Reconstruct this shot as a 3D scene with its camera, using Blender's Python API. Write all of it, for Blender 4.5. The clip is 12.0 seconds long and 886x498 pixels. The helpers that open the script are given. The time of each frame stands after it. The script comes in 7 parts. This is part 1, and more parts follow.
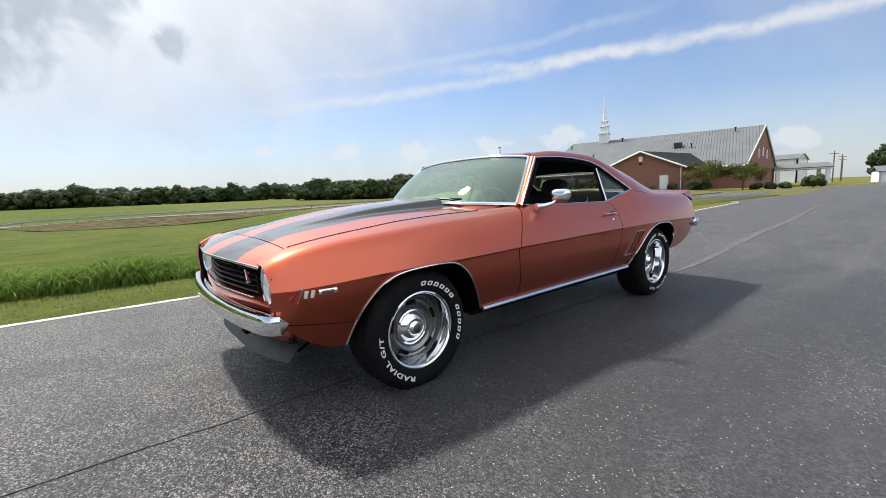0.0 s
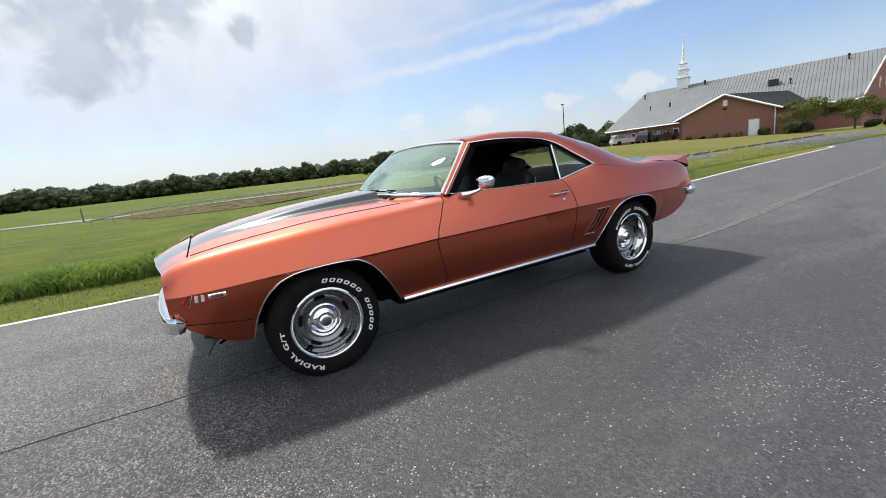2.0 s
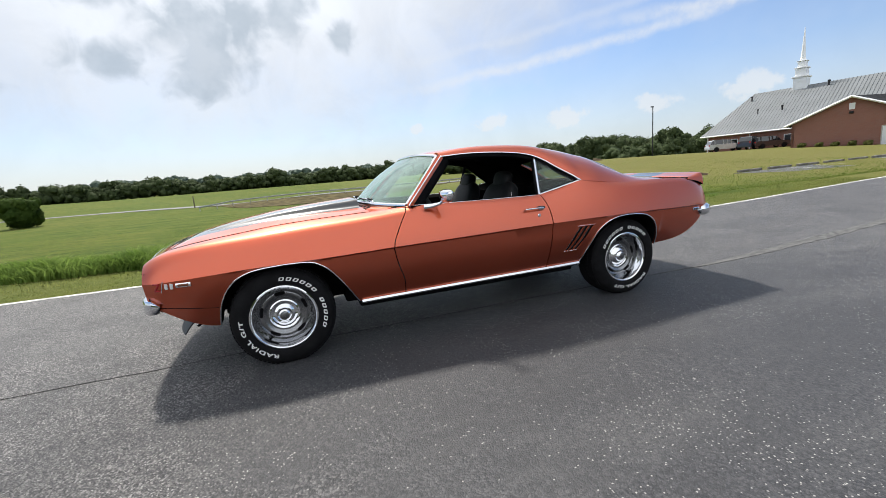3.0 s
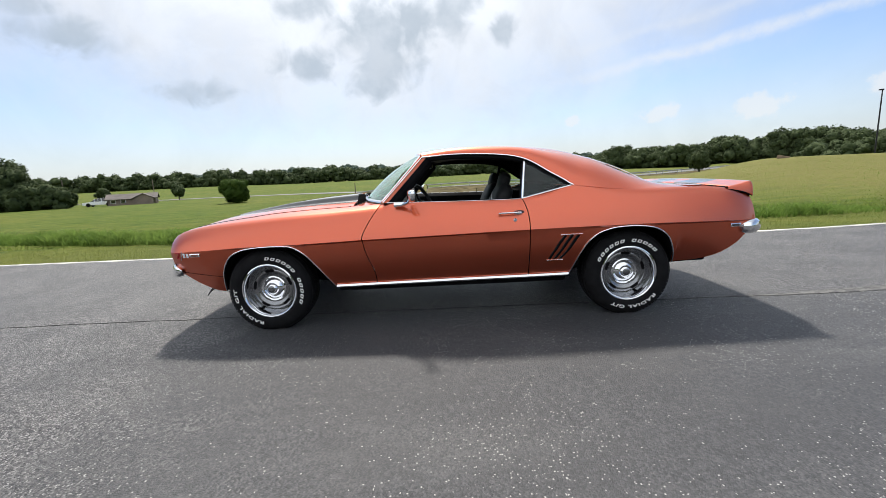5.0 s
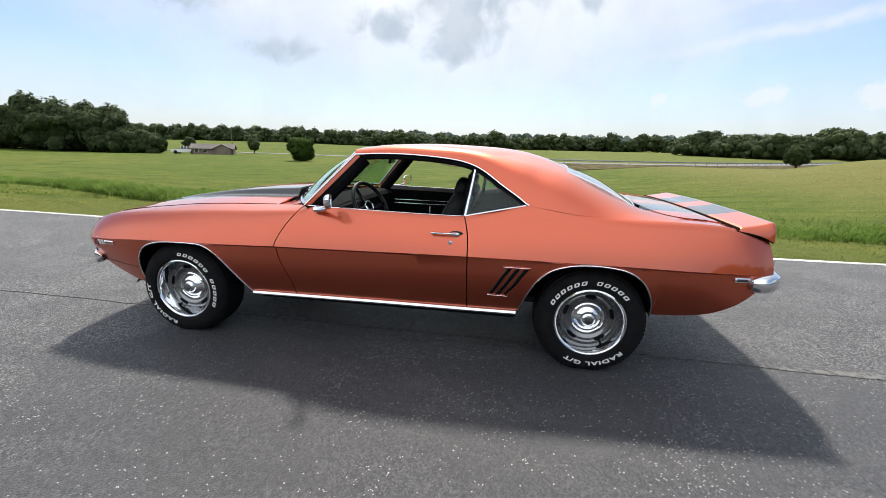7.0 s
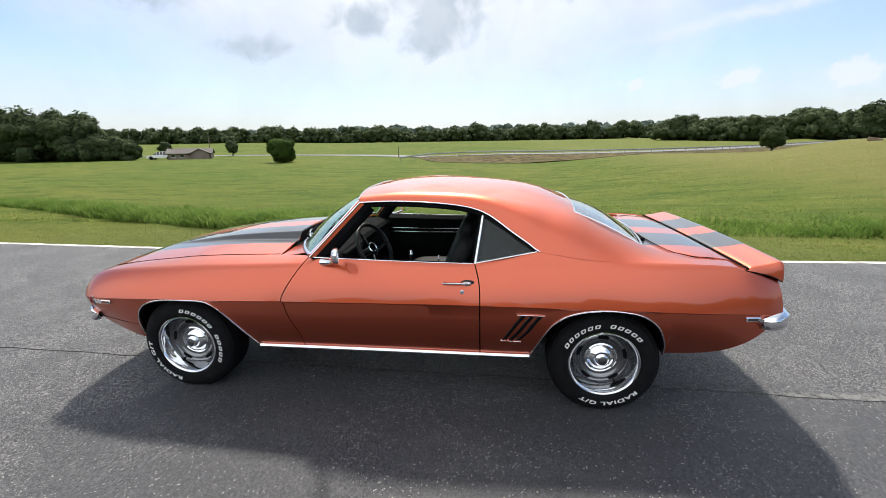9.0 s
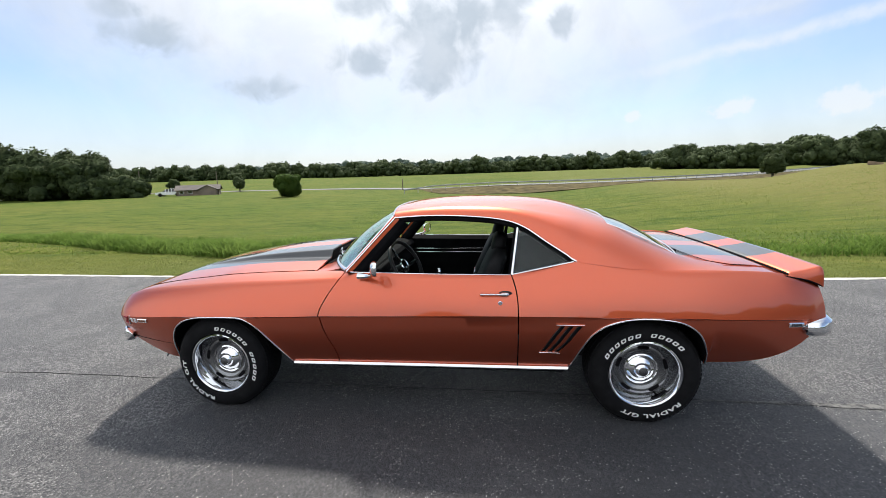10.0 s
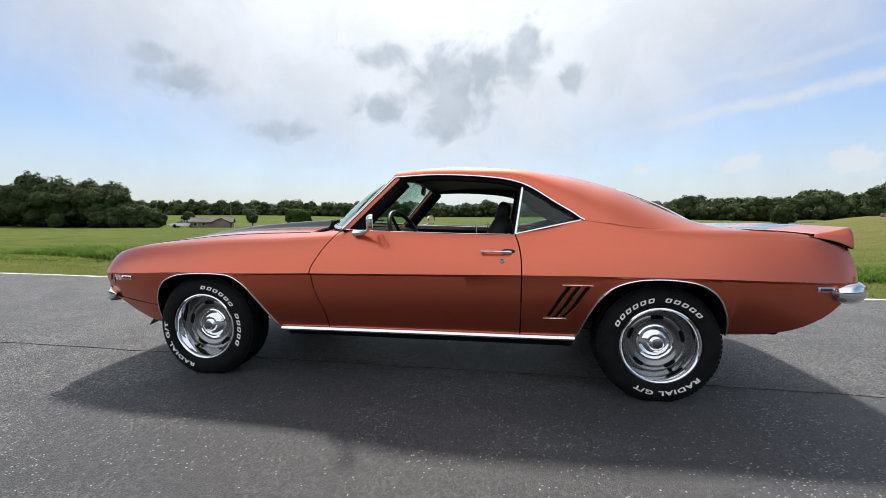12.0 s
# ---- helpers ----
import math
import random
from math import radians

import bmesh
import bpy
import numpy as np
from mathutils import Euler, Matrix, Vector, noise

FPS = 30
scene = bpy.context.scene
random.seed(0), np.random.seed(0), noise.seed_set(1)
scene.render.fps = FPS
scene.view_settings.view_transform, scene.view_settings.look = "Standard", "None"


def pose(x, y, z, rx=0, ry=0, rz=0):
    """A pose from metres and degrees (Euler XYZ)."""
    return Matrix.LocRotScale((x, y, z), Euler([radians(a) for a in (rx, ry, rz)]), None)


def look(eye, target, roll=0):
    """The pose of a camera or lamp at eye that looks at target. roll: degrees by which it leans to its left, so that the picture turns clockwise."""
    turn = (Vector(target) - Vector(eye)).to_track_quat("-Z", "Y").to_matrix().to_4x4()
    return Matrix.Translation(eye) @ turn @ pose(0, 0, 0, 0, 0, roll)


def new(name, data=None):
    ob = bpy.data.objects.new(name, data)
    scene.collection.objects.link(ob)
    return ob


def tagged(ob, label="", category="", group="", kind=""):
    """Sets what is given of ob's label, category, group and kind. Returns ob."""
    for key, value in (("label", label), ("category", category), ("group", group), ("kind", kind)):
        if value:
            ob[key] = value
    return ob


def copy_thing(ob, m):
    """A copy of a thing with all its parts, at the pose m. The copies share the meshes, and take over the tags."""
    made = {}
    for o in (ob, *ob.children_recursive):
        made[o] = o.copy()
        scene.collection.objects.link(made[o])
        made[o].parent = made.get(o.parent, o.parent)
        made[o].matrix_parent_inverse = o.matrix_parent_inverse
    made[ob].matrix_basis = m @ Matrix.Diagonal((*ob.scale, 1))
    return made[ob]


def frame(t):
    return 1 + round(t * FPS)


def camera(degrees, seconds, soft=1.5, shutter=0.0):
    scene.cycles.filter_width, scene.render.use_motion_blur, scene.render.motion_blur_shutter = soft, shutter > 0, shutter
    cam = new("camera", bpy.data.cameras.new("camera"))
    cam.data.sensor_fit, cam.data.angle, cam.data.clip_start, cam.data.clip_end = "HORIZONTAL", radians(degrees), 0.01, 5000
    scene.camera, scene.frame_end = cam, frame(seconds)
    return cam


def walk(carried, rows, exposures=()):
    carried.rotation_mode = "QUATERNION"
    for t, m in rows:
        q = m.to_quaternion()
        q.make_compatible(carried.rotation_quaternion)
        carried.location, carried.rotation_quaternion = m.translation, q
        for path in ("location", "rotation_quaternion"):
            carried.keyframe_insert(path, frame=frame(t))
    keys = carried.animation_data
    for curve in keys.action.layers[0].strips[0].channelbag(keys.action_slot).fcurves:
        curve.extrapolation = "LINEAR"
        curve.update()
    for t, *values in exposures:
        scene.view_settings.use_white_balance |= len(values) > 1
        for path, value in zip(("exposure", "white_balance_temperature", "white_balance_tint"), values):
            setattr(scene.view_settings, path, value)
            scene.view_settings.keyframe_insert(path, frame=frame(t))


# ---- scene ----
cam = camera(93.6, 12.0, soft=0.7)
PATH = [
    (0, (-2.618, -2.639, 1.028), (-1.369, -1.099, 0.765), -2.3),
    (0.5, (-2.538, -2.775, 1.072), (-1.32, -1.222, 0.747), -3.8),
    (1, (-2.359, -2.835, 1.089), (-1.201, -1.246, 0.723), -5.5),
    (1.5, (-2.141, -2.929, 1.126), (-1.068, -1.287, 0.734), -6.4),
    (2, (-1.866, -3.229, 1.129), (-0.912, -1.516, 0.735), -6.5),
    (2.5, (-1.536, -3.478, 1.129), (-0.731, -1.686, 0.753), -5.9),
    (3, (-1.201, -3.664, 1.138), (-0.568, -1.8, 0.782), -4.7),
    (3.5, (-0.953, -3.862, 1.096), (-0.488, -1.945, 0.762), -3.9),
    (4.5, (-0.318, -4.030, 1.098), (-0.200, -2.070, 0.758), -3.3),
    (5.5, (0.342, -3.807, 1.119), (0.187, -1.844, 0.765), -2.3),
    (6, (0.61, -3.594, 1.106), (0.365, -1.647, 0.72), -1.1),
    (6.5, (0.783, -3.435, 1.192), (0.486, -1.504, 0.763), 0.2),
    (7, (0.853, -3.326, 1.317), (0.546, -1.407, 0.844), 1.4),
    (8, (0.866, -3.215, 1.560), (0.594, -1.310, 1.015), 1.0),
    (9, (0.695, -3.24, 1.634), (0.453, -1.32, 1.131), -0.9),
    (9.5, (0.571, -3.307, 1.591), (0.322, -1.37, 1.157), -1.5),
    (10, (0.5, -3.32, 1.532), (0.241, -1.369, 1.177), -1.9),
    (10.5, (0.489, -3.32, 1.436), (0.218, -1.357, 1.164), -1.8),
    (11, (0.493, -3.323, 1.326), (0.215, -1.354, 1.117), -1.1),
    (11.5, (0.506, -3.289, 1.138), (0.222, -1.316, 0.975), -0.3),
    (12, (0.529, -3.253, 1.01), (0.233, -1.281, 0.86), 0.1),
]
walk(cam, [(t, look(eye, target, roll)) for t, eye, target, roll in PATH], exposures=[(0, 0.40), (3, 0.44), (5.5, 0.50), (7, 0.56), (9.5, 0.58), (10.5, 0.50), (12, 0.34)])

# ---------------------------------------------------------------- sky and sun
SUN_DIR = Vector((-0.12, 0.70, 1.0)).normalized()          # towards the sun
sun = new("sun", bpy.data.lights.new("sun", "SUN"))
sun.data.energy, sun.data.angle, sun.data.color = 4.2, radians(4.5), (1.0, 0.95, 0.87)
sun.matrix_world = look((0, 0, 30), tuple(Vector((0, 0, 30)) - SUN_DIR))

world = bpy.data.worlds.new("sky")
scene.world = world
world.use_nodes = True


class Graph:
    """A small writer for node trees."""

    def __init__(self, tree):
        self.tree = tree
        tree.nodes.clear()

    def node(self, kind, **given):
        made = self.tree.nodes.new(kind)
        for key, value in given.items():
            if key == "op":
                made.operation = value
            elif key == "blend":
                made.blend_type = value
            elif key == "data":
                made.data_type = value
        return made

    def put(self, socket, value):
        if hasattr(value, "is_linked"):
            self.tree.links.new(value, socket)
        elif value is not None:
            socket.default_value = value

    def math(self, op, a, b=None, c=None, clamp=False):
        n = self.node("ShaderNodeMath", op=op)
        n.use_clamp = clamp
        for socket, value in zip(n.inputs, (a, b, c)):
            self.put(socket, value)
        return n.outputs[0]

    def vec(self, op, a, b=None):
        n = self.node("ShaderNodeVectorMath", op=op)
        for socket, value in zip(n.inputs, (a, b)):
            self.put(socket, value)
        return n.outputs["Value"] if op in ("LENGTH", "DOT_PRODUCT", "DISTANCE") else n.outputs[0]

    def mix(self, fac, a, b, blend="MIX"):
        n = self.node("ShaderNodeMix", data="RGBA", blend=blend)
        self.put(n.inputs[0], fac)
        self.put(n.inputs[6], a)
        self.put(n.inputs[7], b)
        return n.outputs[2]

    def noise(self, vector, scale, detail=4.0, rough=0.55, warp=0.0):
        n = self.node("ShaderNodeTexNoise")
        self.put(n.inputs["Vector"], vector)
        self.put(n.inputs["Scale"], scale)
        self.put(n.inputs["Detail"], detail)
        self.put(n.inputs["Roughness"], rough)
        self.put(n.inputs["Distortion"], warp)
        return n.outputs["Fac"]

    def ramp(self, value, low, high, to_low=0.0, to_high=1.0):
        n = self.node("ShaderNodeMapRange")
        n.interpolation_type = "SMOOTHSTEP"
        for socket, v in zip(n.inputs, (value, low, high, to_low, to_high)):
            self.put(socket, v)
        return n.outputs[0]

    def voronoi(self, vector, scale, out="Distance"):
        n = self.node("ShaderNodeTexVoronoi")
        self.put(n.inputs["Vector"], vector)
        self.put(n.inputs["Scale"], scale)
        return n.outputs[out]

    def bump(self, height, strength, distance=0.01, normal=None):
        n = self.node("ShaderNodeBump")
        self.put(n.inputs["Strength"], strength)
        self.put(n.inputs["Distance"], distance)
        self.put(n.inputs["Height"], height)
        if normal is not None:
            self.put(n.inputs["Normal"], normal)
        return n.outputs[0]


def build_sky():
    g = Graph(world.node_tree)
    out = g.node("ShaderNodeOutputWorld")
    sky = g.node("ShaderNodeTexSky")
    sky.sky_type, sky.sun_disc = "NISHITA", False
    sky.sun_elevation = math.asin(SUN_DIR.z)
    sky.sun_rotation = math.atan2(SUN_DIR.x, SUN_DIR.y)
    sky.air_density, sky.dust_density, sky.ozone_density = 1.0, 1.2, 2.0
    way = g.node("ShaderNodeTexCoord").outputs["Generated"]
    xyz = g.node("ShaderNodeSeparateXYZ")
    g.put(xyz.inputs[0], way)
    x, y, z = xyz.outputs
    azimuth = g.math("MULTIPLY", g.math("ARCTAN2", x, y), 57.2958)
    height = g.math("MULTIPLY", g.math("ARCSINE", z), 57.2958)
    place = g.node("ShaderNodeCombineXYZ")
    g.put(place.inputs[0], azimuth)
    g.put(place.inputs[1], height)
    place = place.outputs[0]
    wobble = g.noise(way, 9.0, 6, 0.62)
    fine = g.noise(way, 30.0, 5, 0.6)

    # thin bright veil on the sunny half of the sky
    toward = g.vec("DOT_PRODUCT", way, tuple(SUN_DIR))
    veil = g.ramp(g.math("ADD", toward, g.math("MULTIPLY", wobble, 0.16)), VEIL[0], VEIL[1])
    low = g.ramp(height, 16.0, 0.0)
    veil = g.math("MAXIMUM", veil, g.math("MULTIPLY", low, 0.70))
    base = g.vec("MULTIPLY", sky.outputs[0], (SKY_GAIN * 0.90, SKY_GAIN * 1.02, SKY_GAIN * 1.18))
    haze = g.math("ADD", 0.08, g.math("MULTIPLY", g.ramp(g.noise(way, 2.2, 5, 0.6), 0.35, 0.75), 0.25))
    veil = g.math("MAXIMUM", veil, haze)
    # bright cloud added out of view, opposite the sun, to light the near flank
    deck = g.math("ADD", g.math("MULTIPLY", y, -1.0), g.math("MULTIPLY", g.math("SUBTRACT", g.noise(way, 3.0, 6, 0.6), 0.5), 0.35))
    deck = g.math("MULTIPLY", g.ramp(deck, 0.0, 0.40), g.ramp(x, 0.86, 0.40))
    veil = g.math("MAXIMUM", veil, deck)
    veil = g.math("MAXIMUM", veil, g.math("MULTIPLY", g.ramp(height, 30.0, 52.0), 0.85))
    glow = g.math("ADD", 1.0, g.math("MULTIPLY", g.math("POWER", g.ramp(toward, 0.62, 1.0), 1.3), 0.75))
    thin = g.ramp(g.noise(way, 6.5, 7, 0.6, 0.4), 0.35, 0.62)
    glow = g.math("MULTIPLY", glow, g.math("ADD", 0.90, g.math("MULTIPLY", thin, 0.10)))
    glow = g.math("ADD", glow, g.math("MULTIPLY", deck, 0.68))
    bright = g.vec("SCALE", (*VEIL_COLOUR,))
    bright.node.inputs[0].default_value = VEIL_COLOUR
    g.put(bright.node.inputs["Scale"], glow)
    colour = g.mix(g.math("MULTIPLY", veil, 0.9), base, bright)

    # long streaks of cirrus
    for az0, el0, az1, el1, wide, gain in STREAKS:
        along = Vector((az1 - az0, el1 - el0, 0))
        across = Vector((-along.y, along.x, 0)).normalized()
        d = g.vec("SUBTRACT", place, (az0, el0, 0))
        off = g.math("ABSOLUTE", g.math("ADD", g.vec("DOT_PRODUCT", d, tuple(across)), g.math("MULTIPLY", g.math("SUBTRACT", wobble, 0.5), wide * 2.4)))
        far = g.vec("DOT_PRODUCT", d, tuple(along / along.length_squared))
        mask = g.math("MULTIPLY", g.ramp(off, wide, 0.0), g.math("MULTIPLY", g.ramp(far, -0.25, 0.25), g.ramp(far, 1.3, 0.9)))
        mask = g.math("MULTIPLY", mask, g.ramp(fine, 0.25, 0.6, 0.5, 1.0))
        colour = g.mix(g.math("MULTIPLY", mask, gain), colour, (*CLOUD_WHITE, 1))

    # low white heaps over the horizon
    heap = None
    for az, el, raz, rel in HEAPS:
        d = g.vec("MULTIPLY", g.vec("SUBTRACT", place, (az, el, 0)), (1 / raz, 1 / rel, 0))
        m = g.math("SUBTRACT", 1.0, g.vec("LENGTH", d))
        heap = m if heap is None else g.math("MAXIMUM", heap, m)
    heap = g.math("ADD", heap, g.math("MULTIPLY", g.math("SUBTRACT", fine, 0.5), 1.9))
    colour = g.mix(g.math("MULTIPLY", g.ramp(heap, 0.1, 0.55), 0.6), colour, (*CLOUD_WHITE, 1))

    # grey undersides of the small cumulus
    grey = None
    for az, el, raz, rel in CLOUDS:
        d = g.vec("MULTIPLY", g.vec("SUBTRACT", place, (az, el, 0)), (1 / raz, 1 / rel, 0))
        m = g.math("SUBTRACT", 1.0, g.vec("LENGTH", d))
        grey = m if grey is None else g.math("MAXIMUM", grey, m)
    curl = g.noise(way, 17.0, 3, 0.5, 0.6)
    grey = g.math("ADD", grey, g.math("ADD", g.math("MULTIPLY", g.math("SUBTRACT", fine, 0.5), 0.75), g.math("MULTIPLY", g.math("SUBTRACT", curl, 0.5), 2.3)))
    soft = g.math("MULTIPLY", g.ramp(grey, -0.38, 0.62), g.ramp(g.noise(way, 13.0, 4, 0.55), 0.30, 0.65, 0.62, 1.0))
    colour = g.mix(g.math("MULTIPLY", soft, 0.78), colour, (*CLOUD_GREY, 1))

    back = g.node("ShaderNodeBackground")
    g.put(back.inputs[0], colour)
    g.put(back.inputs[1], 1.0)
    g.put(out.inputs[0], back.outputs[0])


SKY_GAIN = 0.100
VEIL = (0.54, 0.88)
VEIL_COLOUR = (0.580, 0.600, 0.624)
CLOUD_WHITE = (0.63, 0.645, 0.66)
CLOUD_GREY = (0.318, 0.380, 0.448)
STREAKS = [(18, 11.0, 60, 15.8, 1.0, 0.55), (44, 15.6, 88, 15.8, 1.1, 0.75), (20, 14.5, 60, 19.0, 0.8, 0.25)]
HEAPS = [(26.7, 6.0, 3.0, 1.3), (36.0, 5.8, 3.2, 1.9), (16.5, 6.1, 1.2, 0.8), (46.0, 6.2, 3.2, 1.5), (55.0, 6.5, 3.6, 1.7), (79.0, 4.4, 2.6, 1.5)]
CLOUDS = [(-7.0, 17.8, 6.5, 4.0), (-3.7, 19.4, 3.4, 3.2), (2.0, 20.3, 2.6, 3.6), (-8.6, 11.8, 4.2, 1.7), (-6.0, 14.4, 4.4, 2.4),
          (-16.4, 20.4, 4.0, 1.4), (-16.7, 14.4, 4.2, 1.9), (-40.0, 15.3, 5.0, 1.6), (-29.2, 10.9, 4.2, 1.35), (-43.0, 17.3, 2.6, 1.1), (8.2, 17.4, 1.9, 1.5)]

build_sky()


# ---------------------------------------------------------------- materials
def material(name, build):
    m = bpy.data.materials.new(name)
    m.use_nodes = True
    g = Graph(m.node_tree)
    out = g.node("ShaderNodeOutputMaterial")
    g.put(out.inputs[0], build(g))
    return m


def surface(g, colour, rough=0.5, metal=0.0, normal=None, coat=0.0, spec=0.5):
    n = g.node("ShaderNodeBsdfPrincipled")
    g.put(n.inputs["Base Color"], colour if hasattr(colour, "is_linked") else (*colour, 1))
    g.put(n.inputs["Roughness"], rough)
    g.put(n.inputs["Metallic"], metal)
    g.put(n.inputs["Coat Weight"], coat)
    g.put(n.inputs["Coat Roughness"], 0.03)
    g.put(n.inputs["Specular IOR Level"], spec)
    if normal is not None:
        g.put(n.inputs["Normal"], normal)
    return n.outputs[0]


def where(g):
    return g.node("ShaderNodeTexCoord").outputs["Object"]


def position(g):
    return g.node("ShaderNodeNewGeometry").outputs["Position"]


def island(g):
    return g.node("ShaderNodeNewGeometry").outputs["Random Per Island"]


PAINT_BASE = (0.60, 0.106, 0.044)


def paint_nodes(g, colour):
    p = position(g)
    flake = g.voronoi(p, 900.0, "Color")
    tone = g.mix(g.math("MULTIPLY", g.noise(p, 3.0, 3), 0.25), colour, g.mix(0.5, colour, (0.66, 0.14, 0.06, 1)))
    tone = g.mix(0.08, tone, flake, "OVERLAY")
    dust = g.bump(g.noise(p, 160.0, 2), 0.02, 0.002)
    shade = surface(g, tone, 0.38, 0.95, dust, 1.0)
    shade.node.inputs["Coat IOR"].default_value = 1.57
    return shade


def make_paint(g):
    return paint_nodes(g, (*PAINT_BASE, 1))


def make_striped(g):
    """The body colour with two broad dark stripes along the car."""
    xyz = g.node("ShaderNodeSeparateXYZ")
    g.put(xyz.inputs[0], where(g))
    off = g.math("ABSOLUTE", xyz.outputs[1])
    band = g.math("MULTIPLY", g.math("GREATER_THAN", off, STRIPE[0]), g.math("LESS_THAN", off, STRIPE[1]))
    stripe = surface(g, (0.015, 0.017, 0.020), 0.34, 0.0, None, 1.0)
    n = g.node("ShaderNodeMixShader")
    g.put(n.inputs[0], band)
    g.put(n.inputs[1], paint_nodes(g, (*PAINT_BASE, 1)))
    g.put(n.inputs[2], stripe)
    return n.outputs[0]


STRIPE = (0.105, 0.455)


def plain(colour, rough=0.5, metal=0.0, grain=60.0, depth=0.15, change=0.25, coat=0.0, spec=0.5):
    def build(g):
        p = where(g)
        tone = g.mix(g.ramp(g.noise(p, grain * 0.12, 4), 0.3, 0.7), (*[c * (1 - change) for c in colour], 1), (*[min(1, c * (1 + change)) for c in colour], 1))
        return surface(g, tone, rough, metal, g.bump(g.noise(p, grain, 3), depth, 0.003), coat, spec)
    return build


def make_glass(tint, gloss=0.045, cast=(1.0, 1.0, 1.0)):
    def build(g):
        clear = g.node("ShaderNodeBsdfTransparent")
        g.put(clear.inputs[0], (*tint, 1))
        shine = g.node("ShaderNodeBsdfGlossy")
        g.put(shine.inputs["Roughness"], 0.004)
        g.put(shine.inputs["Color"], (*cast, 1))
        rim = g.node("ShaderNodeLayerWeight")
        g.put(rim.inputs[0], 0.5)
        edge = g.math("ADD", gloss, g.math("MULTIPLY", g.math("POWER", rim.outputs["Facing"], 4.2), 0.92))
        n = g.node("ShaderNodeMixShader")
        g.put(n.inputs[0], edge)
        g.put(n.inputs[1], clear.outputs[0])
        g.put(n.inputs[2], shine.outputs[0])
        return n.outputs[0]
    return build


def make_asphalt(g):
    """Old open-textured asphalt; a smoother sealed patch lies in front of the car."""
    p = position(g)
    xyz = g.node("ShaderNodeSeparateXYZ")
    g.put(xyz.inputs[0], p)
    broad = g.noise(p, 0.30, 6, 0.62, 0.3)
    mid = g.noise(p, 1.7, 5, 0.65)
    ragged = g.math("MULTIPLY", g.math("SUBTRACT", g.math("ADD", broad, g.math("MULTIPLY", mid, 0.5)), 0.75), 3.2)
    patch = g.math("MULTIPLY", g.ramp(g.math("ADD", xyz.outputs[0], ragged), -2.2, -0.9), g.ramp(g.math("ADD", xyz.outputs[1], g.math("MULTIPLY", ragged, 0.3)), -0.25, -0.75))
    patch = g.math("MULTIPLY", patch, g.ramp(g.math("ADD", xyz.outputs[0], g.math("MULTIPLY", ragged, 1.6)), 6.0, 2.6, 0.45, 1.0))
    bare = g.math("SUBTRACT", 1.0, g.math("MULTIPLY", patch, 0.90), clamp=True)
    bent = g.node("ShaderNodeVectorMath", op="MULTIPLY_ADD")
    warp = g.node("ShaderNodeTexNoise")
    g.put(warp.inputs["Vector"], p)
    g.put(warp.inputs["Scale"], 95.0)
    g.put(bent.inputs[0], warp.outputs["Color"])
    bent.inputs[1].default_value = (0.009, 0.009, 0.009)
    g.put(bent.inputs[2], p)
    q = bent.outputs[0]
    stone = g.voronoi(q, 120.0)
    split = g.node("ShaderNodeSeparateColor")
    g.put(split.inputs[0], g.voronoi(q, 120.0, "Color"))
    along = g.vec("MULTIPLY", p, (0.28, 1.5, 1.0))
    smear = g.math("MULTIPLY", g.ramp(g.noise(along, 0.9, 6, 0.66), 0.48, 0.64), g.ramp(g.noise(p, 11.0, 4, 0.7), 0.35, 0.6))
    smear = g.math("MULTIPLY", smear, g.ramp(xyz.outputs[0], 1.8, 5.0, 0.22, 1.0))
    # each stone has its own tone where the binder has worn away
    open_tone = g.mix(g.math("POWER", split.outputs[1], 2.0), (0.024, 0.0245, 0.027, 1), (0.330, 0.315, 0.306, 1))
    shut_tone = g.mix(split.outputs[1], (0.028, 0.029, 0.033, 1), (0.060, 0.061, 0.066, 1))
    tone = g.mix(bare, shut_tone, open_tone)
    tone = g.mix(g.math("MULTIPLY", g.ramp(mid, 0.42, 0.60), 0.42), tone, (0.044, 0.044, 0.047, 1))
    worn = g.math("MULTIPLY", g.ramp(g.noise(g.vec("MULTIPLY", p, (0.5, 1.3, 1.0)), 1.1, 6, 0.68, 0.5), 0.50, 0.66), g.ramp(g.noise(p, 70.0, 2, 0.7), 0.42, 0.62))
    tone = g.mix(g.math("MULTIPLY", worn, 0.45), tone, (0.150, 0.147, 0.143, 1))
    tone = g.mix(g.math("MULTIPLY", smear, 0.6), tone, (0.150, 0.149, 0.146, 1))
    pits = g.math("MULTIPLY", g.ramp(stone, 0.42, 0.72), g.math("ADD", 0.15, g.math("MULTIPLY", bare, 0.6)))
    tone = g.mix(pits, tone, (0.007, 0.007, 0.008, 1))
    # pale chips, gathered in drifts
    drift = g.ramp(g.math("ADD", g.math("MULTIPLY", g.noise(p, 0.8, 5, 0.6, 0.4), 0.7), g.math("MULTIPLY", g.noise(p, 4.5, 3), 0.3)), 0.42, 0.64)
    chance = g.math("GREATER_THAN", split.outputs[0], g.math("SUBTRACT", 0.990, g.math("MULTIPLY", g.math("POWER", drift, 1.4), 0.125)))
    fleck = g.math("MULTIPLY", chance, g.ramp(stone, 0.55, 0.30))
    tone = g.mix(g.math("MULTIPLY", fleck, 0.85), tone, (0.42, 0.41, 0.39, 1))
    bigc = g.node("ShaderNodeSeparateColor")
    g.put(bigc.inputs[0], g.voronoi(q, 26.0, "Color"))
    chip = g.math("MULTIPLY", g.math("GREATER_THAN", bigc.outputs[1], 0.962), g.ramp(g.voronoi(q, 26.0), 0.14, 0.08))
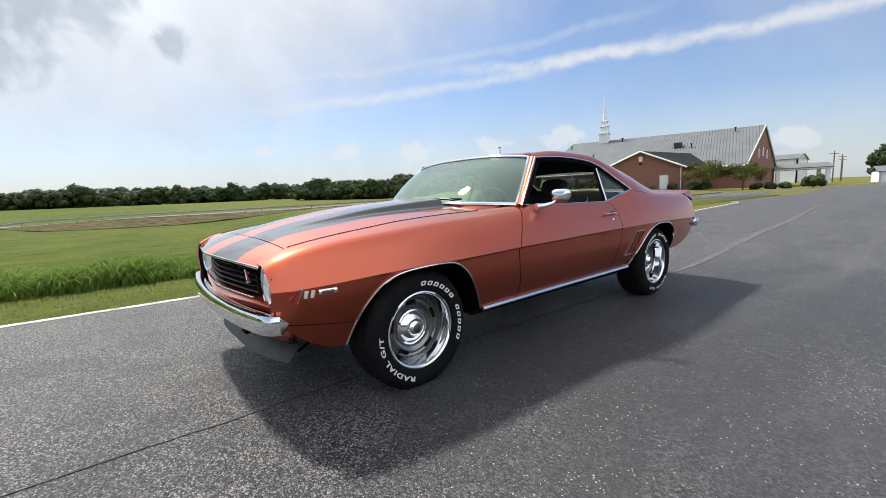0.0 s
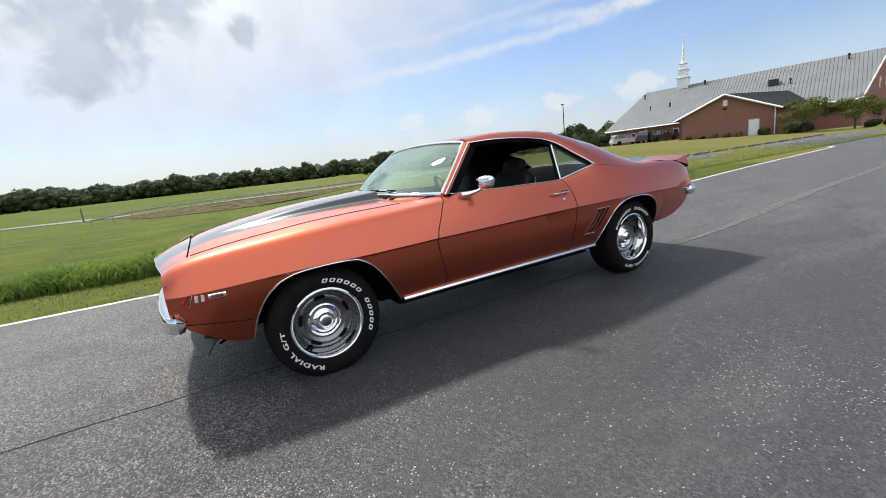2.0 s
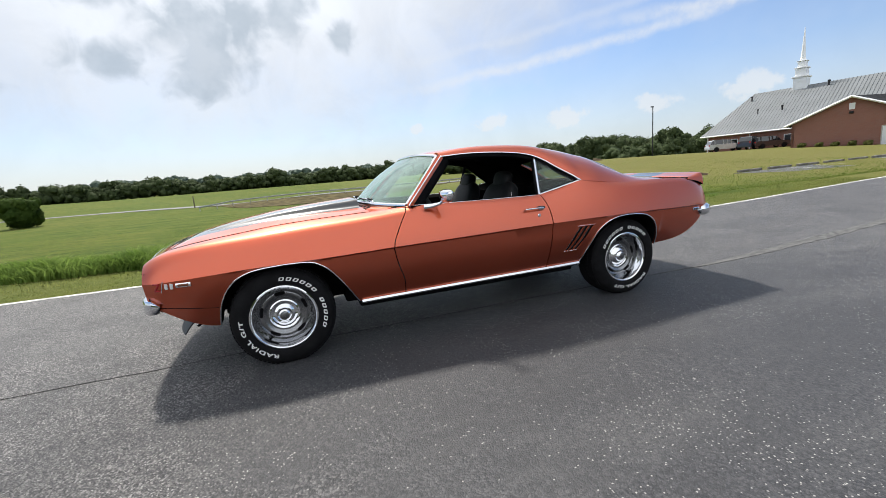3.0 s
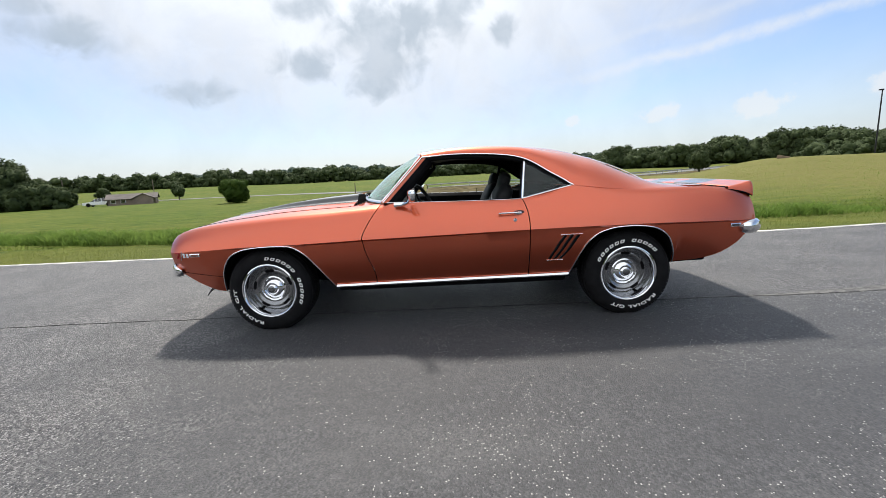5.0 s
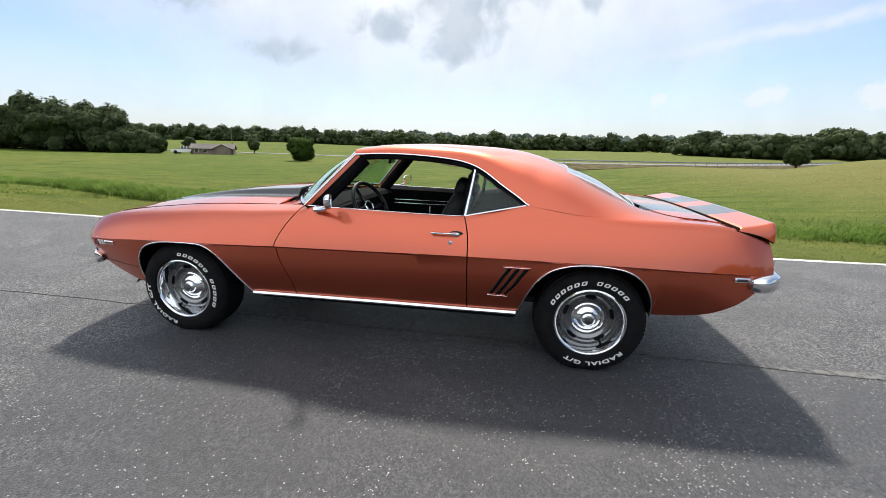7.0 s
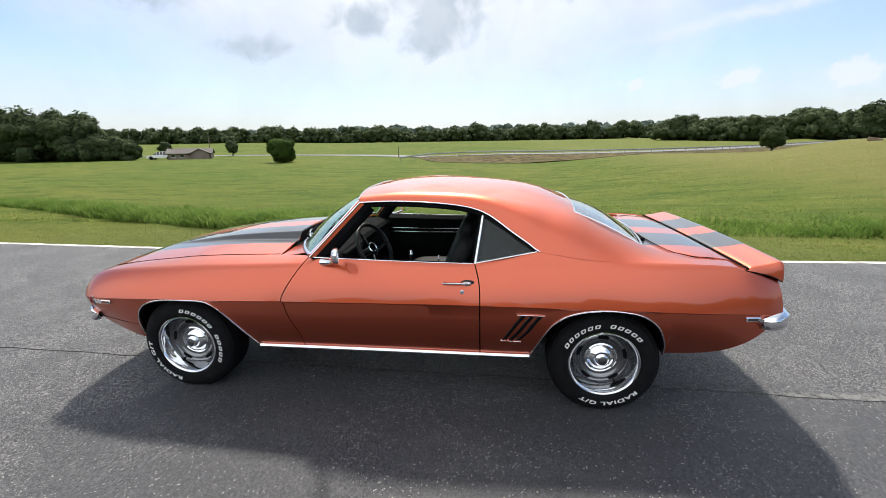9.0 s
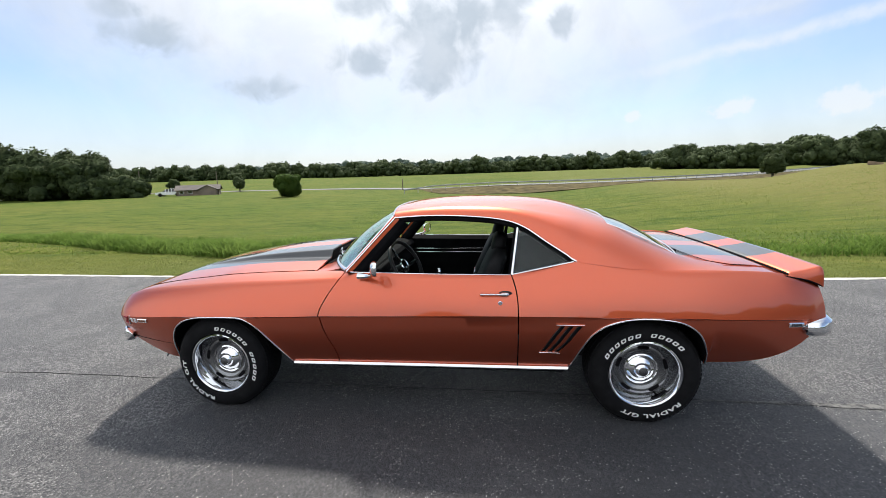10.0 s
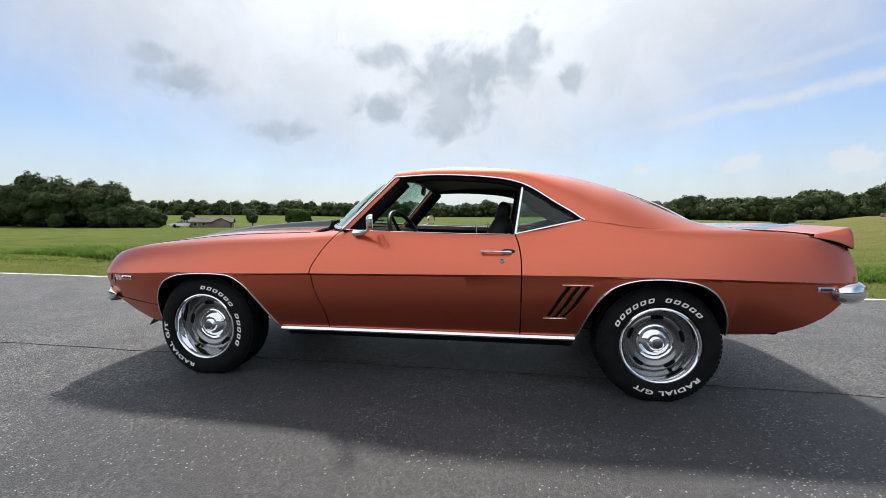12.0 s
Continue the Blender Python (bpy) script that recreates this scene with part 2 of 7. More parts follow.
    tone = g.mix(g.math("MULTIPLY", chip, 0.8), tone, (0.48, 0.47, 0.44, 1))
    lift = g.math("ADD", g.math("MULTIPLY", stone, -1.6), g.math("MULTIPLY", split.outputs[2], 0.9))
    lift = g.math("MULTIPLY", lift, g.math("ADD", 0.40, g.math("MULTIPLY", bare, 0.75)))
    relief = g.bump(g.math("ADD", lift, g.math("MULTIPLY", g.noise(p, 260.0, 2), 0.5)), 0.65, 0.0055)
    return surface(g, tone, g.math("SUBTRACT", 0.60, g.math("MULTIPLY", bare, 0.05)), 0.0, relief, 0.0, 0.36)


def make_joint(g):
    """Crumbled filling of the joint: pale fragments with dark asphalt between."""
    p = position(g)
    bits = g.math("ADD", g.math("MULTIPLY", g.noise(p, 14.0, 5, 0.7), 0.6), g.math("MULTIPLY", g.noise(p, 60.0, 3, 0.7), 0.4))
    tone = g.mix(g.ramp(bits, 0.40, 0.58), (0.045, 0.045, 0.047, 1), (0.150, 0.148, 0.142, 1))
    return surface(g, tone, 0.85, 0.0, g.bump(bits, 0.6, 0.01), 0.0, 0.3)


def make_ground(g):
    p = position(g)
    broad = g.noise(p, 0.045, 5, 0.6)
    mid = g.noise(p, 0.45, 6, 0.68)
    clump = g.noise(p, 3.2, 5, 0.7)
    fine = g.noise(p, 19.0, 4, 0.72)
    xyz = g.node("ShaderNodeSeparateXYZ")
    g.put(xyz.inputs[0], p)
    colour = g.mix(g.ramp(broad, 0.35, 0.65), (0.078, 0.112, 0.016, 1), (0.120, 0.132, 0.026, 1))
    colour = g.mix(g.math("MULTIPLY", g.ramp(fine, 0.46, 0.70), 0.5), colour, (0.175, 0.178, 0.040, 1))
    colour = g.mix(g.math("MULTIPLY", g.ramp(fine, 0.45, 0.25), 0.5), colour, (0.025, 0.038, 0.007, 1))
    colour = g.mix(g.math("MULTIPLY", g.ramp(clump, 0.46, 0.68), 0.6), colour, (0.035, 0.062, 0.009, 1))
    # patches of darker clover and of bleached grass, drawn out along the mowing
    sward = g.noise(g.vec("MULTIPLY", p, (0.45, 1.3, 1.0)), 0.75, 7, 0.74, 0.5)
    colour = g.mix(g.math("MULTIPLY", g.ramp(sward, 0.47, 0.62), 0.72), colour, (0.036, 0.072, 0.009, 1))
    colour = g.mix(g.math("MULTIPLY", g.ramp(mid, 0.52, 0.68), 0.55), colour, (0.043, 0.078, 0.011, 1))
    colour = g.mix(g.math("MULTIPLY", g.ramp(sward, 0.45, 0.30), 0.55), colour, (0.190, 0.180, 0.045, 1))
    colour = g.mix(g.math("MULTIPLY", g.ramp(mid, 0.42, 0.26), 0.5), colour, (0.165, 0.148, 0.042, 1))
    # mown, drier verge along the asphalt and the lawn by the church
    dry = g.math("MAXIMUM", g.ramp(xyz.outputs[1], 4.8, 3.9), g.ramp(xyz.outputs[0], 9.0, 22.0))
    dry = g.math("MULTIPLY", dry, g.ramp(g.math("ADD", g.math("MULTIPLY", mid, 0.6), g.math("MULTIPLY", clump, 0.5)), 0.35, 0.75, 0.15, 0.75))
    colour = g.mix(dry, colour, (0.135, 0.142, 0.042, 1))
    lawn = g.math("MULTIPLY", g.ramp(xyz.outputs[0], 9.0, 20.0), g.ramp(clump, 0.30, 0.60, 0.35, 0.85))
    lawn = g.math("MULTIPLY", lawn, g.ramp(xyz.outputs[1], 60.0, 35.0))
    colour = g.mix(lawn, colour, (0.165, 0.150, 0.050, 1))
    height = g.math("ADD", fine, g.math("ADD", g.math("MULTIPLY", clump, 2.0), g.math("MULTIPLY", mid, 2.0)))
    return surface(g, colour, 0.95, 0.0, g.bump(height, 0.7, 0.08), 0.0, 0.1)


def leafy(dark, light, through_light=0.25):
    def build(g):
        spread_tone = g.math("ADD", g.math("MULTIPLY", g.ramp(g.noise(position(g), 0.9, 4, 0.65), 0.3, 0.7), 0.75), g.math("MULTIPLY", island(g), 0.25))
        tone = g.mix(spread_tone, (*dark, 1), (*light, 1))
        tone = g.mix(g.math("MULTIPLY", g.noise(position(g), 0.25, 3), 0.5), tone, (*[c * 0.7 for c in dark], 1))
        n = g.node("ShaderNodeMixShader")
        glow = g.node("ShaderNodeBsdfTranslucent")
        g.put(glow.inputs[0], tone)
        g.put(n.inputs[0], through_light)
        g.put(n.inputs[1], surface(g, tone, 0.8, 0.0, None, 0.0, 0.1))
        g.put(n.inputs[2], glow.outputs[0])
        return n.outputs[0]
    return build


def make_brick(g):
    p = where(g)
    b = g.node("ShaderNodeTexBrick")
    xyz = g.node("ShaderNodeSeparateXYZ")
    g.put(xyz.inputs[0], p)
    uv = g.node("ShaderNodeCombineXYZ")
    g.put(uv.inputs[0], g.math("ADD", xyz.outputs[0], xyz.outputs[1]))
    g.put(uv.inputs[1], xyz.outputs[2])
    g.put(b.inputs["Vector"], uv.outputs[0])
    g.put(b.inputs["Scale"], 1.0)
    g.put(b.inputs["Brick Width"], 0.21)
    g.put(b.inputs["Row Height"], 0.075)
    g.put(b.inputs["Mortar Size"], 0.006)
    g.put(b.inputs["Color1"], (0.285, 0.118, 0.084, 1))
    g.put(b.inputs["Color2"], (0.220, 0.088, 0.064, 1))
    g.put(b.inputs["Mortar"], (0.30, 0.24, 0.20, 1))
    tone = g.mix(g.math("MULTIPLY", g.noise(p, 0.5, 4), 0.4), b.outputs[0], (0.22, 0.08, 0.055, 1))
    return surface(g, tone, 0.85)


M = {}
for key, build in {
    "paint": make_paint, "striped": make_striped,
    "chrome": plain((0.82, 0.83, 0.85), 0.06, 1.0, 30, 0.01, 0.02),
    "silver": plain((0.24, 0.245, 0.255), 0.22, 0.95, 90, 0.02, 0.05),
    "rubber": plain((0.009, 0.009, 0.010), 0.75, 0.0, 120, 0.1, 0.25, 0.0, 0.12),
    "black": plain((0.007, 0.007, 0.008), 0.85, 0.0, 90, 0.08, 0.3, 0.0, 0.05),
    "vinyl": plain((0.011, 0.011, 0.012), 0.6, 0.0, 220, 0.12, 0.2, 0.0, 0.2),
    "satin": plain((0.014, 0.014, 0.015), 0.42, 0.0, 60, 0.03, 0.2, 0.0, 0.3),
    "grey_plastic": plain((0.035, 0.036, 0.039), 0.5, 0.0, 80, 0.05, 0.2),
    "white_letter": plain((0.80, 0.80, 0.78), 0.6, 0.0, 150, 0.05, 0.05),
    "lens": plain((0.75, 0.78, 0.80), 0.08, 0.15, 200, 0.15, 0.1, 1.0),
    "amber": plain((0.17, 0.055, 0.025), 0.2, 0.0, 200, 0.1, 0.1, 0.3),
    "red": plain((0.35, 0.02, 0.02), 0.2, 0.0, 100, 0.05, 0.1, 0.5),
    "glass": make_glass((0.76, 0.90, 0.83), 0.125, (0.90, 1.0, 0.93)), "side_glass": make_glass((0.84, 0.92, 0.90), 0.022), "rear_glass": make_glass((0.82, 0.88, 0.86), 0.12),
    "asphalt": make_asphalt, "ground": make_ground,
    "line": plain((0.50, 0.49, 0.45), 0.85, 0.0, 40, 0.4, 0.45),
    "concrete": plain((0.42, 0.40, 0.36), 0.85, 0.0, 25, 0.3, 0.2),
    "leaf_dark": leafy((0.042, 0.062, 0.028), (0.094, 0.122, 0.050), 0.20),
    "leaf_mid": leafy((0.036, 0.070, 0.014), (0.092, 0.140, 0.030)),
    "leaf_olive": leafy((0.080, 0.095, 0.026), (0.170, 0.170, 0.055)),
    "blade": leafy((0.080, 0.150, 0.022), (0.280, 0.385, 0.095), 0.5),
    "blade_dry": leafy((0.140, 0.180, 0.042), (0.270, 0.285, 0.095), 0.75),
    "blade_field": leafy((0.120, 0.185, 0.032), (0.230, 0.280, 0.075), 0.75),
    "bark": plain((0.10, 0.08, 0.06), 0.9, 0.0, 12, 0.6, 0.3),
    "brick": make_brick,
    "metal_roof": plain((0.165, 0.178, 0.185), 0.55, 0.15, 4, 0.05, 0.08),
    "shingle": plain((0.030, 0.032, 0.035), 0.95, 0.0, 20, 0.4, 0.25, 0.0, 0.08),
    "white_paint": plain((0.78, 0.79, 0.80), 0.5, 0.0, 12, 0.05, 0.05),
    "silver_paint": plain((0.50, 0.51, 0.52), 0.3, 0.5, 20, 0.02, 0.05, 1.0),
    "dark_paint": plain((0.02, 0.021, 0.024), 0.3, 0.3, 20, 0.02, 0.1, 1.0),
    "dark_glass": plain((0.015, 0.017, 0.02), 0.06, 0.0, 20, 0.0, 0.1, 1.0),
    "tan_wall": plain((0.21, 0.165, 0.135), 0.85, 0.0, 8, 0.1, 0.15),
    "brown_roof": plain((0.095, 0.082, 0.075), 0.9, 0.0, 8, 0.2, 0.2),
    "wood_pole": plain((0.16, 0.13, 0.10), 0.9, 0.0, 14, 0.4, 0.25),
    "joint": make_joint,
    "old_concrete": plain((0.17, 0.16, 0.14), 0.9, 0.0, 25, 0.4, 0.4),
    "far_road": plain((0.13, 0.13, 0.13), 0.8, 0.0, 2, 0.1, 0.15),
    "dry_grass": plain((0.085, 0.070, 0.034), 0.95, 0.0, 9, 0.5, 0.5, 0.0, 0.05),
    # pale bluish leaves: the haze of distance is painted into the colour
    "leaf_hazed": leafy((0.075, 0.105, 0.085), (0.10, 0.135, 0.105), 0.16),
    "metal_seam": plain((0.135, 0.147, 0.152), 0.55, 0.15, 4, 0.05, 0.08),
    "rail_metal": plain((0.36, 0.365, 0.37), 0.6, 0.4, 10, 0.05, 0.15),
    "seam": plain((0.030, 0.030, 0.031), 0.8, 0.0, 60, 0.6, 0.4),
    "rust": plain((0.22, 0.16, 0.11), 0.9, 0.0, 9, 0.4, 0.35),
}.items():
    M[key] = material(key, build)


# ---------------------------------------------------------------- mesh tools
def part(name, bm, mat, parent, label="", smooth=True, sharp=35.0, crease=None):
    """One mesh object from bm, under parent."""
    bm.normal_update()
    if smooth:
        for f in bm.faces:
            f.smooth = True
        limit = radians(sharp)
        for e in bm.edges:
            if len(e.link_faces) == 2 and e.calc_face_angle(0) > limit:
                e.smooth = False
            elif crease and len(e.link_faces) == 2 and e.calc_face_angle(0) > 0.10:
                at = (e.verts[0].co + e.verts[1].co) / 2
                e.smooth = abs(at.z - crease(at.x)) > 0.003
    me = bpy.data.meshes.new(name)
    bm.to_mesh(me)
    bm.free()
    me.materials.append(M[mat])
    me.materials.append(M["satin" if mat in ("paint", "striped") else mat])
    ob = new(name, me)
    if parent is not None:
        ob.parent = parent
    if label:
        tagged(ob, label=label)
    return ob


def empty(name, place=(0, 0, 0)):
    ob = new(name)
    ob.location = place
    return ob


def spline(table):
    """A smooth curve through (x, value) rows; values may be tuples."""
    xs = [r[0] for r in table]
    vs = np.array([r[1:] for r in table], float)
    n = len(xs)
    d = np.zeros_like(vs)
    for i in range(n):
        a, b = max(i - 1, 0), min(i + 1, n - 1)
        d[i] = (vs[b] - vs[a]) / (xs[b] - xs[a])
        if 0 < i < n - 1:
            s0 = (vs[i] - vs[i - 1]) / (xs[i] - xs[i - 1])
            s1 = (vs[i + 1] - vs[i]) / (xs[i + 1] - xs[i])
            flat = s0 * s1 <= 0
            d[i][flat] = 0
            lim = 2.5 * np.minimum(abs(s0), abs(s1))
            d[i] = np.clip(d[i], -lim, lim)

    def at(x):
        if x <= xs[0]:
            v = vs[0]
        elif x >= xs[-1]:
            v = vs[-1]
        else:
            i = max(k for k in range(n - 1) if xs[k] <= x)
            h = xs[i + 1] - xs[i]
            t = (x - xs[i]) / h
            v = ((2 * t**3 - 3 * t**2 + 1) * vs[i] + (t**3 - 2 * t**2 + t) * h * d[i] + (-2 * t**3 + 3 * t**2) * vs[i + 1] + (t**3 - t**2) * h * d[i + 1])
        return float(v[0]) if len(v) == 1 else tuple(float(c) for c in v)
    return at


def step(t):
    t = min(1.0, max(0.0, t))
    return t * t * (3 - 2 * t)


def thread(points, n):
    """n points evenly spread on a smooth curve through points."""
    pts = [Vector(p) for p in points]
    out = []
    ext = [2 * pts[0] - pts[1]] + pts + [2 * pts[-1] - pts[-2]]
    fine = []
    for i in range(1, len(ext) - 2):
        p0, p1, p2, p3 = ext[i - 1:i + 3]
        for k in range(12):
            t = k / 12
            fine.append(0.5 * ((2 * p1) + (p2 - p0) * t + (2 * p0 - 5 * p1 + 4 * p2 - p3) * t * t + (3 * p1 - p0 - 3 * p2 + p3) * t**3))
    fine.append(pts[-1])
    acc = [0.0]
    for a, b in zip(fine, fine[1:]):
        acc.append(acc[-1] + (b - a).length)
    k = 0
    for j in range(n):
        s = acc[-1] * j / (n - 1)
        while k < len(acc) - 2 and acc[k + 1] < s:
            k += 1
        t = (s - acc[k]) / max(1e-9, acc[k + 1] - acc[k])
        out.append(fine[k].lerp(fine[k + 1], min(1, t)))
    return out


def sheet(rows, thick=0.0, out=(0, 0, 1), bm=None):
    """A grid of points as faces, facing out; thick turns it into a plate that grows inwards."""
    own = bmesh.new() if bm is None else bm
    vs = [[own.verts.new(p) for p in row] for row in rows]
    faces = []
    for i in range(len(vs) - 1):
        for j in range(len(vs[0]) - 1):
            q = [vs[i][j], vs[i + 1][j], vs[i + 1][j + 1], vs[i][j + 1]]
            try:
                faces.append(own.faces.new(q))
            except ValueError:
                pass
    own.normal_update()
    if sum((f.normal.dot(Vector(out)) * f.calc_area() for f in faces)) < 0:
        bmesh.ops.reverse_faces(own, faces=faces)
        own.normal_update()
    if thick:
        normals = {v: v.normal.copy() for row in vs for v in row}
        edge = [e for e in own.edges if len(e.link_faces) == 1 and e.link_faces[0] in set(faces)]
        inner = {v: own.verts.new(v.co - normals[v] * thick) for v in normals}
        for f in faces:
            try:
                own.faces.new([inner[v] for v in reversed(f.verts)]).material_index = 1
            except ValueError:
                pass
        for e in edge:
            loop = e.link_loops[0]
            a, b = loop.vert, loop.link_loop_next.vert
            try:
                own.faces.new((b, a, inner[a], inner[b]))
            except ValueError:
                pass
        own.normal_update()
    return own


def flip(rows):
    return [[Vector((p[0], -p[1], p[2])) for p in row] for row in rows]


def box(bm, lo, hi, bevel=0.0, m=None):
    lo, hi = Vector(lo), Vector(hi)
    made = bmesh.ops.create_cube(bm, size=1.0)["verts"]
    for v in made:
        v.co = Vector([lo[i] + (v.co[i] + 0.5) * (hi[i] - lo[i]) for i in range(3)])
    if bevel:
        edges = list({e for v in made for e in v.link_edges})
        made = bmesh.ops.bevel(bm, geom=edges, offset=bevel, segments=2, affect="EDGES", profile=0.5)["verts"]
    if m is not None:
        for v in made:
            v.co = m @ v.co
    return bm


def a_box(lo, hi, bevel=0.0, m=None):
    return box(bmesh.new(), lo, hi, bevel, m)


def tube(path, radius, sides=8, closed=False, bm=None, cap=True):
    """A round bar along a path; radius may be one number or one for each point."""
    own = bmesh.new() if bm is None else bm
    pts = [Vector(p) for p in path]
    n = len(pts)
    rings = []
    up = None
    for i, p in enumerate(pts):
        a = pts[(i - 1) % n] if closed or i > 0 else p
        b = pts[(i + 1) % n] if closed or i < n - 1 else p
        t = (b - a).normalized()
        if up is None:
            up = Vector((0, 0, 1)) if abs(t.z) < 0.9 else Vector((1, 0, 0))
        side = t.cross(up).normalized()
        up = side.cross(t).normalized()
        r = radius[i] if isinstance(radius, (list, tuple)) else radius
        rings.append([own.verts.new(p + r * (math.cos(2 * math.pi * k / sides) * side + math.sin(2 * math.pi * k / sides) * up)) for k in range(sides)])
    last = n if closed else n - 1
    for i in range(last):
        r0, r1 = rings[i], rings[(i + 1) % n]
        for k in range(sides):
            own.faces.new((r0[k], r0[(k + 1) % sides], r1[(k + 1) % sides], r1[k]))
    if cap and not closed:
        own.faces.new(list(reversed(rings[0])))
        own.faces.new(rings[-1])
    bmesh.ops.recalc_face_normals(own, faces=own.faces)
    return own


def ribbon(path, wide, deep, normals, bm=None):
    """A flat moulding along a path: a strip of that width with a rounded face, standing proud along the normals."""
    own = bmesh.new() if bm is None else bm
    pts = [Vector(p) for p in path]
    rings = []
    for i, p in enumerate(pts):
        t = (pts[min(i + 1, len(pts) - 1)] - pts[max(i - 1, 0)]).normalized()
        nrm = Vector(normals[i] if isinstance(normals, list) else normals)
        s = t.cross(nrm).normalized()
        nrm = s.cross(t).normalized()
        shape = [(-0.5, -0.3), (-0.5, 0.45), (-0.3, 0.9), (0, 1.0), (0.3, 0.9), (0.5, 0.45), (0.5, -0.3)]
        rings.append([own.verts.new(p + s * a * wide + nrm * b * deep) for a, b in shape])
    for r0, r1 in zip(rings, rings[1:]):
        for k in range(len(r0) - 1):
            own.faces.new((r0[k], r0[k + 1], r1[k + 1], r1[k]))
    own.faces.new(rings[0])
    own.faces.new(rings[-1])
    bmesh.ops.recalc_face_normals(own, faces=own.faces)
    return own


def lathe(profile, sides=64, bm=None, m=None):
    """Turns (radius, depth) rows about the y axis."""
    own = bmesh.new() if bm is None else bm
    rings = []
    for r, d in profile:
        if r < 1e-6:
            rings.append([own.verts.new((0, d, 0))])
        else:
            rings.append([own.verts.new((r * math.cos(2 * math.pi * k / sides), d, r * math.sin(2 * math.pi * k / sides))) for k in range(sides)])
    for r0, r1 in zip(rings, rings[1:]):
        for k in range(sides):
            q = [r0[k % len(r0)], r0[(k + 1) % len(r0)], r1[(k + 1) % len(r1)], r1[k % len(r1)]]
            q = list(dict.fromkeys(q))
            if len(q) > 2:
                own.faces.new(q)
    bmesh.ops.recalc_face_normals(own, faces=own.faces)
    if m is not None:
        bmesh.ops.transform(own, matrix=m, verts=own.verts)
    return own


def blob(bm, centre, radii, lumps=0.0, sub=3, power=1.0):
    """A rounded cushion: a sphere pulled towards a box, with soft lumps."""
    made = bmesh.ops.create_icosphere(bm, subdivisions=sub, radius=1.0)["verts"]
    c = Vector(centre)
    for v in made:
        p = v.co.copy()
        p = Vector([math.copysign(abs(a) ** power, a) for a in p])
        if lumps:
            p *= 1 + lumps * noise.noise(v.co * 2.2 + c)
        v.co = c + Vector([p[i] * radii[i] for i in range(3)])
    return bm


# ---------------------------------------------------------------- the car: shape of its body
# The car stands along x, its nose at -x; all half widths are given for one side and mirrored.
HALF = spline([(-2.17, 0.80), (-2.11, 0.852), (-2.06, 0.884), (-2.0, 0.904), (-1.85, 0.928), (-1.6, 0.948), (-1.37, 0.957), (-1.0, 0.958), (-0.6, 0.956),
               (0.0, 0.954), (0.5, 0.960), (0.9, 0.975), (1.2, 0.983), (1.45, 0.983), (1.8, 0.972), (2.12, 0.942), (2.22, 0.922), (2.30, 0.878)])
CREASE = spline([(-2.17, 0.640), (-1.9, 0.650), (-1.5, 0.667), (-1.07, 0.671), (-0.62, 0.680), (0.0, 0.688), (0.6, 0.697), (1.1, 0.702), (1.45, 0.702), (1.87, 0.694), (2.3, 0.686)])
FOLD = spline([(-2.2, 0.0), (-1.72, 0.05), (-1.4, 0.9), (-1.0, 1.0), (0.0, 0.9), (0.45, 0.4), (0.85, 0.2), (1.1, 0.5), (1.35, 1.0), (2.3, 1.0)])
SHOULDER = spline([(-2.17, 0.700, 0.685), (-2.11, 0.775, 0.738), (-2.05, 0.79, 0.775), (-1.9, 0.81, 0.811), (-1.67, 0.825, 0.835), (-1.25, 0.835, 0.862), (-0.85, 0.838, 0.879), (-0.5, 0.855, 0.898),
                   (0.0, 0.868, 0.895), (0.57, 0.872, 0.888), (0.8, 0.880, 0.905), (1.0, 0.892, 0.915), (1.3, 0.905, 0.912), (1.6, 0.903, 0.908), (1.9, 0.892, 0.902), (2.1, 0.886, 0.890), (2.22, 0.872, 0.868), (2.30, 0.850, 0.850)])
INNER = spline([(-2.17, 0.60, 0.695), (-2.13, 0.66, 0.738), (-2.05, 0.685, 0.783), (-1.985, 0.690, 0.806), (-1.85, 0.69, 0.830), (-1.7, 0.69, 0.850), (-1.54, 0.69, 0.867), (-1.36, 0.69, 0.886), (-1.1, 0.69, 0.901),
                (-0.85, 0.69, 0.909), (-0.70, 0.705, 0.915), (-0.58, 0.765, 0.928), (-0.47, 0.825, 0.936), (-0.3, 0.838, 0.931), (0.57, 0.838, 0.916), (0.66, 0.842, 0.926), (0.8, 0.845, 0.957), (0.96, 0.848, 0.997), (1.08, 0.858, 0.985),
                (1.25, 0.862, 0.964), (1.5, 0.858, 0.950), (1.8, 0.852, 0.943), (2.0, 0.848, 0.934), (2.12, 0.848, 0.917), (2.22, 0.842, 0.892), (2.30, 0.836, 0.868)])
ARCH_FRONT = [(-1.754, 0.302), (-1.732, 0.405), (-1.700, 0.490), (-1.655, 0.560), (-1.600, 0.610), (-1.52, 0.642), (-1.42, 0.656), (-1.30, 0.661), (-1.20, 0.656), (-1.135, 0.640), (-1.058, 0.585), (-0.984, 0.490), (-0.930, 0.405), (-0.878, 0.318)]
ARCH_REAR = [(0.932, 0.331), (0.967, 0.435), (1.000, 0.513), (1.045, 0.588), (1.115, 0.645), (1.21, 0.676), (1.32, 0.686), (1.43, 0.682), (1.53, 0.662), (1.61, 0.612), (1.655, 0.547), (1.688, 0.46), (1.696, 0.385)]
SILL_LOW = spline([(-2.17, 0.545), (-2.1, 0.500), (-2.03, 0.440), (-1.95, 0.375), (-1.85, 0.322), (-1.754, 0.302), (-0.878, 0.318), (0.0, 0.325), (0.932, 0.331), (1.696, 0.385), (1.9, 0.397), (2.04, 0.431), (2.15, 0.500), (2.22, 0.575), (2.30, 0.660)])
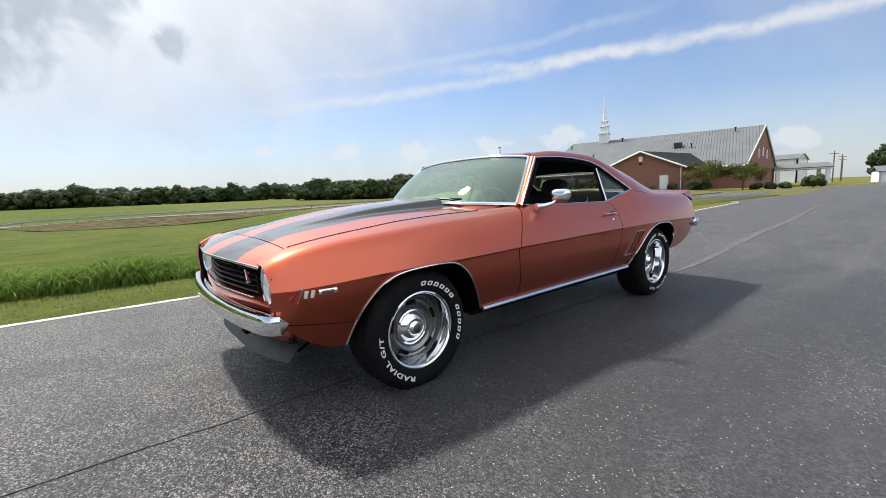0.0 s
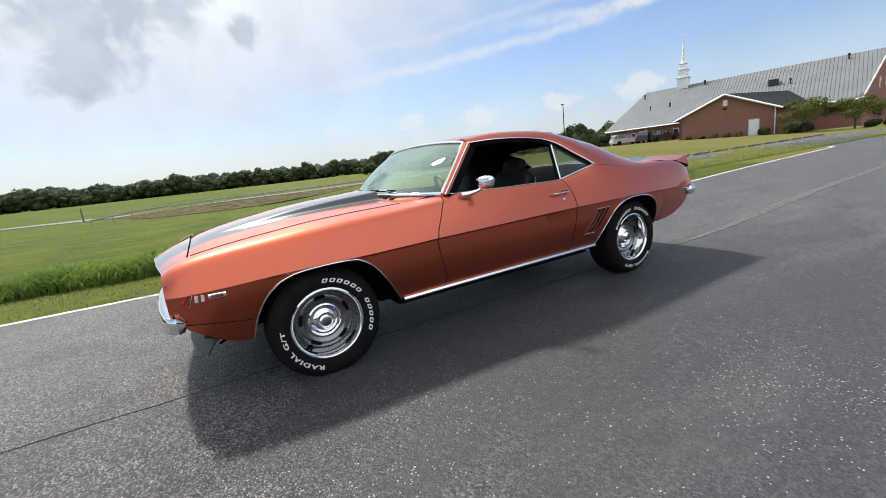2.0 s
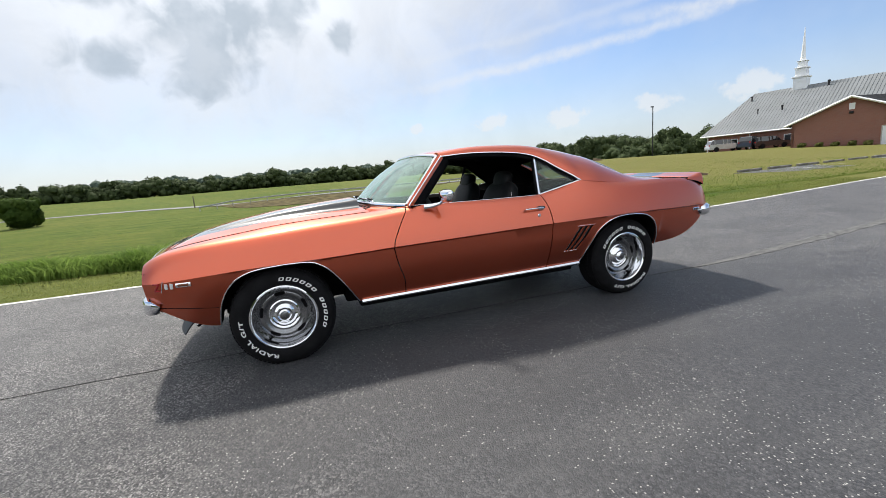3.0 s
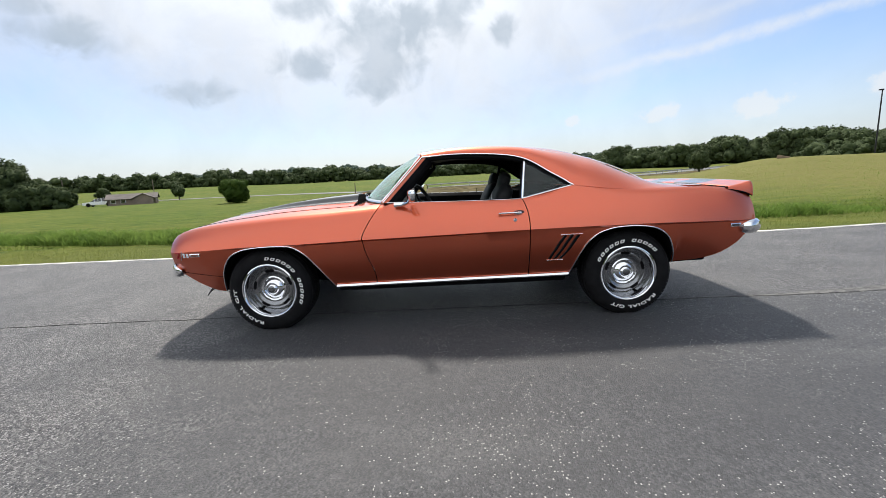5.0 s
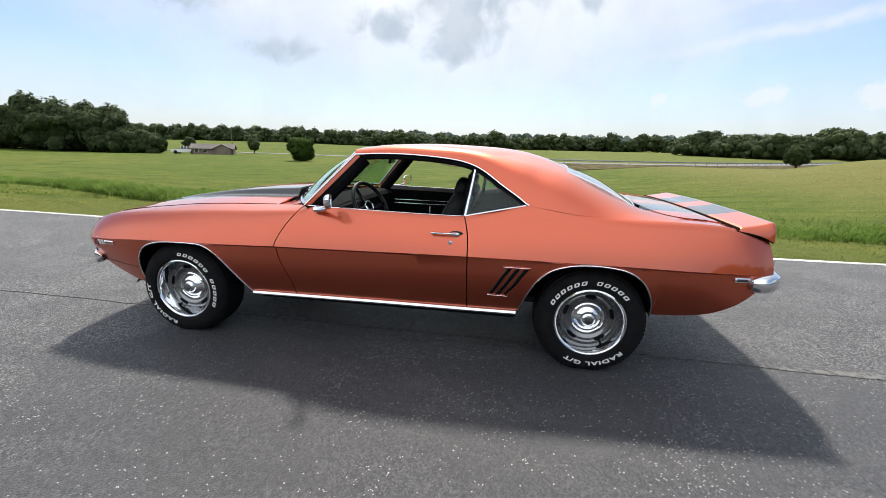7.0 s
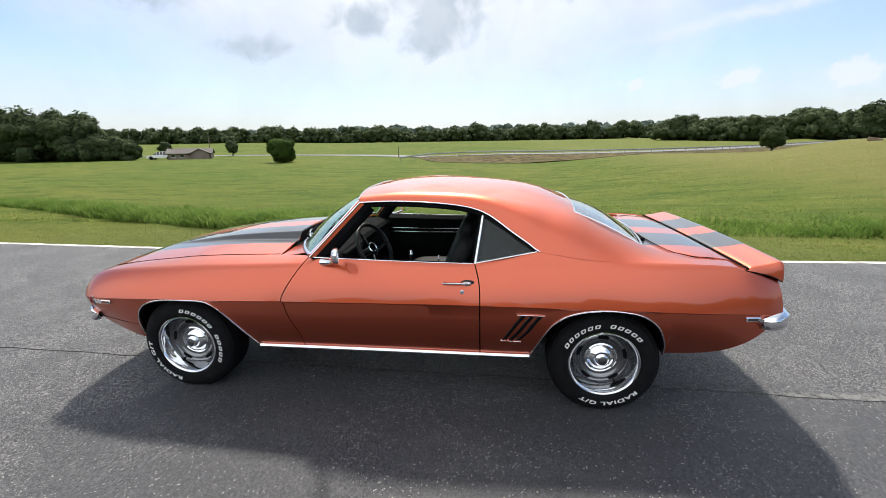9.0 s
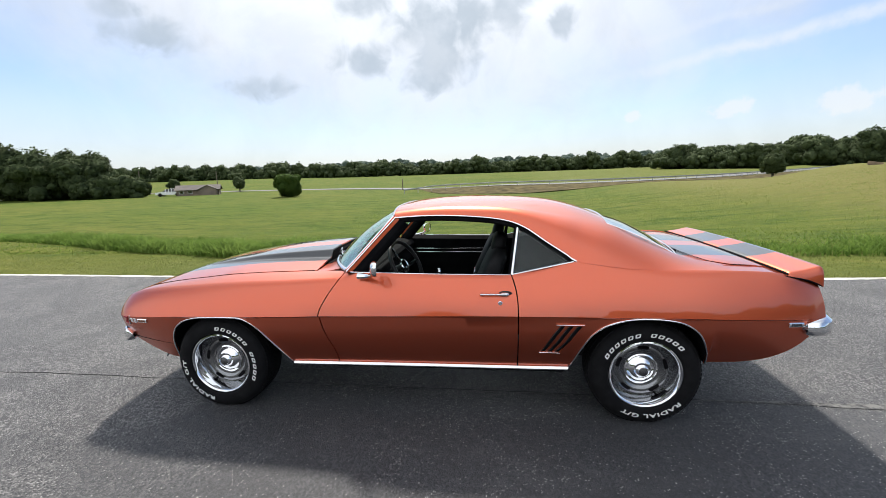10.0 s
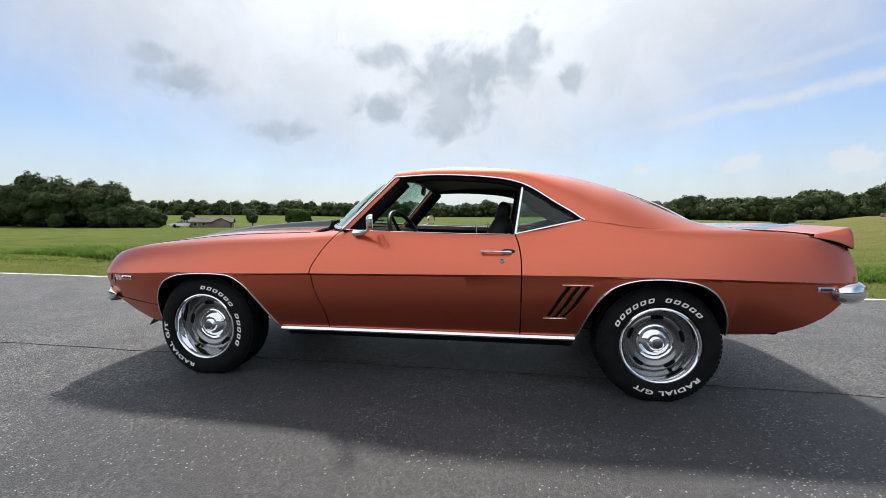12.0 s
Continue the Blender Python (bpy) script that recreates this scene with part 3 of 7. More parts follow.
FRONT_CURVE, REAR_CURVE = spline(ARCH_FRONT), spline(ARCH_REAR)


def low_edge(x):
    if ARCH_FRONT[0][0] <= x <= ARCH_FRONT[-1][0]:
        return FRONT_CURVE(x)
    if ARCH_REAR[0][0] <= x <= ARCH_REAR[-1][0]:
        return REAR_CURVE(x)
    return SILL_LOW(x)


def side_y(x, z):
    """Half width of the flank below the shoulder."""
    w, zc, f = HALF(x), CREASE(x), FOLD(x)
    if z >= zc:
        sy, sz = SHOULDER(x)
        t = min(1.0, (z - zc) / max(0.02, sz - zc))
        return w - (w - sy) * (0.55 * t + 0.45 * t**2.6)
    base = 0.833 if x > -1.5 else 0.778 - 0.08 * step((-1.75 - x) / 0.40)
    if x > 1.7:
        base = 0.80
    zb = 0.32 if x > -1.5 else 0.30
    d = zc - z
    drop = 0.022 * f * min(1.0, d / 0.012)
    return w - drop - max(0.0, w - drop - base) * min(1.0, d / (zc - zb)) ** (1.75 if x > -1.5 else 1.30)


ROWS_UP, ROWS_TOP, ROWS_LOW = 8, 6, 9
GAP_FRONT = spline([(0.30, -0.545), (0.424, -0.553), (0.542, -0.592), (0.68, -0.619), (0.793, -0.570), (0.905, -0.494), (0.94, -0.470)])
GAP_REAR = spline([(0.30, 0.619), (0.70, 0.619), (0.805, 0.614), (0.87, 0.600), (0.92, 0.582)])
TAIL = spline([(0.40, 0.0), (0.67, 0.0), (0.77, -0.012), (0.852, -0.034), (0.90, -0.048), (0.95, -0.06)])


def column(x, shift):
    """One upright line of the flank, from the inner top edge to the sill; shift(x, z) moves it along the car."""
    zc, zl = CREASE(x), min(low_edge(x), CREASE(x) - 0.006)
    (sy, sz), (iy, iz) = SHOULDER(x), INNER(x)
    line = []
    for k in range(ROWS_TOP):
        t = k / ROWS_TOP
        a, b = Vector((0, iy, iz)), Vector((0, sy, sz))
        line.append(a.lerp(b, t) + Vector((0, 0.0, 0.004)) * (4 * t * (1 - t)))
    for k in range(ROWS_UP):
        z = sz + (zc - sz) * k / ROWS_UP
        line.append(Vector((0, side_y(x, z), z)))
    for k in range(ROWS_LOW + 1):
        t = k / ROWS_LOW
        z = zc + (zl - zc) * (t if k != 1 else min(t, 0.014 / max(0.02, zc - zl)))
        line.append(Vector((0, side_y(x, z), z)))
    return [Vector((x + shift(x, p.z), -p.y, p.z)) for p in line]


def stations(a, b, extra=()):
    xs = set(round(v, 4) for v in np.linspace(a, b, max(3, int((b - a) / 0.035))))
    for table in (ARCH_FRONT, ARCH_REAR):
        for (p, _), (q, _) in zip(table, table[1:]):
            for t in (0, 0.5):
                v = round(p + (q - p) * t, 4)
                if a < v < b:
                    xs.add(v)
        for v in (table[0][0] - 0.004, table[-1][0] + 0.004):
            if a < v < b:
                xs.add(round(v, 4))
    xs |= {v for v in extra if a < v < b}
    out = []
    for v in sorted(xs):
        if not out or v - out[-1] > 0.0025:
            out.append(v)
    return out


HAIR = 0.0035          # half of a panel gap


def flank(a, b, front=None, back=None, tail=False):
    """The outer skin between two cuts of the flank."""
    def shift(x, z):
        s = 0.0
        if front:
            s += (front(z) + HAIR - a) * step(1 - (x - a) / 0.22)
        if back:
            s += (back(z) - HAIR - b) * step(1 - (b - x) / 0.22)
        if tail:
            s += TAIL(z) * step((x - 2.0) / 0.3)
        return s
    return [column(x, shift) for x in stations(a, b)]


car = tagged(empty("car"), "burnt orange metallic two-door coupe with twin dark stripes, parked on asphalt", "car")

SIDES = ((1, "left"), (-1, "right"))
for side, word in SIDES:
    turn = (lambda r: r) if side == 1 else flip
    out = (0, -side, 0.2)
    part("front_fender", sheet(turn(flank(-2.108, -0.56, back=GAP_FRONT)), 0.012, out), "paint", car, crease=CREASE)
    door = part("door", sheet(turn(flank(-0.56, 0.615, front=GAP_FRONT, back=GAP_REAR)), 0.012, out), "paint", car, crease=CREASE)
    part("quarter_panel", sheet(turn(flank(0.615, 2.295, front=GAP_REAR, tail=True)), 0.012, out), "paint", car, crease=CREASE)

    # bright lips of the wheel openings
    for arch, extra in ((ARCH_FRONT, 0), (ARCH_REAR, 0)):
        curve = thread([(x, 0, z) for x, z in arch], 48)
        path = [(p.x, -side * (side_y(p.x, min(p.z + 0.004, CREASE(p.x) - 0.004)) + 0.001), p.z + 0.002) for p in curve]
        part("wheel_arch_trim", ribbon(path, 0.010, 0.006, (0, -side, 0.3)), "chrome", car, "thin bright wheel opening moulding")
        # dark liner behind the opening
        deep = [[Vector((p.x, -side * (side_y(p.x, p.z + 0.004) - 0.006 - 0.05 * k * 1.6), p.z + 0.004 + (0.035 if k > 1 else 0))) for k in range(6)] for p in curve]
        liner = sheet(deep, 0.0, (0, 0, -1))
        wall = [[Vector((p.x, -side * 0.52, p.z + 0.04)), Vector((p.x, -side * 0.52, 0.30))] for p in curve]
        sheet(wall, 0.0, (0, -side, 0), liner)
        part("wheel_arch_liner", liner, "black", car)

    # bright rocker moulding with a dark edge beneath
    path = [(x, -side * (side_y(x, SILL_LOW(x) + 0.01) + 0.003), SILL_LOW(x) - 0.004) for x in np.linspace(-0.862, 0.925, 40)]
    part("rocker_moulding", ribbon(path, 0.026, 0.012, (0, -side, 0.55)), "chrome", car, "bright rocker moulding")
    rk = bmesh.new()
    box(rk, (-0.87, -0.829 if side == 1 else 0.55, 0.300), (0.93, -0.55 if side == 1 else 0.829, 0.328), 0.008)
    box(rk, (-0.87, -0.76 if side == 1 else 0.55, 0.250), (0.93, -0.55 if side == 1 else 0.76, 0.303), 0.02)
    part("rocker_underside", rk, "black", car)

    # door furniture
    hz = 0.825
    hy = -side * (side_y(0.48, hz))
    handle = part("door_handle", a_box((0.395, -0.008, -0.0055), (0.550, 0.008, 0.0055), 0.004, pose(0, hy - side * 0.030, hz - 0.001)), "chrome", door, "chrome lift door handle")
    g2 = bmesh.new()
    blob(g2, (0.540, hy - side * 0.010, hz - 0.006), (0.028, 0.018, 0.013), 0, 3, 0.8)
    part("handle_button", g2, "chrome", door)
    cup = bmesh.new()
    blob(cup, (0.545, hy - side * 0.001, hz - 0.008), (0.042, 0.008, 0.021), 0, 3, 0.85)
    part("handle_cup", cup, "satin", door)
    part("handle_foot", a_box((0.400, min(hy, hy - side * 0.03), hz - 0.006), (0.416, max(hy, hy - side * 0.03), hz + 0.004), 0.002), "chrome", door)
    ly = -side * side_y(0.514, 0.769)
    part("door_lock", lathe([(0.0, -0.006), (0.010, -0.006), (0.014, -0.002), (0.014, 0.01)], 20, None, pose(0.514, ly, 0.769, 0, 0, 0 if side == 1 else 180)), "chrome", door)

    # body-side louvres ahead of the rear wheel
    louvre = empty("side_louvre")
    louvre.parent = car
    tagged(louvre, label="three slanted dark louvres with bright edges")
    for k in range(3):
        top, bot = 0.850 + k * 0.048, 0.758 + k * 0.040
        curve = thread([(top + 0.012, 0, 0.642), (top - 0.022, 0, 0.59), (top - 0.055, 0, 0.53), (bot, 0, 0.460)], 14)
        rows = []
        for i, p in enumerate(curve):
            w = 0.030 - 0.006 * i / 13
            rows.append([Vector((p.x + d * w, -side * (side_y(p.x, p.z) + h), p.z)) for d, h in ((-0.15, 0.0015), (0.0, 0.004), (0.55, -0.004 + 0.006), (1.0, 0.0015))])
        part("louvre_slot", sheet(rows, 0.0, out), "black", louvre)
        path = [(p.x - 0.002, -side * (side_y(p.x, p.z) + 0.002), p.z) for p in curve]
        part("louvre_edge", ribbon(path, 0.0035, 0.004, (0, -side, 0)), "silver", louvre)
        rim = [(p.x + 0.027 - 0.006 * i / 13, -side * (side_y(p.x, p.z) + 0.002), p.z) for i, p in enumerate(curve)]
        part("louvre_edge", ribbon(rim, 0.006, 0.006, (0, -side, 0)), "paint", louvre)
    for (x0, x1, z) in ((0.836, 0.994, 0.650), (0.746, 0.868, 0.452)):
        path = [(x, -side * (side_y(x, z) + 0.002), z) for x in np.linspace(x0, x1, 8)]
        part("louvre_edge", ribbon(path, 0.005, 0.005, (0, -side, 0)), "chrome", louvre)

    # joint between the fender and the lower nose panel
    part("fender_joint", tube([(x, -side * (side_y(x, z) + 0.0005), z) for x, z in ((-2.085, 0.487), (-2.03, 0.478), (-1.95, 0.466), (-1.85, 0.452), (-1.738, 0.436))], 0.0022, 6), "black", car)

    # side marker lamps
    for x0, x1, z, glass_kind in ((-1.925, -1.845, 0.622, "amber"), (2.085, 2.165, 0.652, "red")):
        path = [Vector((x, -side * (side_y(x, z) + 0.001), z)) for x in np.linspace(x0, x1, 6)]
        lamp = part("marker_lamp", ribbon(path, 0.026, 0.008, (0, -side, 0)), "chrome", car, "slim chrome-framed side marker lamp")
        inner = [p + Vector((0.012 * (1 if i == 0 else -1 if i == 5 else 0), -side * 0.004, 0)) for i, p in enumerate(path)]
        part("marker_lens", ribbon(inner, 0.016, 0.006, (0, -side, 0)), "amber" if glass_kind == "amber" else "grey_plastic", lamp)

    # front badge: plain shapes
    badge = empty("fender_badge")
    badge.parent = car
    tagged(badge, label="small red and white metal badge on the fender")

    def badge_bar(x0, z0, x1, z1, wide, mat):
        p = [Vector((x0 + (x1 - x0) * t, 0, z0 + (z1 - z0) * t)) for t in (0, 0.5, 1)]
        p = [(q.x, -side * (side_y(q.x, q.z) + 0.001), q.z) for q in p]
        part("badge_piece", ribbon(p, wide, 0.005, (0, -side, 0)), mat, badge)
    badge_bar(-2.045, 0.640, -2.012, 0.640, 0.010, "red")
    badge_bar(-2.014, 0.638, -2.042, 0.602, 0.012, "red")
    badge_bar(-2.044, 0.598, -2.010, 0.598, 0.010, "red")
    badge_bar(-1.990, 0.655, -2.012, 0.585, 0.006, "chrome")
    for bx in (-1.980, -1.952):
        badge_bar(bx + 0.004, 0.636, bx, 0.604, 0.016, "white_letter")

# ---------------------------------------------------------------- hood, cowl, header
def hood_z(x, y):
    _, edge = INNER(max(-1.985, x))
    crown = 0.037 * (1 - (abs(y) / 0.69) ** 2.2) * step((x + 2.02) / 0.25 + 0.35)
    grow = min(1.0, max(0.0, (x + 1.84) / 1.08)) ** 0.72
    wide = 0.300 + 0.070 * grow
    s = min(1.0, max(0.0, (wide - abs(y)) / (0.030 + 0.030 * grow)))
    scoop = 0.050 * grow * (0.75 * step(s) + 0.25 * s)
    return edge + crown + scoop


def hood_back(y):
    return -0.725 - 0.035 * (1 - (y / 0.69) ** 2)


def hood_front(y):
    return -1.985 + 0.02 * (1 - (y / 0.69) ** 2) * 0.5


ys = sorted(set([round(v, 4) for v in np.linspace(-0.686, 0.686, 45)] + [s * w for s in (1, -1) for w in (0.22, 0.23, 0.24, 0.25, 0.26, 0.267, 0.274, 0.281, 0.288, 0.295, 0.302, 0.309, 0.316, 0.323, 0.330, 0.337, 0.344, 0.351, 0.358, 0.366, 0.375, 0.387, 0.40)]))
rows = []
for i in range(44):
    t = i / 43
    rows.append([Vector((hood_front(y) + 0.004 + (hood_back(y) - hood_front(y)) * t, y, hood_z(hood_front(y) + (hood_back(y) - hood_front(y)) * t, y))) for y in ys])
hood = part("hood", sheet(rows, 0.010, (0, 0, 1)), "striped", car, "hood with a raised rear-facing scoop and two dark stripes")
for y in (-0.688, 0.688):
    part("hood_gap", tube([(x, y, hood_z(x, y) + 0.0005) for x in np.linspace(-1.97, -0.735, 40)], 0.0026, 5), "black", hood)
# dark mouth of the scoop
mouth = [[Vector((hood_back(y) + 0.006, y, hood_z(hood_back(y), y) - 0.012)), Vector((hood_back(y) + 0.012, y, 0.90))] for y in ys if abs(y) < 0.44]
part("scoop_mouth", sheet(mouth, 0.0, (1, 0, 0)), "black", hood)


def lip_x(y):
    return -2.188 + 0.092 * (abs(y) / 0.74) ** 1.4


rows = []
for t in np.linspace(0, 1, 12):
    row = []
    for y in np.linspace(-0.689, 0.689, 31):
        x0, x1 = hood_front(y) - 0.004, lip_x(y)
        z0 = hood_z(hood_front(y), y)
        z1 = 0.752 - 0.016 * (abs(y) / 0.69) ** 2
        row.append(Vector((x0 + (x1 - x0) * t, y, z0 + (z1 - z0) * (0.55 * t + 0.45 * t**2.4))))
    rows.append(row)
header = part("header_panel", sheet(rows, 0.012, (0, 0, 1)), "striped", car, "nose panel with stripe ends")
edge = [(lip_x(y) - 0.001, y, 0.747 - 0.016 * (abs(y) / 0.69) ** 2) for y in np.linspace(-0.70, 0.70, 40)]
part("header_moulding", ribbon(edge, 0.012, 0.005, (-1, 0, 0)), "chrome", header)

# cowl panel between hood and windscreen


def glass_low(y):
    k = (abs(y) / 0.80) ** 3
    return Vector((-0.690 + 0.230 * k, y, 0.957 - 0.019 * k))


def glass_top(y):
    k = (abs(y) / 0.665) ** 2.6
    return Vector((-0.226 + 0.061 * k, y, 1.302 - 0.036 * k))


def cowl_at(y, t):
    a = Vector((max(hood_back(min(0.69, abs(y))) + 0.012, -0.80), y, 0.912))
    b = glass_low(y) + Vector((-0.004, 0, -0.012))
    return a.lerp(b, t) + Vector((0, 0, -0.006 * math.sin(math.pi * t)))


cowl = part("cowl_panel", sheet([[cowl_at(y, t) for t in (0.02, 0.45, 0.6, 0.8, 1)] for y in np.linspace(-0.70, 0.70, 33)], 0.006, (0, 0, 1)), "paint", car)
part("cowl_well", sheet([[cowl_at(y, t) + Vector((0, 0, 0.003)) for t in (0, 0.25, 0.45)] for y in np.linspace(-0.47, 0.47, 25)], 0.006, (0, 0, 1)), "black", car)
for k in range(10):
    y = -0.43 + k * 0.095
    rows = [[cowl_at(y + d, t) + Vector((0, 0, 0.0015)) for t in (0.55, 0.82)] for d in (-0.034, 0, 0.034)]
    part("cowl_slot", sheet(rows, 0.001, (0, 0, 1)), "black", cowl)

# ---------------------------------------------------------------- glass house
DRIP = [(-0.155, 0.690, 1.262), (0.05, 0.698, 1.272), (0.25, 0.702, 1.268), (0.45, 0.706, 1.252), (0.58, 0.714, 1.228), (0.68, 0.738, 1.186), (0.80, 0.785, 1.105), (0.90, 0.825, 1.042), (0.963, 0.848, 1.000),
        (1.08, 0.864, 0.982), (1.25, 0.869, 0.9595), (1.5, 0.865, 0.9455), (1.82, 0.857, 0.9385)]
RAIL = [(-0.175, 0.600, 1.286), (0.05, 0.600, 1.318), (0.25, 0.60, 1.325), (0.47, 0.60, 1.318), (0.66, 0.598, 1.298), (0.82, 0.59, 1.268), (0.98, 0.575, 1.236), (1.12, 0.556, 1.205), (1.22, 0.548, 1.178),
        (1.34, 0.560, 1.120), (1.46, 0.580, 1.062), (1.57, 0.612, 1.010), (1.67, 0.650, 0.975), (1.82, 0.72, 0.9485)]
RIDGE = spline([(-0.24, 1.306), (-0.1, 1.328), (0.05, 1.338), (0.3, 1.345), (0.55, 1.338), (0.75, 1.327), (0.92, 1.306), (1.05, 1.275), (1.16, 1.238), (1.22, 1.212)])
NCOL = 61
drip, rail = thread(DRIP, NCOL), thread(RAIL, NCOL)
cut = max(i for i in range(NCOL) if rail[i].x < 1.225)


rows = []
for i in range(cut + 1):
    a, b = rail[i], drip[i]
    t = i / cut
    row = []
    for s in np.linspace(-1, 1, 29):
        y = s * a.y
        xc = a.x
        bow = 0.056 * (1 - s * s) * (1 - t) ** 6 + 0.03 * (1 - s * s) * t**6
        x = xc - bow if t < 0.5 else xc + 0.035 * (1 - s * s) * t**6
        zc = RIDGE(min(1.22, max(-0.24, x)))
        z = zc - (zc - a.z) * abs(s) ** 2.6
        row.append(Vector((x, y, z)))
    rows.append(row)
roof = part("roof", sheet(rows, 0.014, (0, 0, 1)), "paint", car)
for side, word in SIDES:
    rows = []
    for i in range(NCOL):
        a, b = rail[i], drip[i]
        mid = a.lerp(b, 0.5)
        swell = 0.020 + 0.030 * step((i - 14) / 22) * (1 - step((i - 34) / 24)) - 0.018 * step((i - 40) / 18)
        nrm = Vector((0, (a.z - b.z), (b.y - a.y))).normalized()
        c = mid + nrm * swell
        row = []
        for t in np.linspace(0, 1, 9):
            p = a * (1 - t) ** 2 + (2 * c - 0.5 * (a + b)) * 2 * t * (1 - t) + b * t**2
            row.append(Vector((p.x, -side * p.y, p.z)))
        rows.append(row)
    part("sail_panel", sheet(rows, 0.012, (0, -side, 1)), "paint", car)
    # bright drip moulding and window frame
    n_rail = max(i for i in range(NCOL) if drip[i].x <= 0.965)
    path = [(p.x, -side * (p.y + 0.002), p.z) for p in drip[:n_rail + 1]]
    part("drip_moulding", ribbon(path, 0.011, 0.008, (0, -side, 0.25)), "chrome", car, "bright drip rail moulding")
    # windscreen pillar
    a0, a1 = Vector((-0.462, 0.820, 0.934)), Vector((-0.150, 0.690, 1.266))
    b0, b1 = glass_low(0.790), glass_top(0.655)
    rows = []
    for t in np.linspace(0, 1, 14):
        p, q = a0.lerp(a1, t), b0.lerp(b1, t)
        c = p.lerp(q, 0.5) + Vector((-0.004, 0.008, 0.006))
        rows.append([Vector((v.x, -side * v.y, v.z)) for v in (p + Vector((0.03, -0.035, -0.03)), p + Vector((0.02, -0.004, -0.015)), p, c, q, q + Vector((0.03, -0.02, -0.03)))])
    part("windscreen_pillar", sheet(rows, 0.005, (-0.3, -side, 0.3)), "paint", car)
    part("pillar_trim", tube([(v.x, -side * v.y, v.z) for v in (a0 + Vector((0.045, -0.055, -0.03)), a0.lerp(a1, 0.5) + Vector((0.042, -0.050, -0.030)), a1 + Vector((0.04, -0.045, -0.03)))], 0.046, 10), "black", car)
    path = [a0.lerp(a1, t) for t in np.linspace(0, 1, 20)]
    part("pillar_moulding", ribbon([(p.x, -side * (p.y + 0.001), p.z) for p in path], 0.010, 0.008, (-0.2, -side, 0.2)), "chrome", car)
    path = [b0.lerp(b1, t) for t in np.linspace(0, 1, 20)]
    part("windscreen_moulding", ribbon([(p.x - 0.004, -side * p.y, p.z + 0.004) for p in path], 0.019, 0.008, (-0.6, -side * 0.5, 0.6)), "chrome", car, "bright windscreen surround")
    # dark weather strip round the side opening
    opening = [a0.lerp(a1, t) + Vector((0.028, -0.022, -0.020)) for t in np.linspace(0.03, 0.97, 16)] + [Vector((p.x, p.y - 0.016, p.z - 0.020)) for p in drip[2:n_rail]]
    part("weather_strip", tube([(p.x, -side * p.y, p.z) for p in opening], 0.017, 8), "black", car, "black rubber weather strip")
    # door top: dark sill strip, bright edge
    sill = [(x, -side * 0.832, INNER(x)[1] - 0.002) for x in np.linspace(-0.43, 0.585, 20)]
    part("sill_moulding", ribbon(sill, 0.010, 0.006, (0, -side * 0.4, 1)), "chrome", car)
    rows = [[Vector((x, -side * y, INNER(x)[1] - d)) for y, d in ((0.838, 0.0), (0.79, 0.004), (0.76, 0.03), (0.745, 0.12), (0.735, 0.42))] for x in np.linspace(-0.45, 1.25, 26)]
    for row, x in zip(rows, np.linspace(-0.45, 1.25, 26)):
        for v in row[1:]:
            v.z = min(v.z, 0.918)
    trim_panel = part("door_trim_panel", sheet(rows, 0.006, (0, side, 0.3)), "black", car, "black vinyl interior door panel")
    for z in (0.80, 0.765):
        part("trim_strip", ribbon([(x, -side * 0.742, z) for x in np.linspace(-0.38, 0.55, 8)], 0.012, 0.004, (0, side, 0)), "chrome", trim_panel)
    part("lock_knob", tube([(0.36, -side * 0.80, 0.905), (0.36, -side * 0.80, 0.950), (0.36, -side * 0.80, 0.958)], [0.004, 0.004, 0.006], 8), "chrome", trim_panel)
    # quarter window with its bright upright
    qa, qb, qc = Vector((0.585, 0.832, 0.918)), Vector((0.628, 0.705, 1.205)), Vector((0.945, 0.842, 0.998))
    rows = []
    top = [qb.lerp(qb, 0)] + [Vector((p.x, p.y - 0.010, p.z - 0.008)) for p in drip if 0.64 < p.x < 0.955]
    for k, p in enumerate(top):
        t = k / (len(top) - 1)
        base = qa.lerp(qc, t ** 1.0)
        rows.append([Vector((v.x, -side * v.y, v.z)) for v in (base, base.lerp(p, 0.33), base.lerp(p, 0.66), p)])
    pane = part("quarter_window", sheet(rows, 0.004, (0, -side, 0.3)), "side_glass", car, "raised quarter window glass")
    pane.visible_shadow = False
    part("window_upright", ribbon([(v.x, -side * (v.y + 0.002), v.z) for v in (qa, qa.lerp(qb, 0.5), qb)], 0.018, 0.009, (0, -side, 0.2)), "chrome", car, "bright upright at the quarter window")
    path = [qa.lerp(qc, t) for t in np.linspace(0, 1, 8)]
    part("window_sill_moulding", ribbon([(v.x, -side * (v.y + 0.004), v.z) for v in path], 0.010, 0.007, (0, -side, 0.4)), "chrome", car)
    part("window_seal", tube([(v.x - 0.012, -side * (v.y - 0.01), v.z) for v in (qa, qa.lerp(qb, 0.5), qb)], 0.011, 6), "black", car)

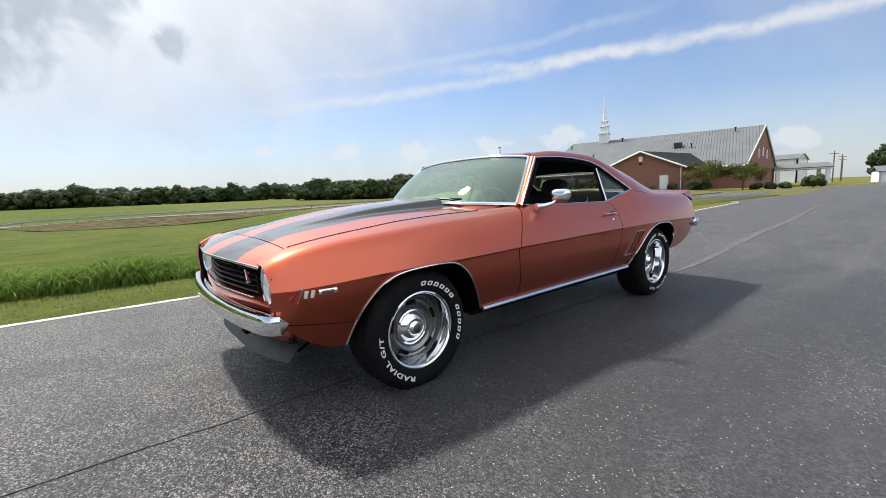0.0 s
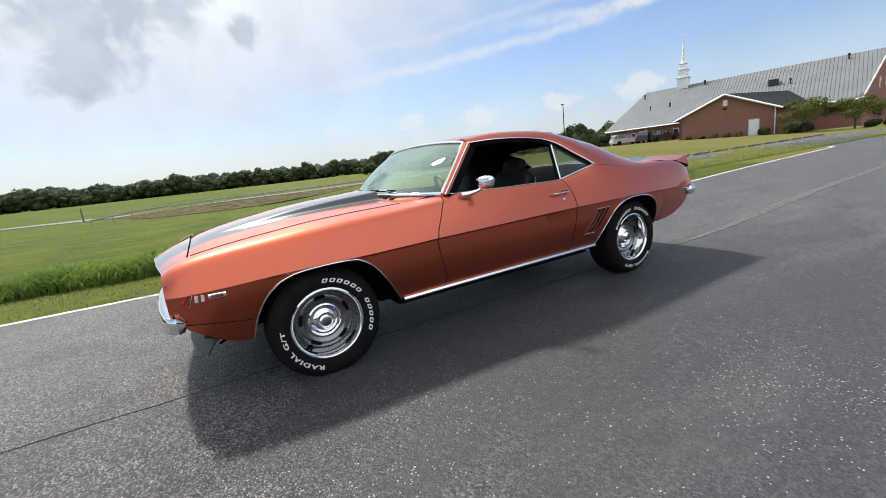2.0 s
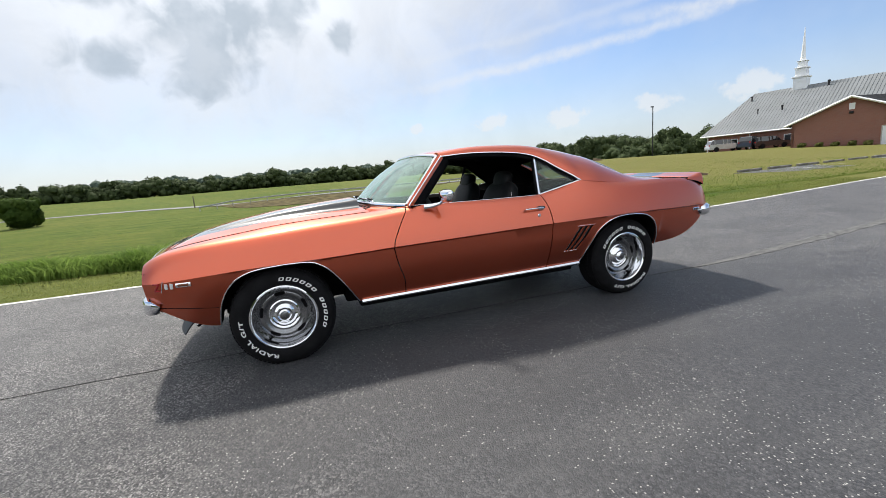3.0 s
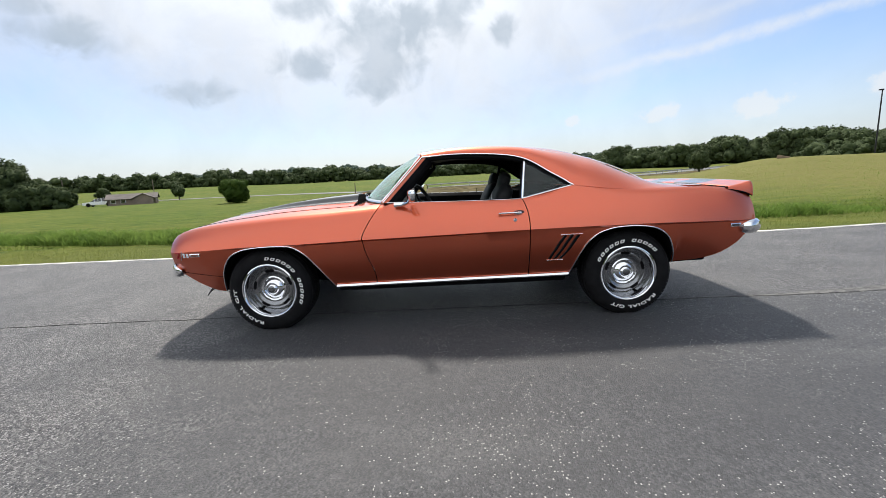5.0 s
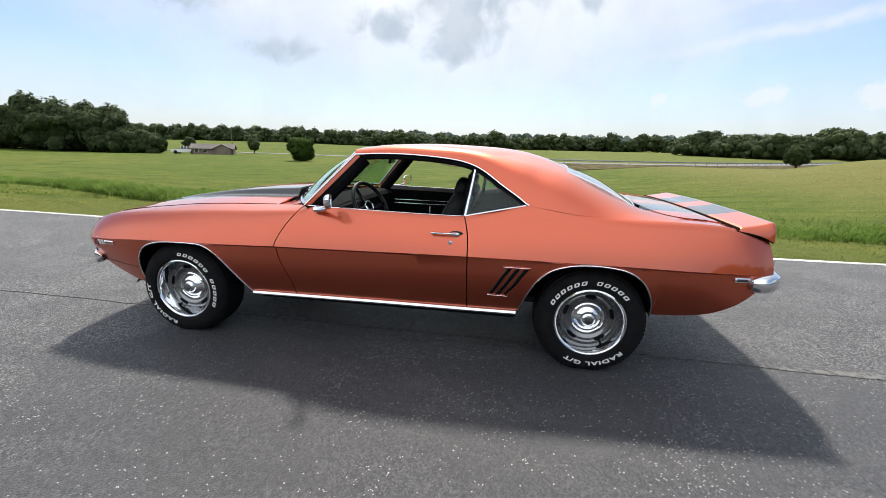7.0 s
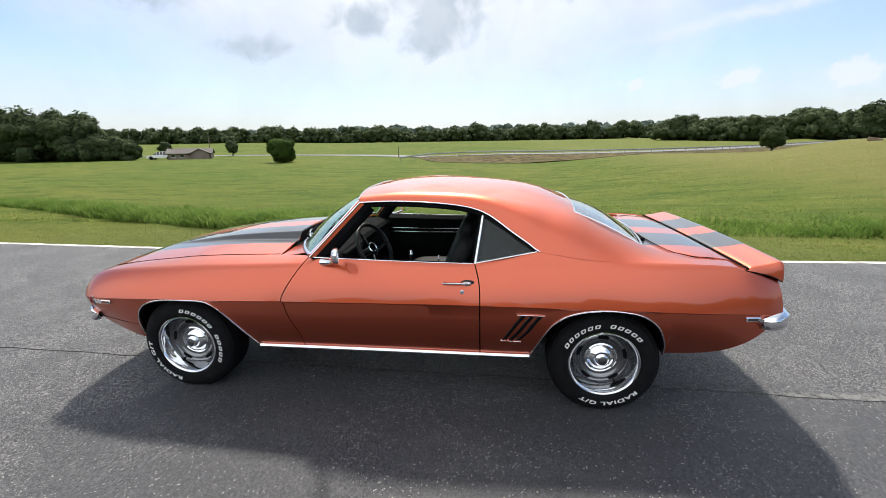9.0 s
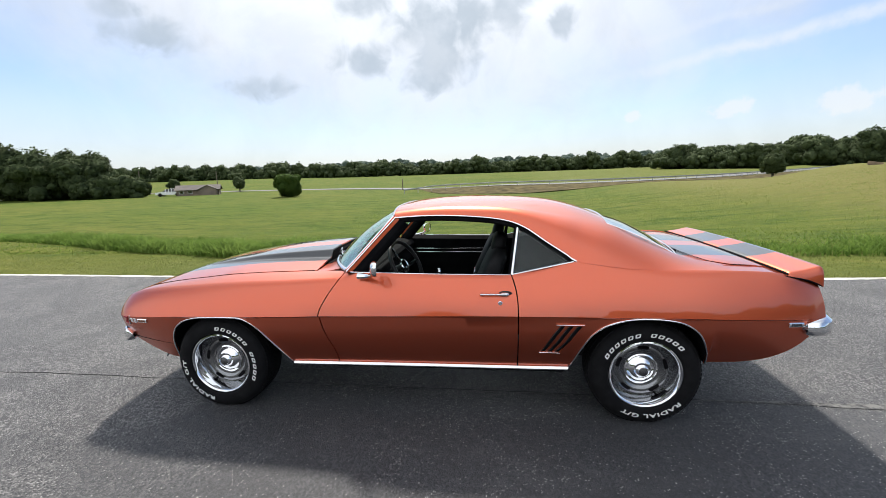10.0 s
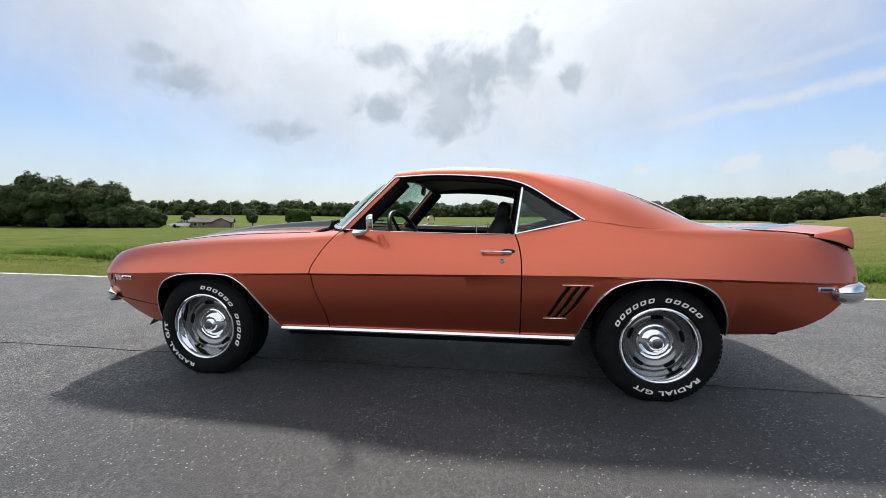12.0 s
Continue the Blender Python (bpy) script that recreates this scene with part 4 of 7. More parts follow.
# windscreen and rear window
rows = []
for s in np.linspace(-1, 1, 25):
    lo, hi = glass_low(s * 0.797), glass_top(s * 0.660)
    rows.append([lo.lerp(hi, t) + Vector((-0.020, 0, 0.022)) * math.sin(math.pi * t) for t in np.linspace(0, 1, 11)])
shield = part("windscreen", sheet(rows, 0.005, (-1, 0, 1)), "glass", car, "curved tinted windscreen")
shield.visible_shadow = False
part("windscreen_moulding", ribbon([glass_low(y) + Vector((-0.006, 0, 0.002)) for y in np.linspace(-0.79, 0.79, 40)], 0.024, 0.008, (-0.8, 0, 0.6)), "chrome", car)
part("windscreen_moulding", ribbon([glass_top(y) + Vector((-0.004, 0, 0.003)) for y in np.linspace(-0.655, 0.655, 40)], 0.020, 0.008, (-0.7, 0, 0.7)), "chrome", car)
top_l = rail[cut]
rows = []
for s in np.linspace(-1, 1, 21):
    hi = Vector((top_l.x + 0.035 * (1 - s * s) - 0.004, s * (top_l.y - 0.006), RIDGE(1.22) - (RIDGE(1.22) - top_l.z) * abs(s) ** 2.6 - 0.006))
    lo = Vector((1.60 + 0.07 * (1 - s * s), s * 0.615, 0.985 + 0.012 * (1 - s * s)))
    rows.append([hi.lerp(lo, t) + Vector((0.02, 0, 0.022)) * math.sin(math.pi * t) * (1 - 0.6 * abs(s)) for t in np.linspace(0, 1, 11)])
back = part("rear_window", sheet(rows, 0.005, (1, 0, 1)), "rear_glass", car, "sloping curved rear window")
back.visible_shadow = False
for k, nm in ((0, "top"), (10, "low")):
    part("rear_window_moulding", ribbon([r[k] + Vector((0.003, 0, 0.006)) for r in rows], 0.011, 0.006, (0.5, 0, 0.85)), "chrome", car)
for k in (0, -1):
    part("rear_window_moulding", ribbon([p + Vector((0, 0, 0.006)) for p in rows[k]], 0.011, 0.006, (0.4, 0.3 if k else -0.3, 0.85)), "chrome", car)

# ---------------------------------------------------------------- deck, spoiler, tail
def deck_z(x, y):
    _, edge = INNER(min(2.1, x))
    return edge + 0.016 * (1 - (abs(y) / 0.85) ** 2)


rows = [[Vector((x, s * (INNER(min(2.1, x))[0] - 0.002), deck_z(x, s * 0.85) - 0.004)) for s, x in [(s, a + (2.10 - a) * t) for s in np.linspace(-1, 1, 31) for a in [1.615 + 0.06 * (1 - s * s)]]] for t in np.linspace(0, 1, 18)]
part("tail_panel_upper", sheet(rows, 0.010, (0, 0, 1)), "striped", car)
rows = [[Vector((x + 0.055 * (abs(s) ** 3) * (1 - t), s * (0.60 + 0.10 * step(t * 2.2)), deck_z(x, s * 0.7) + 0.003 * min(1, 12 * min(t, 1 - t, 1 - abs(s)) + 0.0))) for s in np.linspace(-1, 1, 31)] for t, x in [(t, 1.72 + (2.072 - 1.72) * t) for t in np.linspace(0, 1, 12)]]
part("deck_lid", sheet(rows, 0.010, (0, 0, 1)), "striped", car, "deck lid with two dark stripes")
gap = [(1.72 + 0.055 * abs(s) ** 3, s * 0.60, deck_z(1.72, s * 0.7) + 0.0045) for s in np.linspace(-1, 1, 20)]
part("deck_gap", tube([(1.99, -0.702, deck_z(1.99, 0.7) + 0.001), (1.86, -0.70, deck_z(1.86, 0.7) + 0.001), (1.79, -0.63, deck_z(1.79, .6) + .001)] + gap + [(1.79, 0.63, deck_z(1.79, .6) + .001), (1.86, 0.70, deck_z(1.86, 0.7) + 0.001), (1.99, 0.702, deck_z(1.99, 0.7) + 0.001)], 0.0022, 6), "black", car)
part("rear_vent_grille", a_box((1.675, -0.34, 0.955), (1.715, 0.34, 0.9725), 0.004), "black", car)

# ducktail spoiler in one piece across the tail, its ends rolled down to the quarters
GAPLINE = spline([(2.03, 0.922), (2.088, 0.910), (2.157, 0.897), (2.211, 0.883), (2.25, 0.866), (2.285, 0.846)])
rows = []
for s in np.concatenate((np.linspace(-1, -0.955, 9), np.linspace(-0.93, 0.93, 35), np.linspace(0.955, 1, 9))):
    e = min(1.0, max(0.0, (abs(s) - 0.955) / 0.045))
    y = s * 0.862
    x0 = 2.080 + 0.012 * s * s
    base = deck_z(x0, y)
    xr, zt = 2.288 - 0.012 * s * s, 0.974 - 0.012 * s * s
    prof = [(x0 + 0.012, base - 0.012), (x0 + 0.006, base - 0.002), (x0 + 0.012, base + 0.006)]
    prof += [(x0 + (xr - 0.02 - x0) * t, base + 0.010 + (zt - base - 0.010) * (0.35 * t + 0.65 * t * t)) for t in (0.15, 0.3, 0.45, 0.6, 0.75, 0.88, 0.96)]
    prof += [(xr - 0.008, zt + 0.001), (xr, zt - 0.004), (xr + 0.004, zt - 0.014), (xr + 0.006, zt - 0.05), (xr + 0.010, 0.855)]
    f = 1 - math.sqrt(max(0.0, 1 - e**2.4))
    row = []
    for x, z in prof:
        u = min(1.0, max(0.0, (x - x0) / (xr - x0)))
        xe = 2.085 + (2.278 - 2.085) * u
        ze = GAPLINE(xe) + 0.005 if x <= xr else min(z, GAPLINE(2.278) + 0.004)
        row.append(Vector((x + (xe - x) * e, y, z + (min(z, ze) - z) * f)))
    rows.append(row)
spoiler = part("rear_spoiler", sheet(rows, 0.005, (0.3, 0, 1)), "striped", car, "upswept rear spoiler with stripe ends", True, 60)
for side, word in SIDES:
    part("spoiler_gap", tube([(x, -side * 0.863, GAPLINE(x) + 0.001) for x in np.linspace(2.082, 2.270, 12)], 0.0036, 6), "black", spoiler)
part("spoiler_gap", tube([(2.080 + 0.012 * (y / 0.862) ** 2, y, deck_z(2.08, y) + 0.002) for y in np.linspace(-0.86, 0.86, 30)], 0.0060, 6), "black", spoiler)

rows = [[Vector((2.292 + 0.028 * (1 - s * s) + TAIL(z), s * (side_y(2.29, min(z, 0.86)) - 0.012), z)) for s in np.linspace(-1, 1, 21)] for z in (0.872, 0.80, 0.74, 0.66, 0.60)]
tail = part("tail_panel", sheet(rows, 0.010, (1, 0, 0)), "paint", car)
for side, word in SIDES:
    lamp = part("tail_lamp", a_box((2.296, -side * 0.50 - 0.22, 0.695), (2.322, -side * 0.50 + 0.22, 0.795), 0.01), "red", car, "red tail lamp")
rows = [[Vector((x, s * 0.80, z)) for s in np.linspace(-1, 1, 9)] for x, z in ((2.29, 0.66), (2.22, 0.58), (2.14, 0.51), (2.03, 0.445), (1.85, 0.41), (1.70, 0.40))]
part("rear_valance", sheet(rows, 0.008, (0.5, 0, -1)), "paint", car)
for side, word in SIDES:
    part("exhaust_tip", tube([(1.55, -side * 0.66, 0.355), (1.98, -side * 0.66, 0.375)], 0.030, 14), "black", car)


def bumper_bar(path, profile, ends=(0.10, 0.66, 0.86, 0.95)):
    """Sweeps a (outwards, up) profile along a path in plan."""
    pts = [Vector(p) for p in path]
    rows = []
    for i, p in enumerate(pts):
        t = (pts[min(i + 1, len(pts) - 1)] - pts[max(i - 1, 0)])
        t.z = 0
        t.normalize()
        o = Vector((-t.y, t.x, 0))
        k = (*ends, 1.0)[min(4, i, len(pts) - 1 - i)]
        rows.append([p + o * a * k + Vector((0, 0, b * k)) for a, b in profile])
    return rows


pr = [(-0.05, 0.046), (0.0, 0.056), (0.026, 0.052), (0.046, 0.036), (0.054, 0.008), (0.050, -0.022), (0.034, -0.044), (0.006, -0.056), (-0.05, -0.052)]
plan = [(2.160, 0.900, 0.632), (2.178, 0.902, 0.632), (2.205, 0.903, 0.632), (2.235, 0.898, 0.632), (2.268, 0.882, 0.632), (2.300, 0.848, 0.632), (2.325, 0.79, 0.632), (2.342, 0.69, 0.632), (2.354, 0.5, 0.632), (2.362, 0.25, 0.632)]
plan = plan + [(2.365, 0, 0.632)] + [(x, -y, z) for x, y, z in reversed(plan)]
rows = bumper_bar(plan, pr)
rb = sheet(rows, 0.004, (1, 0, 0))
part("rear_bumper", rb, "chrome", car, "chrome rear bumper")
pf = [(-0.03, 0.040), (0.006, 0.047), (0.020, 0.043), (0.026, 0.034), (0.028, 0.0), (0.026, -0.034), (0.019, -0.045), (0.004, -0.049), (-0.03, -0.050)]
plan = thread([(-2.045, -0.850, 0.495), (-2.075, -0.840, 0.495), (-2.110, -0.805, 0.495), (-2.132, -0.72, 0.492), (-2.165, -0.45, 0.488), (-2.186, 0, 0.486), (-2.165, 0.45, 0.488), (-2.132, 0.72, 0.492), (-2.110, 0.805, 0.495), (-2.075, 0.840, 0.495), (-2.045, 0.850, 0.495)], 61)
part("front_bumper", sheet(bumper_bar(plan, pf, (0.05, 0.93, 0.97, 1.0)), 0.004, (-1, 0, 0)), "chrome", car, "slim chrome front bumper")

# ---------------------------------------------------------------- face of the car
part("grille_backing", sheet([[Vector((lip_x(y) + 0.105, y, z)) for y in np.linspace(-0.74, 0.74, 9)] for z in (0.745, 0.53)], 0.0, (-1, 0, 0)), "black", car)
part("grille_floor", sheet([[Vector((lip_x(y) + d, y, z)) for y in np.linspace(-0.79, 0.79, 25)] for d, z in ((0.105, 0.575), (0.035, 0.562), (0.020, 0.552), (0.028, 0.520), (0.06, 0.500))], 0.006, (-1, 0, 0.5)), "paint", car)
grille = empty("grille")
grille.parent = car
tagged(grille, label="black horizontal-bar grille")
for z in (0.590, 0.618, 0.646, 0.674, 0.702, 0.728):
    part("grille_bar", sheet([[Vector((lip_x(y) + d, y, z + e)) for y in np.linspace(-0.545, 0.545, 21)] for d, e in ((0.085, 0.004), (0.055, 0.004), (0.050, 0.0), (0.055, -0.004), (0.085, -0.004))], 0.0, (-1, 0, 0)), "satin", grille)
for y in np.linspace(-0.50, 0.50, 11):
    part("grille_upright", a_box((lip_x(y) + 0.068, y - 0.003, 0.578), (lip_x(y) + 0.095, y + 0.003, 0.738)), "satin", grille)
part("grille_surround", ribbon([(lip_x(y) + 0.03, y, 0.572) for y in np.linspace(-0.55, 0.55, 21)], 0.010, 0.006, (-1, 0, 0.3)), "chrome", grille)
gb = empty("grille_badge")
gb.parent = car
tagged(gb, label="small red and chrome badge on the grille")
for y0, z0, y1, z1, mat in ((-0.490, 0.684, -0.440, 0.684, "red"), (-0.440, 0.680, -0.480, 0.640, "red"), (-0.490, 0.638, -0.440, 0.638, "red"), (-0.420, 0.692, -0.445, 0.628, "chrome")):
    part("badge_piece", ribbon([(lip_x(-0.46) + 0.046, y0 + (y1 - y0) * t, z0 + (z1 - z0) * t) for t in (0, 0.5, 1)], 0.012, 0.006, (-1, 0, 0)), mat, gb)
for side, word in SIDES:
    cy, cx = -side * 0.676, -2.066
    lampm = pose(cx, cy, 0.638, 0, 0, -90 - side * 6)
    head = part("headlight", lathe([(0.0, -0.022), (0.04, -0.020), (0.072, -0.010), (0.084, 0.004)], 36, None, lampm), "lens", car, "round sealed-beam headlight")
    part("headlight_ring", lathe([(0.083, 0.006), (0.086, -0.010), (0.094, -0.014), (0.100, -0.006), (0.102, 0.02)], 36, None, lampm), "chrome", head)
    bz = [[Vector((cx + 0.012 + 0.02 * (r > 0.11), cy + r * sx, 0.638 + r * sz)) for r in (0.100, 0.112)] for sx, sz in ((math.cos(a), math.sin(a)) for a in np.linspace(0, 2 * math.pi, 33))]
    part("headlight_bezel", sheet(bz, 0.0, (-1, 0, 0)), "satin", head)
    wall = [[Vector((d, -side * e, z)) for z in np.linspace(0.530, 0.700, 6)] for d, e in ((-2.096, 0.835), (-2.092, 0.80), (-2.06, 0.785))]
    part("fender_return", sheet(wall, 0.004, (0, side, 0)), "black", car)
    part("parking_lamp", a_box((-2.13, -side * 0.52 - 0.07, 0.395), (-2.09, -side * 0.52 + 0.07, 0.435), 0.012), "amber", car, "amber parking lamp below the bumper")
wrap = thread([(-1.90, -0.700, 0), (-1.95, -0.725, 0), (-2.00, -0.735, 0), (-2.05, -0.68, 0), (-2.125, -0.5, 0), (-2.145, 0, 0), (-2.125, 0.5, 0), (-2.05, 0.68, 0), (-2.00, 0.735, 0), (-1.95, 0.725, 0), (-1.90, 0.700, 0)], 61)
rows = []
for ins, z in ((0.0, 0.490), (0.015, 0.43), (0.05, 0.375), (0.11, 0.330)):
    row = []
    for i, p in enumerate(wrap):
        t = (wrap[min(i + 1, 60)] - wrap[max(i - 1, 0)]).normalized()
        row.append(p + Vector((t.y, -t.x, 0)) * ins + Vector((0, 0, z)))
    rows.append(row)
part("front_valance", sheet(rows, 0.008, (-1, 0, 0.1)), "paint", car)
rows = [[Vector((-2.040 + 0.080 * (abs(y) / 0.62) ** 3 - d, y, z)) for y in np.linspace(-0.65, 0.65, 25)] for d, z in ((-0.03, 0.325), (0.0, 0.305), (0.030, 0.268), (0.050, 0.240))]
part("chin_spoiler", sheet(rows, 0.007, (-1, 0, 0)), "grey_plastic", car, "dark grey plastic chin spoiler")
for side, word in SIDES:
    part("bumper_bracket", a_box((-2.15, -side * 0.50 - 0.035, 0.395), (-1.95, -side * 0.50 + 0.035, 0.440), 0.006), "black", car)
    part("spoiler_stay", tube([(-1.93, -side * 0.60, 0.27), (-1.80, -side * 0.55, 0.32)], 0.008, 6), "black", car)

# dark underside
ub = bmesh.new()
box(ub, (-1.98, -0.50, 0.32), (-0.87, 0.50, 0.60), 0.02)
box(ub, (-0.95, -0.62, 0.26), (0.95, 0.62, 0.36), 0.02)
box(ub, (0.90, -0.50, 0.30), (2.18, 0.50, 0.62), 0.02)
part("underbody", ub, "black", car)
for x in (-1.370, 1.364):
    part("axle", tube([(x, -0.70, 0.315), (x, 0.70, 0.315)], 0.045, 12), "black", car)

# ---------------------------------------------------------------- wipers, mirrors
for y0 in (-0.46, 0.16):
    base = glass_low(y0) + Vector((0.030, 0, -0.012))
    tip = glass_low(y0 + 0.21) + Vector((-0.012, 0, 0.036))
    wiper = empty("wiper")
    wiper.parent = car
    tagged(wiper, label="chrome wiper arm with black blade")
    part("wiper_arm", tube([base, base.lerp(tip, 0.35) + Vector((-0.012, 0, 0.018)), base.lerp(tip, 0.7) + Vector((-0.008, 0, 0.014)), tip], [0.013, 0.011, 0.007, 0.005], 8), "chrome", wiper)
    pivot = bmesh.new()
    blob(pivot, base, (0.022, 0.022, 0.016), 0, 2)
    part("wiper_pivot", pivot, "chrome", wiper)
    a, b = glass_low(y0 + 0.02) + Vector((0.004, 0, 0.030)), glass_low(y0 + 0.40) + Vector((0.004, 0, 0.030))
    mid = tip + Vector((0.006, 0, -0.004))
    part("wiper_blade", ribbon([a, a.lerp(mid, 0.5), mid, mid.lerp(b, 0.5), b], 0.013, 0.008, (-0.6, 0, 0.8)), "black", wiper)
mirror = empty("door_mirror")
mirror.parent = car
tagged(mirror, label="chrome door mirror on a slim stalk")


def mirror_parts(root, side):
    """A shallow bright head, tapering downwards, turned towards the driver."""
    m = pose(-0.225, -side * 0.965, 0.985, 0, 0, side * 17)

    def ring(d, r, n=28):
        out = []
        for k in range(n + 1):
            a = 2 * math.pi * k / n
            c, q = math.cos(a), math.sin(a)
            u, v = math.copysign(abs(c) ** 0.7, c), math.copysign(abs(q) ** 0.7, q)
            out.append(m @ Vector((-d, -side * u * r * (0.068 + 0.010 * v), v * r * 0.046)))
        return out
    part("mirror_head", sheet([ring(d, r) for d, r in ((0.034, 0.02), (0.033, 0.45), (0.028, 0.75), (0.018, 0.93), (0.004, 1.0), (-0.004, 0.97))], 0.0, (-1, 0, 0)), "chrome", root)
    part("mirror_glass", sheet([ring(0.001, r) for r in (0.02, 0.5, 0.93)], 0.0, (1, 0, 0)), "chrome", root)
    part("mirror_stalk", tube([(x, -side * y, z) for x, y, z in ((-0.365, 0.868, 0.918), (-0.31, 0.888, 0.921), (-0.262, 0.925, 0.936), (-0.240, 0.955, 0.965))], [0.022, 0.017, 0.011, 0.009], 10), "chrome", root)


mirror_parts(mirror, 1)
fm = empty("door_mirror")
fm.parent = car
mirror_parts(fm, -1)

# ---------------------------------------------------------------- cabin
rows = []
for i in range(cut + 1):
    a = rail[i]
    rows.append([Vector((a.x + (0.02 if i == 0 else 0), s * (a.y + 0.04), (RIDGE(max(-0.24, min(1.22, a.x))) - (RIDGE(max(-0.24, min(1.22, a.x))) - a.z) * abs(s) ** 2.6) - 0.030 - 0.02 * abs(s) ** 6)) for s in np.linspace(-1, 1, 15)])
part("headliner", sheet(rows, 0.004, (0, 0, -1)), "vinyl", car, "black headliner")
fl = bmesh.new()
box(fl, (-0.75, -0.73, 0.36), (1.55, 0.73, 0.40))
box(fl, (-0.70, -0.12, 0.40), (0.9, 0.12, 0.52), 0.03)
part("cabin_floor", fl, "vinyl", car)
part("firewall", a_box((-0.78, -0.74, 0.40), (-0.72, 0.74, 0.90)), "black", car)
rows = [[Vector((x, y, z - 0.02 * (abs(y) / 0.72) ** 4)) for y in np.linspace(-0.745, 0.745, 21)] for x, z in ((-0.60, 0.925), (-0.52, 0.932), (-0.42, 0.930), (-0.345, 0.915), (-0.325, 0.885), (-0.35, 0.82), (-0.33, 0.76), (-0.36, 0.66))]
dash = part("dashboard", sheet(rows, 0.006, (1, 0, 1)), "black", car, "black padded dashboard")
bz = a_box((-0.350, -0.60, 0.80), (-0.300, -0.22, 0.905), 0.02)
part("instrument_binnacle", bz, "black", dash)
steering = empty("steering_wheel")
steering.parent = car
tagged(steering, label="black steering wheel with bright centre")
wheelm = pose(-0.165, -0.380, 0.885, 0, 62, -14)
part("wheel_rim", tube([wheelm @ Vector((0.185 * math.cos(a), 0.185 * math.sin(a), 0)) for a in np.linspace(0, 2 * math.pi, 37)[:-1]], 0.015, 10, True), "satin", steering)
for a in (90, 210, 330):
    part("wheel_spoke", tube([wheelm @ Vector((0.02, 0, -0.03)), wheelm @ Vector((0.18 * math.cos(radians(a)), 0.18 * math.sin(radians(a)), 0))], 0.012, 8), "silver", steering)
hub = bmesh.new()
blob(hub, (0, 0, 0), (0.050, 0.050, 0.022), 0, 3)
bmesh.ops.transform(hub, matrix=wheelm @ pose(0, 0, -0.018), verts=hub.verts)
part("wheel_hub", hub, "chrome", steering)
part("steering_column", tube([wheelm @ Vector((0, 0, -0.03)), wheelm @ Vector((0, 0, -0.26))], 0.026, 12), "satin", steering)


def seat(y):
    s = empty("bucket_seat")
    s.parent = car
    tagged(s, label="black vinyl bucket seat with headrest")
    b = bmesh.new()
    blob(b, (0.20, y, 0.49), (0.27, 0.255, 0.085), 0.02, 4, 0.55)
    part("seat_cushion", b, "vinyl", s)
    b = bmesh.new()
    blob(b, (0, 0, 0), (0.075, 0.245, 0.29), 0.02, 4, 0.55)
    bmesh.ops.transform(b, matrix=pose(0.415, y, 0.76, 0, 24, 0), verts=b.verts)
    part("seat_back", b, "vinyl", s)
    for k in range(5):
        yy = y - 0.14 + 0.07 * k
        part("seat_pleat", tube([(0.280, yy, 0.58), (0.336, yy, 0.72), (0.412, yy, 0.90)], 0.014, 6), "vinyl", s)
    b = bmesh.new()
    blob(b, (0, 0, 0), (0.048, 0.125, 0.078), 0.02, 3, 0.62)
    bmesh.ops.transform(b, matrix=pose(0.510, y, 1.040, 0, 16, 0), verts=b.verts)
    part("headrest", b, "vinyl", s)
    for yy in (-0.05, 0.05):
        part("headrest_post", tube([(0.497, y + yy, 0.94), (0.497, y + yy, 1.02)], 0.006, 6), "chrome", s)


seat(-0.38)
seat(0.38)
b = bmesh.new()
blob(b, (1.12, 0, 0.55), (0.24, 0.60, 0.09), 0.02, 4, 0.55)
part("rear_seat_cushion", b, "black", car)
b = bmesh.new()
blob(b, (0, 0, 0), (0.08, 0.62, 0.24), 0.02, 4, 0.55)
bmesh.ops.transform(b, matrix=pose(1.33, 0, 0.76, 0, 20, 0), verts=b.verts)
part("rear_seat_back", b, "black", car)
part("parcel_shelf", a_box((1.36, -0.64, 0.915), (1.665, 0.64, 0.940), 0.008), "black", car)
mm = a_box((-0.012, -0.11, -0.030), (0.012, 0.11, 0.030), 0.010, pose(-0.115, 0.0, 1.215, 0, 10, 8))
rv = part("rear_view_mirror", mm, "satin", car, "interior rear-view mirror")
part("mirror_stem", tube([(-0.115, 0, 1.235), (-0.16, 0, 1.285)], 0.007, 8), "chrome", rv)
part("gear_lever", tube([(0.05, 0.0, 0.50), (0.02, 0.0, 0.72), (0.02, 0.0, 0.74), (0.02, 0, 0.765)], [0.008, 0.007, 0.02, 0.012], 10), "chrome", car)


# ---------------------------------------------------------------- wheels
def round_text(words, radius, tall, middle, span):
    """Letters bent along a circle, tops outwards, read clockwise; a flat mesh in the x-z plane."""
    data = bpy.data.curves.new("letters", "FONT")
    data.body, data.size, data.align_x, data.align_y = words, tall * 1.38, "CENTER", "CENTER"
    data.offset = tall * 0.045
    data.space_character = 1.15
    ob = new("letters", data)
    graph = bpy.context.evaluated_depsgraph_get()
    graph.update()
    me = bpy.data.meshes.new_from_object(ob.evaluated_get(graph))
    bm = bmesh.new()
    bm.from_mesh(me)
    bpy.data.objects.remove(ob)
    bpy.data.meshes.remove(me)
    stretch = radians(span) / (max(v.co.x for v in bm.verts) - min(v.co.x for v in bm.verts))
    for v in bm.verts:
        a = radians(middle) - v.co.x * stretch
        r = radius + v.co.y
        v.co = Vector((r * math.cos(a), 0, r * math.sin(a)))
    return bm


